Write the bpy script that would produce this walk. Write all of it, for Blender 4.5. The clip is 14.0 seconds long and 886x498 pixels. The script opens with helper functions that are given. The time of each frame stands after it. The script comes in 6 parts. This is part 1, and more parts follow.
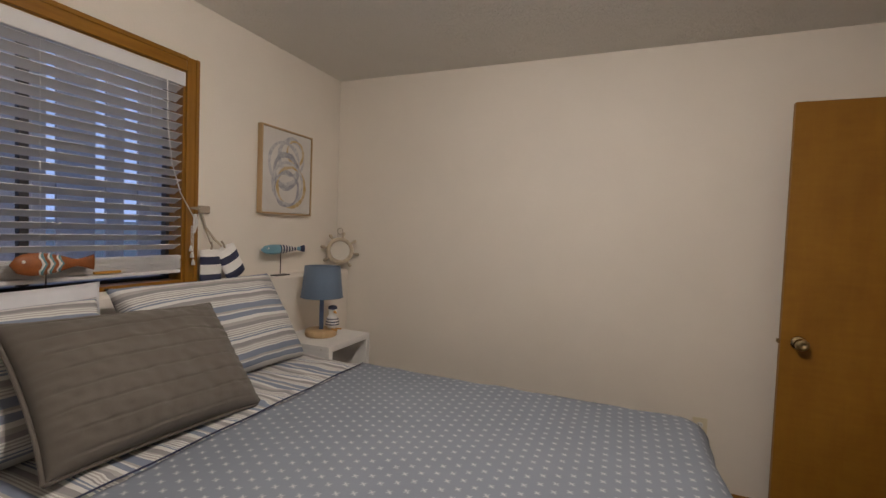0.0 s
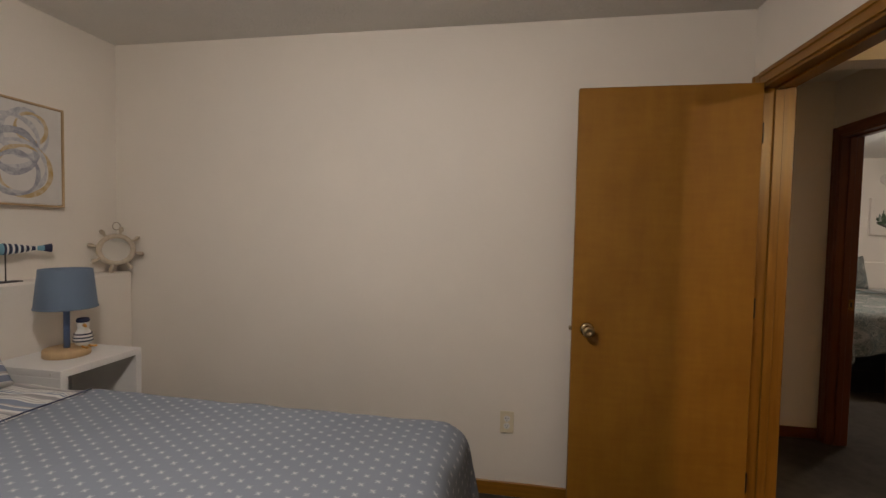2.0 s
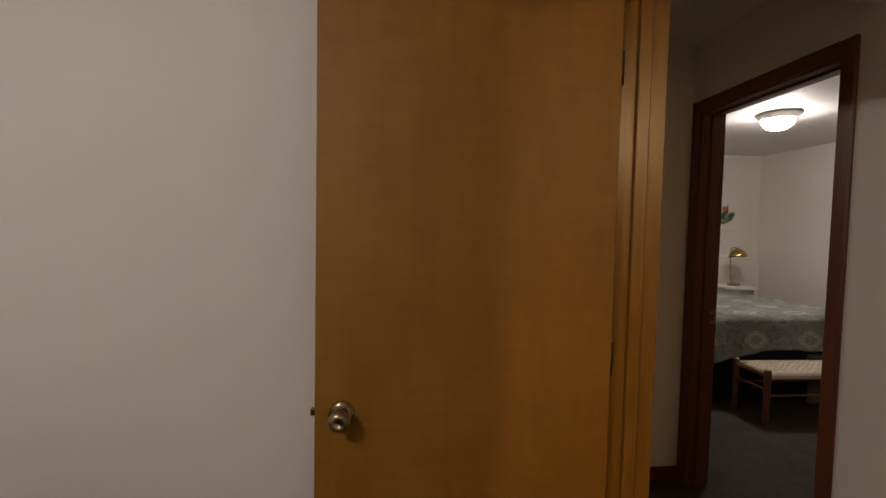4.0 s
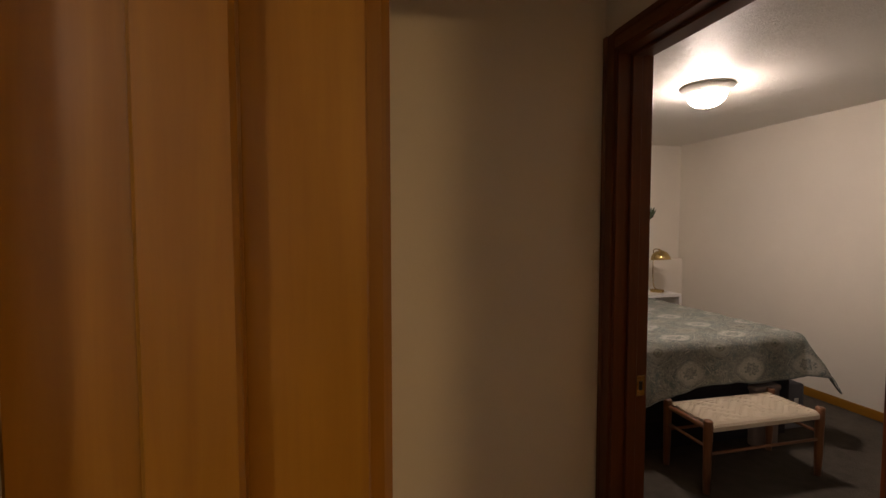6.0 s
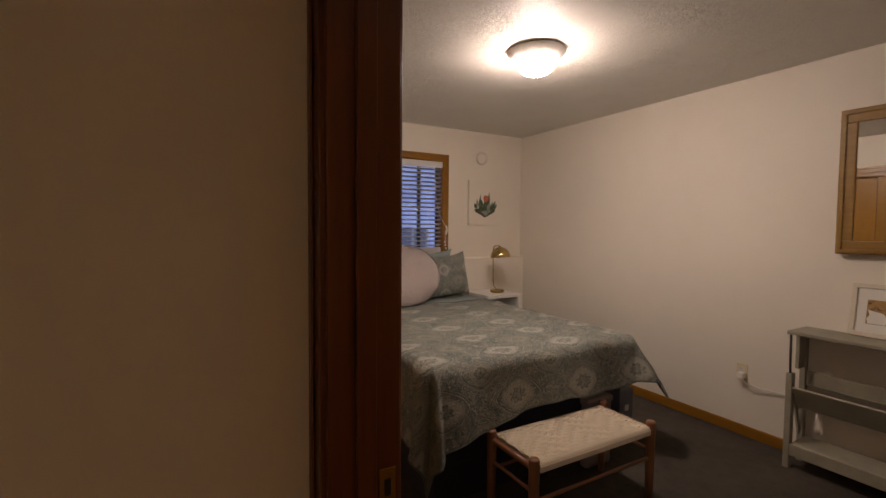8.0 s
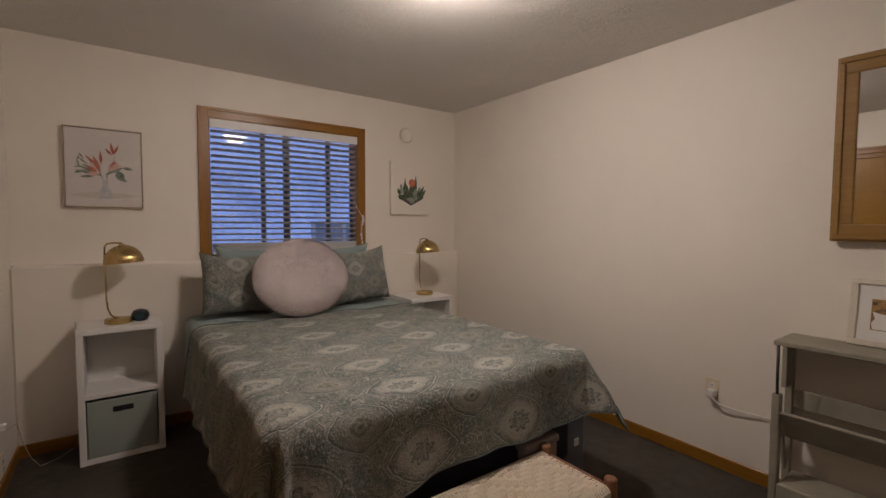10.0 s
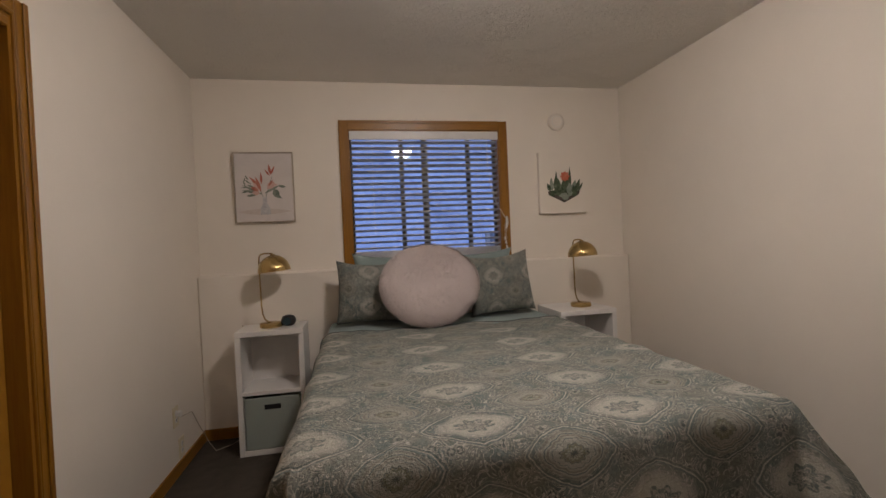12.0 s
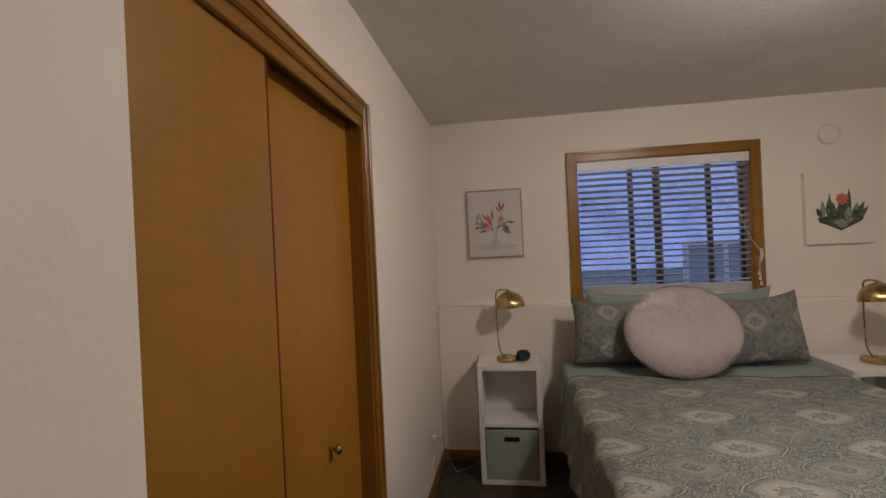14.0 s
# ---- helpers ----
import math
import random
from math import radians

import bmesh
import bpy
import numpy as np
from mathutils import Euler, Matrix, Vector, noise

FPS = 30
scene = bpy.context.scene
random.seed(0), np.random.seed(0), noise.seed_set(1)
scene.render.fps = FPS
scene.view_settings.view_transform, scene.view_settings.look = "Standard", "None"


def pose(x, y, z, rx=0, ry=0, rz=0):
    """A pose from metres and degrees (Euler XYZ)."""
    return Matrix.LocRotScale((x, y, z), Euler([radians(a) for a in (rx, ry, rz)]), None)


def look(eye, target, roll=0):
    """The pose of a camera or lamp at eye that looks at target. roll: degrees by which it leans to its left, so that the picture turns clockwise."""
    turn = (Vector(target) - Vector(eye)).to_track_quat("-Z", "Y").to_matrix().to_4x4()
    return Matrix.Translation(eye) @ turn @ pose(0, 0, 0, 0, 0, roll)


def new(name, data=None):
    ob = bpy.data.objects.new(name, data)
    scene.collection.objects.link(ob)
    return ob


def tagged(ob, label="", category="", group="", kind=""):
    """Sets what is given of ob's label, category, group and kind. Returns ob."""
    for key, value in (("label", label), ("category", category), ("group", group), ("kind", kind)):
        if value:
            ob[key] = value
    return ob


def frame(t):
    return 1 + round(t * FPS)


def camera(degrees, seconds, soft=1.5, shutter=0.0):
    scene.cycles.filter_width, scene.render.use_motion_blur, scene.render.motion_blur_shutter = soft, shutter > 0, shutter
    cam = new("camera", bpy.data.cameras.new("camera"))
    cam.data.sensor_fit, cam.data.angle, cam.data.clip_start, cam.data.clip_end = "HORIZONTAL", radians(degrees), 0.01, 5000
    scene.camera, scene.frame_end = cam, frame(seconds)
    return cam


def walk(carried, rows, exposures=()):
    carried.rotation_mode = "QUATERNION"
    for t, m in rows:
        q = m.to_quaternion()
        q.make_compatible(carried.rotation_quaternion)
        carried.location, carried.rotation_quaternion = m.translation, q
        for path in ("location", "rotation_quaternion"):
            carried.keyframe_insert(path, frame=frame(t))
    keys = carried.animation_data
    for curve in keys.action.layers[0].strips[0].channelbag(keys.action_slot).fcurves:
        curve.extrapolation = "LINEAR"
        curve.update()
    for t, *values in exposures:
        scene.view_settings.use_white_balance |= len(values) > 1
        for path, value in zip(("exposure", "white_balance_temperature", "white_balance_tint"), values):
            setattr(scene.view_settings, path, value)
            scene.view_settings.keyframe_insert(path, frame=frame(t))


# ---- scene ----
cam = camera(89.6, 14.0)
PATH = [
    (0, (0.515, 0.528, 1.38), (-0.235, 2.38, 1.302), 2.1),
    (0.5, (0.611, 0.613, 1.368), (-0.042, 2.502, 1.296), 1.8),
    (1, (0.717, 0.693, 1.363), (0.139, 2.607, 1.292), 1.6),
    (1.5, (0.845, 0.79, 1.362), (0.357, 2.728, 1.287), 1.4),
    (2, (0.971, 0.916, 1.367), (0.635, 2.886, 1.287), 1.2),
    (2.5, (1.116, 1.135, 1.377), (0.937, 3.125, 1.292), 1.2),
    (3, (1.26, 1.387, 1.385), (1.189, 3.383, 1.291), 1.2),
    (3.5, (1.375, 1.645, 1.393), (1.412, 3.642, 1.296), 1.1),
    (4, (1.452, 1.957, 1.399), (1.622, 3.948, 1.302), 1.2),
    (4.2, (1.511, 2.065, 1.406), (1.746, 4.049, 1.302), 1.2),
    (6.3, (2.224, 2.994, 1.481), (2.678, 4.939, 1.378), -0.1),
    (6.5, (2.274, 3.023, 1.463), (2.718, 4.97, 1.361), -0.1),
    (6.7, (2.330, 3.109, 1.477), (2.757, 5.059, 1.348), -0.4),
    (7, (2.447, 3.206, 1.501), (3.002, 5.123, 1.374), -0.1),
    (7.5, (2.663, 3.339, 1.418), (3.455, 5.172, 1.314), 0.5),
    (8, (2.825, 3.515, 1.399), (3.813, 5.251, 1.304), 0.5),
    (8.5, (2.957, 3.696, 1.383), (4.128, 5.314, 1.289), 0.7),
    (8.7, (3.026, 3.762, 1.379), (4.278, 5.319, 1.285), 0.7),
    (10.8, (3.71, 4.124, 1.279), (4.619, 5.903, 1.189), -1.5),
    (11, (3.778, 4.152, 1.269), (4.573, 5.986, 1.192), -1.9),
    (11.5, (3.912, 4.187, 1.273), (4.49, 6.101, 1.215), -2.2),
    (12, (3.989, 4.238, 1.25), (4.367, 6.202, 1.217), -2.5),
    (12.5, (3.909, 4.253, 1.314), (4.172, 6.235, 1.275), -2.3),
    (13, (3.783, 4.251, 1.391), (3.974, 6.242, 1.361), -2.4),
    (13.5, (3.65, 4.268, 1.456), (3.618, 6.268, 1.434), -2.6),
    (14, (3.472, 4.266, 1.519), (3.182, 6.245, 1.513), -2.6),
]
EXPOSURES = [
    (0.0, 0.05, 6150, 10), (2.5, -0.05, 6050, 10), (3.5, -0.22, 5950, 11), (4.2, -0.20, 6100, 12), (6.5, -0.03, 6950, 18),
    (8.0, -0.05, 7050, 20), (8.7, -0.03, 6850, 20), (10.8, 0.02, 6200, 13), (14.0, 0.05, 6300, 14),
]
walk(cam, [(t, look(eye, target, roll)) for t, eye, target, roll in PATH], EXPOSURES)

# ---- world, lights ----
LAMP_POWER_ROOM_ONE = 148.0
LAMP_POWER_ROOM_TWO = 138.0
LAMP_POWER_LIVING = 275.0
FILL_POWER_ROOM_THREE = 74.0
SKY_STRENGTH = 1.1

world = bpy.data.worlds.new("dusk")
scene.world = world
world.use_nodes = True
wn = world.node_tree.nodes
wl = world.node_tree.links
wn.clear()
w_out = wn.new("ShaderNodeOutputWorld")
w_bg = wn.new("ShaderNodeBackground")
w_ramp = wn.new("ShaderNodeValToRGB")
w_sep = wn.new("ShaderNodeSeparateXYZ")
w_co = wn.new("ShaderNodeTexCoord")
wl.new(w_co.outputs["Generated"], w_sep.inputs[0])
wl.new(w_sep.outputs["Z"], w_ramp.inputs[0])
w_ramp.color_ramp.elements[0].position = 0.0
w_ramp.color_ramp.elements[0].color = (0.37, 0.48, 0.84, 1)
w_ramp.color_ramp.elements[1].position = 0.8
w_ramp.color_ramp.elements[1].color = (0.20, 0.28, 0.56, 1)
wl.new(w_ramp.outputs[0], w_bg.inputs[0])
w_bg.inputs[1].default_value = SKY_STRENGTH
wl.new(w_bg.outputs[0], w_out.inputs[0])


# ---- material helpers ----
class Net:
    """A small wrapper to write shader nodes as expressions."""

    def __init__(self, name):
        self.material = bpy.data.materials.new(name)
        self.material.use_nodes = True
        self.nodes = self.material.node_tree.nodes
        self.links = self.material.node_tree.links
        self.nodes.clear()
        self.out = self.nodes.new("ShaderNodeOutputMaterial")
        self.bsdf = self.nodes.new("ShaderNodeBsdfPrincipled")
        self.links.new(self.bsdf.outputs[0], self.out.inputs[0])

    def put(self, socket, value):
        if isinstance(value, bpy.types.NodeSocket):
            self.links.new(value, socket)
        elif isinstance(value, (tuple, list)):
            socket.default_value = tuple(value) + ((1.0,) if len(value) == 3 and socket.type == "RGBA" else ())
        else:
            socket.default_value = value

    def m(self, op, a, b=0.0, c=0.0):
        n = self.nodes.new("ShaderNodeMath")
        n.operation = op
        self.put(n.inputs[0], a)
        self.put(n.inputs[1], b)
        self.put(n.inputs[2], c)
        return n.outputs[0]

    def mix(self, f, a, b):
        n = self.nodes.new("ShaderNodeMix")
        n.data_type = "RGBA"
        self.put(n.inputs[0], f)
        self.put(n.inputs[6], a)
        self.put(n.inputs[7], b)
        return n.outputs[2]

    def coords(self, which="Object", scale=(1, 1, 1)):
        c = self.nodes.new("ShaderNodeTexCoord")
        k = self.nodes.new("ShaderNodeMapping")
        self.links.new(c.outputs[which], k.inputs[0])
        k.inputs["Scale"].default_value = scale
        return k.outputs[0]

    def split(self, v):
        n = self.nodes.new("ShaderNodeSeparateXYZ")
        self.links.new(v, n.inputs[0])
        return n.outputs[0], n.outputs[1], n.outputs[2]

    def noise(self, v, scale, detail=3.0, rough=0.5, distort=0.0):
        n = self.nodes.new("ShaderNodeTexNoise")
        self.links.new(v, n.inputs["Vector"])
        n.inputs["Scale"].default_value = scale
        n.inputs["Detail"].default_value = detail
        n.inputs["Roughness"].default_value = rough
        n.inputs["Distortion"].default_value = distort
        return n.outputs[0]

    def voronoi(self, v, scale, feature="F1"):
        n = self.nodes.new("ShaderNodeTexVoronoi")
        n.feature = feature
        self.links.new(v, n.inputs["Vector"])
        n.inputs["Scale"].default_value = scale
        return n.outputs[0]

    def ramp(self, f, stops, constant=False):
        n = self.nodes.new("ShaderNodeValToRGB")
        self.put(n.inputs[0], f)
        r = n.color_ramp
        r.interpolation = "CONSTANT" if constant else "LINEAR"
        while len(r.elements) < len(stops):
            r.elements.new(0.5)
        for e, (p, c) in zip(r.elements, stops):
            e.position = p
            e.color = (*c, 1.0) if isinstance(c, tuple) else (c, c, c, 1.0)
        return n.outputs[0]

    def bump(self, height, strength=0.3, distance=0.002):
        n = self.nodes.new("ShaderNodeBump")
        n.inputs["Strength"].default_value = strength
        n.inputs["Distance"].default_value = distance
        self.put(n.inputs["Height"], height)
        self.links.new(n.outputs[0], self.bsdf.inputs["Normal"])

    def done(self, col, rough=0.6, metal=0.0, spec=0.5):
        self.put(self.bsdf.inputs["Base Color"], col)
        self.put(self.bsdf.inputs["Roughness"], rough)
        self.put(self.bsdf.inputs["Metallic"], metal)
        self.put(self.bsdf.inputs["Specular IOR Level"], spec)
        return self.material


def mul(c, k):
    return tuple(min(1.0, v * k) for v in c)


def plain(name, col, rough=0.5, metal=0.0, var=0.06, scale=6.0, grain=180.0, strength=0.12, spec=0.5, depth=0.0008):
    n = Net(name)
    v = n.coords()
    a = n.noise(v, scale, 4)
    b = n.noise(v, grain, 2)
    f = n.m("ADD", n.m("MULTIPLY", a, 0.75), n.m("MULTIPLY", b, 0.25))
    c = n.mix(n.ramp(f, [(0.3, 0.0), (0.7, 1.0)]), mul(col, 1 - var), mul(col, 1 + var))
    n.bump(b, strength, depth)
    r = n.m("ADD", rough - 0.05, n.m("MULTIPLY", a, 0.1))
    return n.done(c, r, metal, spec)


def wood(name, dark, light, axis=2, rough=0.34, fine=55.0, spec=0.5):
    n = Net(name)
    k = [1.0, 1.0, 1.0]
    k[axis] = 0.06
    v = n.coords(scale=tuple(k))
    a = n.noise(v, fine, 5, 0.6, 0.4)
    b = n.noise(n.coords(scale=tuple(0.35 + 0.65 * q for q in k)), 3.2, 4, 0.6)
    f = n.m("ADD", n.m("MULTIPLY", a, 0.55), n.m("MULTIPLY", b, 0.45))
    c = n.ramp(f, [(0.3, dark), (0.72, light)])
    n.bump(a, 0.08, 0.0006)
    return n.done(c, n.m("ADD", rough - 0.06, n.m("MULTIPLY", a, 0.12)), 0.0, spec)


# ---- materials ----
def wall_paint(name, col):
    n = Net(name)
    v = n.coords()
    a = n.noise(v, 1.3, 5, 0.6)
    b = n.noise(v, 95.0, 3, 0.55)
    c = n.mix(n.ramp(a, [(0.3, 0.0), (0.75, 1.0)]), mul(col, 0.95), mul(col, 1.03))
    n.bump(b, 0.35, 0.0016)
    return n.done(c, n.m("ADD", 0.5, n.m("MULTIPLY", a, 0.14)), 0.0, 0.35)


WALL = wall_paint("satin_wall_paint", (0.80, 0.74, 0.655))


def ceiling_paint():
    n = Net("stomp_textured_ceiling_paint")
    v = n.coords()
    a = n.noise(v, 1.1, 4, 0.6)
    strokes = n.noise(n.coords(scale=(1.0, 1.0, 1.0)), 44.0, 5, 0.6, 1.6)
    patches = n.ramp(n.noise(v, 4.2, 3, 0.55), [(0.40, 0.50), (0.60, 1.0)])
    h = n.m("MULTIPLY", n.ramp(strokes, [(0.44, 0.0), (0.56, 1.0)]), patches)
    c = n.mix(a, (0.79, 0.76, 0.70), (0.86, 0.83, 0.77))
    n.bump(h, 0.85, 0.0048)
    return n.done(c, 0.5, 0.0, 0.4)


CEILING = ceiling_paint()


def carpet_material():
    n = Net("taupe_carpet_pile")
    v = n.coords()
    a = n.noise(v, 1.6, 5, 0.65)
    m_ = n.noise(v, 14.0, 4, 0.6)
    p = n.voronoi(v, 260.0)
    q = n.noise(v, 420.0, 2)
    f = n.m("ADD", n.m("MULTIPLY", a, 0.45), n.m("MULTIPLY", m_, 0.35))
    f = n.m("ADD", f, n.m("MULTIPLY", q, 0.2))
    c = n.ramp(f, [(0.32, (0.050, 0.043, 0.036)), (0.68, (0.112, 0.096, 0.078))])
    n.bump(n.m("ADD", p, n.m("MULTIPLY", m_, 1.5)), 0.8, 0.006)
    return n.done(c, 0.95, 0.0, 0.1)


CARPET = carpet_material()
TRIM = wood("honey_stained_trim_wood", (0.19, 0.078, 0.006), (0.335, 0.155, 0.016), 2, 0.32, 70)
TRIM_X = wood("honey_stained_trim_wood_along", (0.19, 0.078, 0.006), (0.335, 0.155, 0.016), 0, 0.32, 70)
# trim darkened in two steps: the hallway's shade is put into these colours
HALF_DIM_TRIM = wood("half_shaded_trim_wood", (0.15, 0.055, 0.008), (0.265, 0.108, 0.018), 2, 0.33, 70)
HALF_DIM_TRIM_Y = wood("half_shaded_trim_wood_across", (0.15, 0.055, 0.008), (0.265, 0.108, 0.018), 1, 0.33, 70)
DIM_TRIM = wood("shaded_red_brown_trim_wood", (0.10, 0.026, 0.010), (0.185, 0.058, 0.020), 2, 0.34, 70)
DIM_TRIM_Y = wood("shaded_red_brown_trim_wood_across", (0.10, 0.026, 0.010), (0.185, 0.058, 0.020), 1, 0.34, 70)
TRIM_Y = wood("honey_stained_trim_wood_across", (0.19, 0.078, 0.006), (0.335, 0.155, 0.016), 1, 0.32, 70)


def veneer(name, dark, light, rough=0.42):
    """Blotchy amber-stained birch veneer with faint upright figure."""
    n = Net(name)
    a = n.noise(n.coords(scale=(1.0, 1.0, 0.10)), 26.0, 5, 0.6, 0.3)
    b = n.noise(n.coords(scale=(1.0, 1.0, 0.55)), 4.5, 5, 0.62, 0.3)
    d = n.noise(n.coords(scale=(0.5, 0.5, 3.0)), 14.0, 3, 0.5)
    f = n.m("ADD", n.m("MULTIPLY", a, 0.22), n.m("ADD", n.m("MULTIPLY", b, 0.58), n.m("MULTIPLY", d, 0.2)))
    c = n.ramp(f, [(0.32, dark), (0.68, light)])
    n.bump(a, 0.05, 0.0005)
    return n.done(c, n.m("ADD", rough, n.m("MULTIPLY", b, 0.16)), 0.0, 0.4)


DOOR_WOOD = veneer("amber_birch_door_veneer", (0.235, 0.098, 0.007), (0.335, 0.158, 0.014))
CLOSET_WOOD = veneer("amber_birch_closet_veneer", (0.245, 0.112, 0.009), (0.34, 0.168, 0.017), 0.30)
CLOSET_WOOD_WARM = veneer("orange_birch_closet_veneer", (0.27, 0.115, 0.010), (0.38, 0.185, 0.022), 0.27)
FRAME_WOOD = wood("light_oak_moulding", (0.23, 0.12, 0.024), (0.35, 0.20, 0.052), 1, 0.4, 60)
PALE_WOOD = wood("pale_ash_frame_wood", (0.42, 0.28, 0.14), (0.55, 0.39, 0.21), 2, 0.5, 60)
BENCH_WOOD = wood("reddish_acacia_wood", (0.13, 0.05, 0.022), (0.27, 0.115, 0.05), 2, 0.42, 60)
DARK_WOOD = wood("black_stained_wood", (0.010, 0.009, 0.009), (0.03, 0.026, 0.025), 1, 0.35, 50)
WHITE_LAMINATE = plain("white_laminate", (0.74, 0.72, 0.69), 0.4, var=0.03)
WHITE_PLASTIC = plain("white_plastic", (0.72, 0.70, 0.66), 0.35, var=0.03)
IVORY_PLASTIC = plain("ivory_plastic", (0.70, 0.62, 0.44), 0.35, var=0.03)
SLAT_WHITE = plain("white_blind_vinyl", (0.70, 0.69, 0.68), 0.42, var=0.03)
CORD_WHITE = plain("white_cotton_cord", (0.74, 0.72, 0.68), 0.8)
BRONZE = plain("dark_bronze_aluminium", (0.045, 0.04, 0.036), 0.45, 0.3)
BRASS = plain("brushed_brass", (0.50, 0.36, 0.15), 0.27, 1.0, var=0.05, grain=400, strength=0.05)
BRASS.node_tree.nodes["Principled BSDF"].inputs["Anisotropic"].default_value = 0.8
KNOB_BRASS = plain("aged_brass", (0.40, 0.31, 0.17), 0.27, 1.0, var=0.1)
DARK_METAL = plain("dark_steel", (0.06, 0.05, 0.045), 0.45, 0.8)
RIM_PAINT = plain("pale_satin_nickel_coat", (0.74, 0.71, 0.66), 0.4, 0.0)
NICKEL = plain("satin_nickel", (0.62, 0.59, 0.54), 0.45, 0.35)
BLACK_PLASTIC = plain("black_plastic", (0.012, 0.012, 0.014), 0.4)
NAVY_PAINT = plain("navy_paint", (0.018, 0.022, 0.06), 0.55, var=0.15)
WHITE_PAINT = plain("white_paint_worn", (0.74, 0.72, 0.68), 0.55, var=0.05)
GREY_PAINT = plain("grey_green_distressed_paint", (0.30, 0.278, 0.215), 0.6, var=0.16, scale=9)
ROPE = plain("jute_rope", (0.42, 0.36, 0.28), 0.9, var=0.15, grain=500, strength=0.4)


def glass_material():
    n = Net("window_glass")
    n.bsdf.inputs["Transmission Weight"].default_value = 1.0
    n.bsdf.inputs["IOR"].default_value = 1.45
    return n.done((0.96, 0.98, 0.98), 0.0)


GLASS = glass_material()


def mirror_material():
    n = Net("silvered_mirror")
    return n.done((0.86, 0.87, 0.86), 0.015, 1.0)


MIRROR = mirror_material()


def glow(name, col, strength):
    n = Net(name)
    n.bsdf.inputs["Emission Color"].default_value = (*col, 1)
    n.bsdf.inputs["Emission Strength"].default_value = strength
    return n.done((0.8, 0.78, 0.74), 0.4)


WARM = (1.0, 0.87, 0.76)
GLOW_ONE = glow("frosted_glass_lit_one", WARM, LAMP_POWER_ROOM_ONE)
GLOW_TWO = glow("frosted_glass_lit_two", WARM, LAMP_POWER_ROOM_TWO)
FILL_GLOW_THREE = glow("unseen_fill_glow_three", (1.0, 0.84, 0.66), FILL_POWER_ROOM_THREE)
GLOW_LIVING = glow("frosted_glass_lit_living", (1.0, 0.65, 0.28), LAMP_POWER_LIVING)


def fabric(name, col, var=0.08, weave=900.0, strength=0.3, rough=0.9, wrinkle=5.0):
    n = Net(name)
    v = n.coords()
    a = n.noise(v, wrinkle, 4, 0.6)
    b = n.noise(v, weave, 2)
    w = n.noise(v, 28.0, 3, 0.55, 0.6)
    f = n.m("ADD", n.m("MULTIPLY", a, 0.6), n.m("MULTIPLY", b, 0.4))
    c = n.mix(n.ramp(f, [(0.3, 0.0), (0.7, 1.0)]), mul(col, 1 - var), mul(col, 1 + var))
    n.bump(n.m("ADD", n.m("MULTIPLY", b, 0.3), w), strength, 0.004)
    m_ = n.done(c, rough, 0.0, 0.15)
    n.bsdf.inputs["Sheen Weight"].default_value = 0.15
    return m_


GREY_LINEN = fabric("taupe_grey_linen", (0.118, 0.103, 0.087))
SAGE_SHEET = fabric("sage_blue_sheet", (0.225, 0.285, 0.275), wrinkle=3)
WHITE_COTTON = fabric("white_blue_cotton", (0.60, 0.60, 0.62))
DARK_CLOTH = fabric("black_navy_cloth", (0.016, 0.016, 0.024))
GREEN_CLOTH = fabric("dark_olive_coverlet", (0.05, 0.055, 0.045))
BIN_FABRIC = fabric("sage_grey_bin_fabric", (0.30, 0.335, 0.30), 0.05)
BLUE_SHADE = fabric("dusty_blue_shade_linen", (0.125, 0.165, 0.225), 0.06)
FLUFF = fabric("pinkish_white_faux_fur", (0.60, 0.53, 0.51), 0.05, 300, 0.15)
MATTRESS_TICK = fabric("white_mattress_ticking", (0.6, 0.59, 0.56))
WOVEN = fabric("cream_woven_cord", (0.60, 0.52, 0.40), 0.1, 700, 0.3)


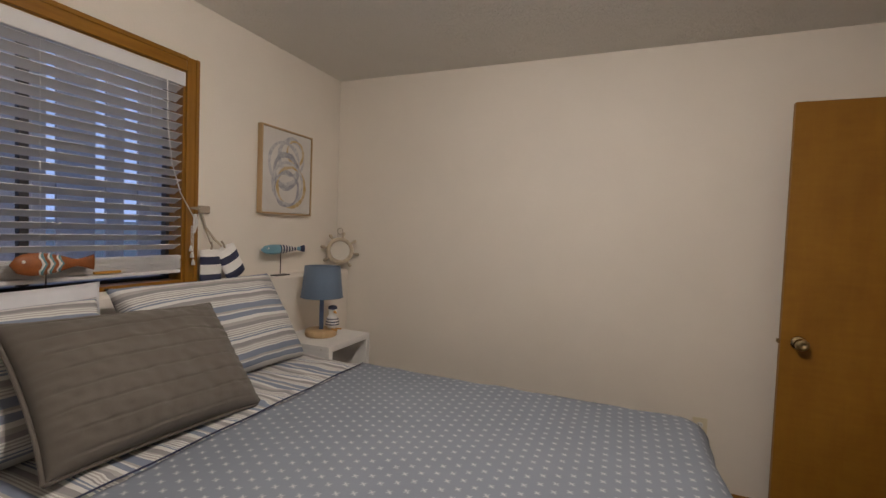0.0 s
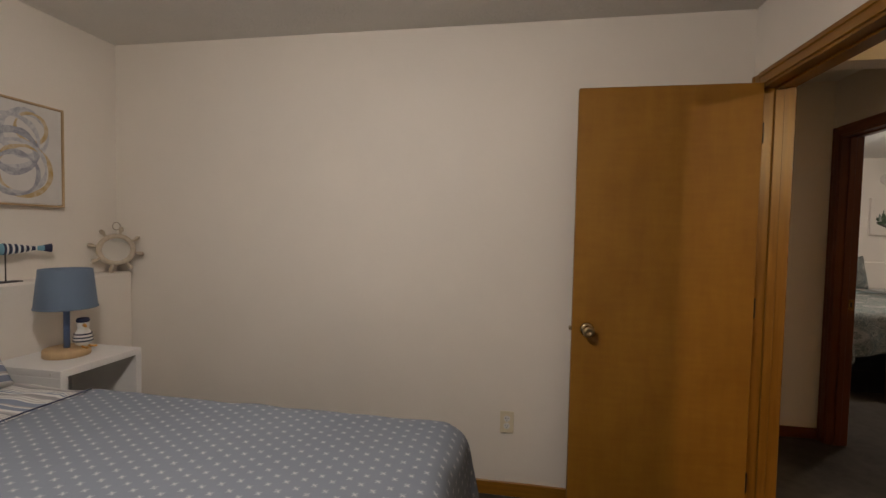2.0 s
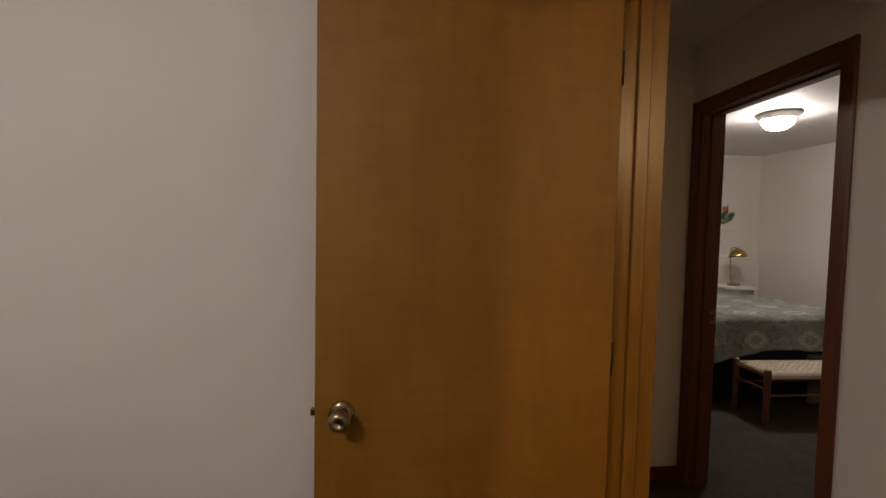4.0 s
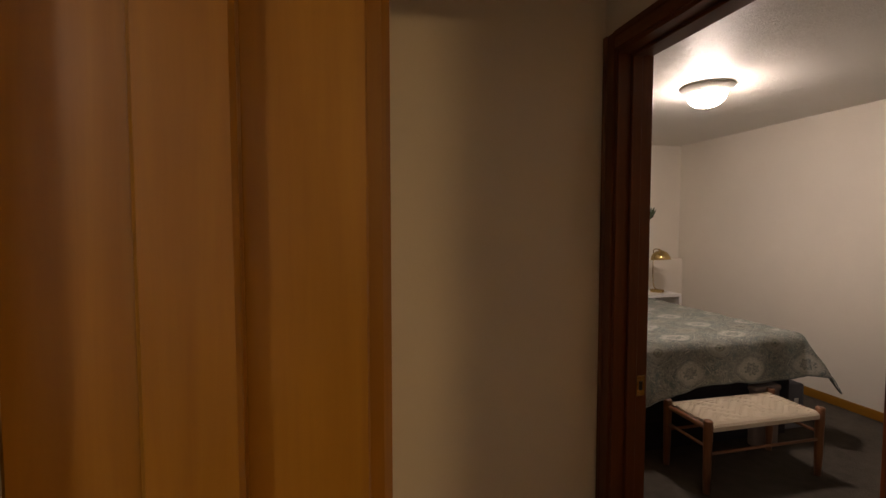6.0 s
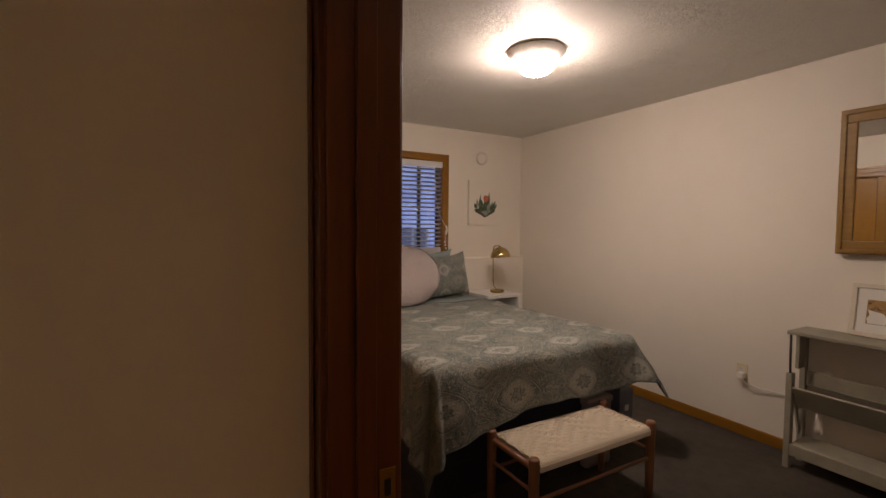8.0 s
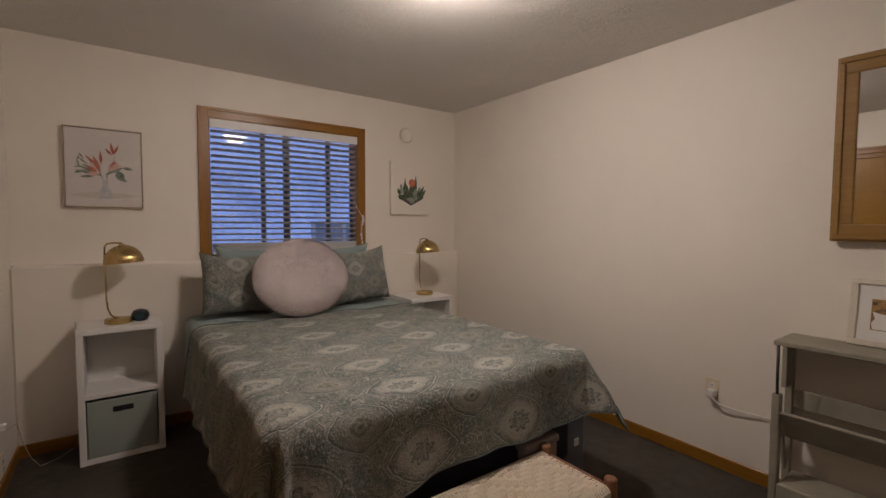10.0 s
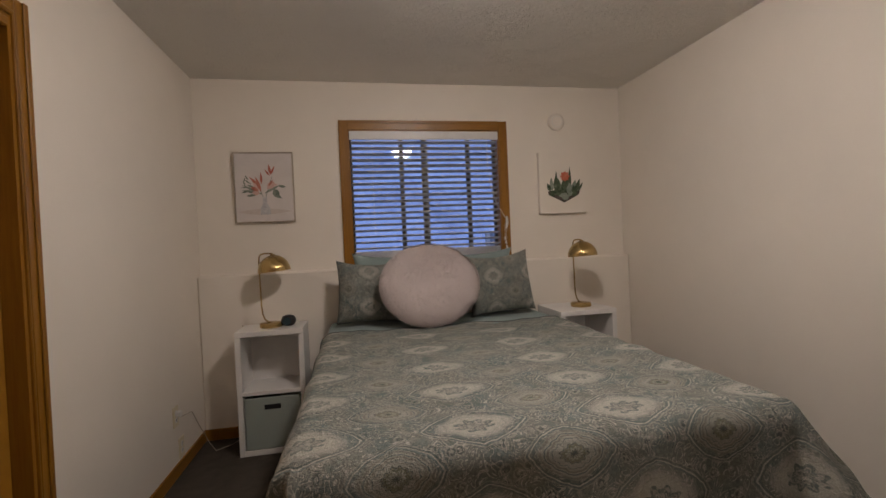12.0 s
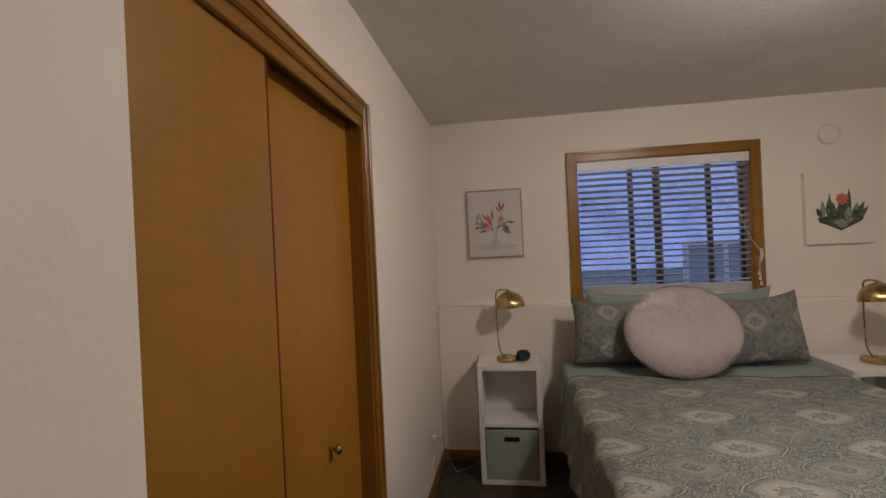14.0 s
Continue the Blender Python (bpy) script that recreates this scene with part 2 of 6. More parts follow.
def damask():
    """Teal and cream ogee medallions with fine scrolls, in cloth metres on the UV map."""
    n = Net("teal_cream_medallion_quilt")
    uv0 = n.coords("UV")
    # small hand-drawn wobble of the pattern
    wv = n.nodes.new("ShaderNodeTexNoise")
    n.links.new(uv0, wv.inputs["Vector"])
    wv.inputs["Scale"].default_value = 34.0
    off = n.nodes.new("ShaderNodeVectorMath")
    off.operation = "MULTIPLY_ADD"
    n.links.new(wv.outputs[1], off.inputs[0])
    off.inputs[1].default_value = (0.012, 0.012, 0.0)
    n.links.new(uv0, off.inputs[2])
    uv = off.outputs[0]
    u, v, _ = n.split(uv)
    PX, PY = 0.455, 0.30

    def medallion(ou, ov, wx, wy):
        a = n.m("SUBTRACT", n.m("FRACT", n.m("ADD", n.m("DIVIDE", u, PX), ou)), 0.5)
        b = n.m("SUBTRACT", n.m("FRACT", n.m("ADD", n.m("DIVIDE", v, PY), ov)), 0.5)
        a = n.m("DIVIDE", n.m("MULTIPLY", a, PX), wx)
        b = n.m("DIVIDE", n.m("MULTIPLY", b, PY), wy)
        r2 = n.m("SQRT", n.m("ADD", n.m("MULTIPLY", a, a), n.m("MULTIPLY", b, b)))
        pt = n.m("ADD", n.m("ABSOLUTE", a), n.m("ABSOLUTE", b))
        d = n.m("ADD", n.m("MULTIPLY", r2, 0.62), n.m("MULTIPLY", pt, 0.36))
        return d, n.m("ARCTAN2", b, a)

    dA, gA = medallion(0.0, 0.0, 0.122, 0.082)
    dB, gB = medallion(0.5, 0.5, 0.104, 0.070)
    cream, ecru = (0.53, 0.495, 0.43), (0.365, 0.352, 0.300)
    teal, slate, dark = (0.168, 0.205, 0.198), (0.106, 0.134, 0.131), (0.042, 0.052, 0.050)
    olive = (0.175, 0.165, 0.105)

    def band(f, x0, x1, k):
        return n.ramp(f, [(x0, 0.0), (x0 + 0.006, k), (x1, k), (x1 + 0.006, 0.0)])

    # ground: mottled grey-teal and taupe
    taupe = (0.225, 0.208, 0.172)
    bg = n.mix(n.ramp(n.noise(uv, 14.0, 4), [(0.36, 0.0), (0.62, 1.0)]), teal, slate)
    bg = n.mix(n.ramp(n.noise(uv0, 9.0, 3), [(0.40, 0.0), (0.58, 0.65)]), bg, taupe)
    # small florets: a dot and two rings each
    fl = n.voronoi(uv, 21.0)
    bg = n.mix(n.ramp(fl, [(0.0, 0.9), (0.10, 0.8), (0.13, 0.0), (0.24, 0.0), (0.27, 0.75), (0.34, 0.75), (0.38, 0.0)]), bg, ecru)
    bg = n.mix(n.ramp(fl, [(0.12, 0.0), (0.15, 0.7), (0.21, 0.7), (0.24, 0.0)]), bg, dark)
    # scrolled stems in patches
    stem = n.m("SINE", n.m("MULTIPLY", n.noise(uv, 13.0, 0, 0.5, 4.5), 24.0))
    patch = n.ramp(n.noise(uv0, 17.0, 1), [(0.36, 0.0), (0.44, 1.0)])
    bg = n.mix(n.m("MULTIPLY", n.ramp(stem, [(0.62, 0.0), (0.86, 0.95)]), patch), bg, cream)
    fine = n.voronoi(uv, 70.0)
    bg = n.mix(n.ramp(fine, [(0.14, 0.45), (0.24, 0.0)]), bg, ecru)
    # lace of small leaves
    lace = n.m("SINE", n.m("MULTIPLY", n.noise(uv0, 40.0, 0, 0.5, 3.0), 26.0))
    bg = n.mix(n.ramp(lace, [(0.60, 0.0), (0.85, 0.55)]), bg, dark)
    # a pair of smooth ogee lines round every medallion
    near = n.m("MULTIPLY", n.m("MINIMUM", dA, n.m("MULTIPLY", dB, 1.06)), 0.5)
    bg = n.mix(band(near, 0.545, 0.575, 0.85), bg, slate)
    bg = n.mix(band(near, 0.580, 0.600, 0.90), bg, cream)
    bg = n.mix(band(near, 0.604, 0.630, 0.75), bg, slate)
    bg = n.mix(band(near, 0.640, 0.656, 0.75), bg, ecru)

    def pleat(d, g, k, amp):
        return n.m("ADD", d, n.m("MULTIPLY", n.m("COSINE", n.m("MULTIPLY", g, k)), n.ramp(d, [(0.15, amp), (0.75, amp * 0.35)])))

    # darker concentric ovals
    colB = n.ramp(pleat(dB, gB, 12.0, 0.05), [(0.0, dark), (0.09, olive), (0.14, ecru), (0.22, olive), (0.32, taupe), (0.36, dark), (0.385, ecru),
                                           (0.47, ecru), (0.56, slate), (0.585, ecru), (0.66, taupe), (0.72, ecru), (0.76, slate), (0.80, ecru), (0.86, taupe), (0.93, ecru), (0.96, slate)], True)
    c = n.mix(n.ramp(n.m("MULTIPLY", dB, 0.5), [(0.42, 0.9), (0.52, 0.0)]), bg, colB)
    # brighter medallions with a leafy star
    colA = n.ramp(pleat(dA, gA, 8.0, 0.13), [(0.0, ecru), (0.06, slate), (0.14, cream), (0.19, slate), (0.27, ecru), (0.33, slate), (0.46, cream),
                                           (0.70, ecru), (0.73, cream), (0.86, ecru), (0.90, cream), (0.95, teal)], True)
    colA = n.mix(n.ramp(n.noise(uv0, 75.0, 2), [(0.50, 0.0), (0.60, 0.75)]), colA, cream)
    c = n.mix(n.ramp(n.m("MULTIPLY", dA, 0.5), [(0.30, 0.82), (0.42, 0.60), (0.52, 0.0)]), c, colA)
    # small leaves and dots through everything
    vein = n.m("SINE", n.m("MULTIPLY", n.noise(uv0, 52.0, 0, 0.5, 3.0), 24.0))
    c = n.mix(n.ramp(vein, [(0.55, 0.0), (0.85, 0.32)]), c, teal)
    dots = n.voronoi(uv0, 85.0)
    c = n.mix(n.ramp(dots, [(0.14, 0.0), (0.18, 0.35), (0.26, 0.35), (0.32, 0.0)]), c, ecru)
    c = n.mix(0.05, c, (0.185, 0.19, 0.178))
    # faded, washed patches
    c = n.mix(n.ramp(n.noise(uv0, 5.0, 3), [(0.40, 0.0), (0.75, 0.22)]), c, ecru)
    spk = n.noise(uv0, 420.0, 2)
    c = n.mix(n.ramp(spk, [(0.40, 0.35), (0.58, 0.0)]), c, slate)
    # hand-quilted puckers along the pattern
    puck = n.noise(uv0, 34.0, 3, 0.6, 0.8)
    seam = n.ramp(n.m("ABSOLUTE", n.m("SUBTRACT", near, 0.589)), [(0.0, 0.0), (0.05, 0.22)])
    n.bump(n.m("ADD", n.m("ADD", puck, seam), n.m("MULTIPLY", spk, 0.3)), 0.9, 0.013)
    return n.done(c, 0.9, 0.0, 0.15)


DAMASK = damask()


def dotted_blue():
    """Blue-grey cotton with rows of small white woven marks."""
    n = Net("blue_grey_cotton_with_white_motifs")
    uv = n.coords("UV")
    u, v, _ = n.split(uv)
    PX, PY = 0.042, 0.037
    row = n.m("DIVIDE", v, PY)
    odd = n.m("MULTIPLY", n.m("FRACT", n.m("MULTIPLY", n.m("FLOOR", row), 0.5)), 1.0)
    a = n.m("SUBTRACT", n.m("FRACT", n.m("ADD", n.m("DIVIDE", u, PX), odd)), 0.5)
    b = n.m("SUBTRACT", n.m("FRACT", row), 0.5)
    wob = n.noise(uv, 150.0, 2)
    a2 = n.m("MULTIPLY", a, PX)
    b2 = n.m("MULTIPLY", b, PY)
    arm1 = n.m("ABSOLUTE", n.m("ADD", a2, n.m("MULTIPLY", b2, 0.8)))
    arm2 = n.m("ABSOLUTE", n.m("SUBTRACT", b2, n.m("MULTIPLY", a2, 0.9)))
    r = n.m("SQRT", n.m("ADD", n.m("MULTIPLY", a2, a2), n.m("MULTIPLY", b2, b2)))
    near = n.ramp(r, [(0.0062, 1.0), (0.0094, 0.0)])
    lines = n.m("MAXIMUM", n.ramp(arm1, [(0.0028, 1.0), (0.0046, 0.0)]), n.ramp(arm2, [(0.0024, 1.0), (0.0040, 0.0)]))
    mark = n.m("MULTIPLY", n.m("MULTIPLY", near, lines), n.ramp(wob, [(0.32, 0.35), (0.5, 1.0)]))
    big = n.noise(uv, 3.0, 4, 0.6)
    base = n.mix(big, (0.178, 0.196, 0.230), (0.222, 0.243, 0.280))
    wv = n.noise(uv, 700.0, 2)
    base = n.mix(n.m("MULTIPLY", wv, 0.25), base, (0.10, 0.12, 0.17))
    c = n.mix(n.m("MULTIPLY", mark, 0.85), base, (0.50, 0.505, 0.52))
    n.bump(n.m("ADD", n.noise(uv, 24.0, 3, 0.55, 0.5), n.m("MULTIPLY", wv, 0.2)), 0.35, 0.005)
    return n.done(c, 0.92, 0.0, 0.15)


DOTTED = dotted_blue()


def striped(name, along="y"):
    n = Net(name)
    uv = n.coords("UV")
    u, v, _ = n.split(uv)
    s = v if along == "y" else u
    wob = n.m("MULTIPLY", n.m("SUBTRACT", n.noise(uv, 6.0, 2), 0.5), 0.012)
    t = n.m("FRACT", n.m("DIVIDE", n.m("ADD", s, wob), 0.215))
    w, b, g, p = (0.66, 0.65, 0.62), (0.20, 0.235, 0.31), (0.27, 0.26, 0.26), (0.40, 0.38, 0.36)
    c = n.ramp(t, [(0.0, w), (0.07, b), (0.17, w), (0.20, p), (0.24, b), (0.36, w), (0.39, p), (0.41, w), (0.43, p),
                   (0.45, w), (0.47, p), (0.50, g), (0.58, w), (0.64, b), (0.67, w), (0.69, b), (0.71, w), (0.74, g),
                   (0.76, w), (0.78, p), (0.80, w), (0.82, p), (0.84, w), (0.86, g), (0.93, p)], True)
    f = n.noise(uv, 800.0, 2)
    c = n.mix(n.m("MULTIPLY", f, 0.22), c, (0.28, 0.27, 0.26))
    n.bump(n.m("ADD", n.noise(uv, 20.0, 3, 0.55, 0.7), n.m("MULTIPLY", f, 0.2)), 0.45, 0.006)
    return n.done(c, 0.92, 0.0, 0.15)


STRIPED = striped("striped_cotton_across")
STRIPED_ALONG = striped("striped_cotton_along", "x")


# ---- mesh helpers ----
def part(name, bm, material, parent=None, label="", smooth=False, uv=None):
    """Links a bmesh, in world places, as one mesh object under a thing or a part."""
    root = parent
    while root is not None and root.parent is not None:
        root = root.parent
    if root is not None:
        bmesh.ops.translate(bm, verts=bm.verts, vec=-root.location)
    bmesh.ops.recalc_face_normals(bm, faces=bm.faces) if smooth != "keep" else None
    me = bpy.data.meshes.new(name)
    bm.to_mesh(me)
    bm.free()
    me.materials.append(material)
    if smooth:
        me.polygons.foreach_set("use_smooth", [True] * len(me.polygons))
    ob = new(name, me)
    ob.parent = parent
    if label:
        ob["label"] = label
    return ob


def thing(name, at, label, category, group="", kind=""):
    ob = new(name)
    ob.location = at
    ob.empty_display_size = 0.1
    return tagged(ob, label, category, group, kind)


def solo(name, bm, material, label, category, kind="", smooth=False, group=""):
    return tagged(part(name, bm, material, None, "", smooth), label, category, group, kind)


def box(bm, x0, x1, y0, y1, z0, z1, bevel=0.0, seg=1, m=None):
    vs = [bm.verts.new((x, y, z)) for x in (x0, x1) for y in (y0, y1) for z in (z0, z1)]
    fs = [bm.faces.new([vs[i] for i in q]) for q in
          ((0, 1, 3, 2), (4, 6, 7, 5), (0, 4, 5, 1), (2, 3, 7, 6), (0, 2, 6, 4), (1, 5, 7, 3))]
    if bevel:
        es = list({e for f in fs for e in f.edges})
        r = bmesh.ops.bevel(bm, geom=es, offset=bevel, segments=seg, affect="EDGES", profile=0.6)
        vs = list({v for f in r["faces"] for v in f.verts} | {v for v in vs if v.is_valid})
    if m is not None:
        bmesh.ops.transform(bm, matrix=m, verts=[v for v in vs if v.is_valid])
    return bm


def boxes(*rows, bevel=0.0):
    bm = bmesh.new()
    for r in rows:
        box(bm, *r, bevel=bevel)
    return bm


def lathe(bm, profile, n=24, m=None, cap=True):
    m = m or Matrix()
    rings = []
    for r, z in profile:
        rings.append([bm.verts.new(m @ Vector((r * math.cos(2 * math.pi * i / n), r * math.sin(2 * math.pi * i / n), z))) for i in range(n)])
    for a, b in zip(rings, rings[1:]):
        for i in range(n):
            bm.faces.new((a[i], a[(i + 1) % n], b[(i + 1) % n], b[i]))
    if cap:
        bm.faces.new(rings[0][::-1])
        bm.faces.new(rings[-1])
    return bm


def tube(bm, pts, r, n=8, taper=None):
    pts = [Vector(p) for p in pts]
    rings = []
    up = Vector((0.3, 0.2, 1)).normalized()
    for i, p in enumerate(pts):
        d = (pts[min(i + 1, len(pts) - 1)] - pts[max(i - 1, 0)]).normalized()
        a = d.cross(up)
        if a.length < 1e-3:
            a = d.cross(Vector((1, 0, 0)))
        a.normalize()
        b = d.cross(a)
        q = r if taper is None else taper[i] * r
        rings.append([bm.verts.new(p + (a * math.cos(2 * math.pi * k / n) + b * math.sin(2 * math.pi * k / n)) * q) for k in range(n)])
    for s, t in zip(rings, rings[1:]):
        for k in range(n):
            bm.faces.new((s[k], s[(k + 1) % n], t[(k + 1) % n], t[k]))
    bm.faces.new(rings[0][::-1])
    bm.faces.new(rings[-1])
    return bm


def plate(bm, outline, depth, m=None):
    """A flat outline (x, z) with a thickness along y."""
    m = m or Matrix()
    f = [bm.verts.new(m @ Vector((x, 0, z))) for x, z in outline]
    b = [bm.verts.new(m @ Vector((x, depth, z))) for x, z in outline]
    bm.faces.new(f)
    bm.faces.new(b[::-1])
    k = len(f)
    for i in range(k):
        bm.faces.new((f[i], b[i], b[(i + 1) % k], f[(i + 1) % k]))
    return bm


def rounded(outline, n=4):
    """A closed outline of few corners, drawn as a smooth curve."""
    k = len(outline)
    out = []
    for i in range(k):
        p0, p1, p2, p3 = (Vector(outline[(i + q) % k]) for q in (-1, 0, 1, 2))
        for j in range(n):
            t = j / n
            v = 0.5 * (2 * p1 + (p2 - p0) * t + (2 * p0 - 5 * p1 + 4 * p2 - p3) * t * t + (3 * p1 - p0 - 3 * p2 + p3) * t ** 3)
            out.append((v.x, v.y))
    return out


def ellipse(cx, cz, rx, rz, n=24, a0=0.0, a1=2 * math.pi):
    return [(cx + rx * math.cos(a0 + (a1 - a0) * i / n), cz + rz * math.sin(a0 + (a1 - a0) * i / n)) for i in range(n)]


# ---- structure ----
T = 0.12
CEIL = 2.415
X1W, X1E, Y1N, Y1S = -1.40, 2.02, 3.215, -0.45
HX0, HX1, HEND = 2.15, 3.02, 4.31
X2D, X2W, X2E, Y2N, Y2S, JOG = 3.145, 2.945, 6.10, 7.50, 3.20, 4.618
LEDGE = 1.09
LX1, LY2 = -1.29, 7.425
DOOR1 = (2.325, 3.15)
DOOR2 = (3.465, 4.25)
DOOR3 = (3.412, 4.278)
HEAD = 2.05
WIN1 = (0.885, 2.014)
WIN2 = (3.955, 5.087)
WIN3 = (-0.60, 0.541)
WTOP = 2.08

solo("floor", boxes((X1W - 0.3, X2E + 0.3, -2.6, Y2N + 0.3, -0.1, 0.0)), CARPET, "worn taupe cut-pile carpet throughout the rooms", "floor", "structure")
solo("ceiling", boxes((X1W - 0.3, X2E + 0.3, -2.6, Y2N + 0.3, CEIL, CEIL + 0.12)), CEILING, "off-white stomp-textured painted ceiling", "ceiling", "structure")


def wall(name, *rows, label="smooth warm off-white painted wall", bevel=0.0):
    return solo(name, boxes(*rows, bevel=bevel), WALL, label, "wall", "structure")


wall("wall_west_1",
     (X1W - T, X1W, Y1S, WIN1[0], LEDGE, CEIL), (X1W - T, X1W, WIN1[1], Y1N, LEDGE, CEIL),
     (X1W - T, X1W, WIN1[0], WIN1[1], WTOP, CEIL), label="off-white window wall above a ledge")
wall("ledge_west_1", (X1W - T, LX1, Y1S, Y1N, 0, LEDGE), label="thicker lower wall with a painted ledge on top", bevel=0.012)
wall("wall_north_1", (X1W - T, X1E + 0.13, Y1N, Y1N + T, 0, CEIL))
wall("wall_south_1", (X1W - T, X1E + 0.13, Y1S - T, Y1S, 0, CEIL))
wall("wall_east_1",
     (X1E, HX0, Y1S, DOOR1[0], 0, CEIL), (X1E, HX0, DOOR1[1], Y1N, 0, CEIL), (X1E, HX0, DOOR1[0], DOOR1[1], HEAD, CEIL))
wall("wall_east_3",
     (X1E, HX0, Y1N + T, DOOR3[0], 0, CEIL), (X1E, HX0, DOOR3[1], Y2N, 0, CEIL), (X1E, HX0, DOOR3[0], DOOR3[1], HEAD, CEIL))
wall("wall_hall_end", (HX0, 2.80, HEND, HEND + T, 0, CEIL))
wall("hall_header", (HX0, HX1, 3.215, 3.34, 2.167, CEIL), label="dropped painted header across the hallway")
# unseen south end at y 2.2, placed to cast the hall end's shadow edge
wall("wall_hall_east",
     (HX1, X2D, 2.2, DOOR2[0], 0, CEIL), (HX1, X2D, DOOR2[1], JOG, 0, CEIL), (HX1, X2D, DOOR2[0], DOOR2[1], HEAD, CEIL),
     (2.80, HX1, HEND, JOG, 0, CEIL))
CLO = (4.715, 5.890)
CHEAD = 2.028
wall("wall_west_2",
     (X2W - T, X2W, JOG, CLO[0], 0, CEIL), (X2W - T, X2W, CLO[1], Y2N, 0, CEIL), (X2W - T, X2W, CLO[0], CLO[1], CHEAD, CEIL))
wall("wall_closet_back", (HX0, HX0 + 0.05, HEND + T, Y2N, 0, CEIL))
wall("wall_north_2",
     (HX0 + 0.05, WIN2[0], Y2N, Y2N + T, LEDGE, CEIL), (WIN2[1], X2E, Y2N, Y2N + T, LEDGE, CEIL), (WIN2[0], WIN2[1], Y2N, Y2N + T, WTOP, CEIL),
     label="off-white window wall above a ledge")
wall("ledge_north_2", (X2W, X2E, LY2, Y2N + T, 0, LEDGE), label="thicker lower wall with a painted ledge on top", bevel=0.012)
wall("wall_east_2", (X2E, X2E + T, Y2S - T, Y2N + T, 0, CEIL))
wall("wall_south_2", (X2D, X2E, Y2S - T, Y2S, 0, CEIL))
wall("wall_north_3",
     (X1W - T, WIN3[0], Y2N, Y2N + T, LEDGE, CEIL), (WIN3[1], X1E, Y2N, Y2N + T, LEDGE, CEIL), (WIN3[0], WIN3[1], Y2N, Y2N + T, WTOP, CEIL),
     label="off-white window wall above a ledge")
wall("ledge_north_3", (X1W, X1E, Y2N - 0.06, Y2N + T, 0, LEDGE), label="thicker lower wall with a painted ledge on top", bevel=0.012)
wall("wall_west_3", (X1W - T, X1W, Y1N + T, Y2N + T, 0, CEIL))
# unseen room, made up round the lamp that lights the hallway
wall("wall_living_unseen",
     (HX0 + 0.0, 5.8, -2.2 - T, -2.2, 0, CEIL), (5.8, 5.8 + T, -2.2, 2.2, 0, CEIL), (X2D, 5.8 + T, 2.2, 2.2 + T, 0, CEIL),
     (X1E, HX0, -2.2 - T, Y1S - T, 0, CEIL))


# baseboards
def baseboard(name, x0, x1, y0, y1, shaded_wood=None):
    bm = bmesh.new()
    box(bm, x0, x1, y0, y1, 0.0, 0.075, 0.004)
    return solo(name, bm, shaded_wood or (TRIM_X if x1 - x0 > y1 - y0 else TRIM_Y), "wooden baseboard, hallway shade put into its red-brown colour" if shaded_wood else "honey-stained wooden baseboard along the wall", "baseboard", "structure")


BB = 0.012
baseboard("baseboard_1", LX1, X1E, Y1N - BB, Y1N)
baseboard("baseboard_2", X1E - BB, X1E, Y1S, DOOR1[0] - 0.06)
baseboard("baseboard_3", HX0, HX1 - 0.003, HEND - BB, HEND, DIM_TRIM_Y)
baseboard("baseboard_4", HX1 - BB, HX1, 2.2, DOOR2[0] - 0.06, DIM_TRIM_Y)
baseboard("baseboard_5", X2E - BB, X2E, Y2S, LY2)
baseboard("baseboard_6", X2W, X2E - BB, LY2 - BB, LY2)
baseboard("baseboard_7", X2W, X2W + BB, CLO[1] + 0.06, LY2 - BB)
baseboard("baseboard_8", X1W, X1E, Y2N - 0.06 - BB, Y2N - 0.06)
baseboard("baseboard_9", X2D, X2D + BB, DOOR2[1] + 0.06, JOG)
baseboard("baseboard_10", HX0, HX0 + BB, 3.21, DOOR3[0] - 0.06, DIM_TRIM_Y)
baseboard("baseboard_11", LX1, LX1 + BB, Y1S, Y1N - BB)


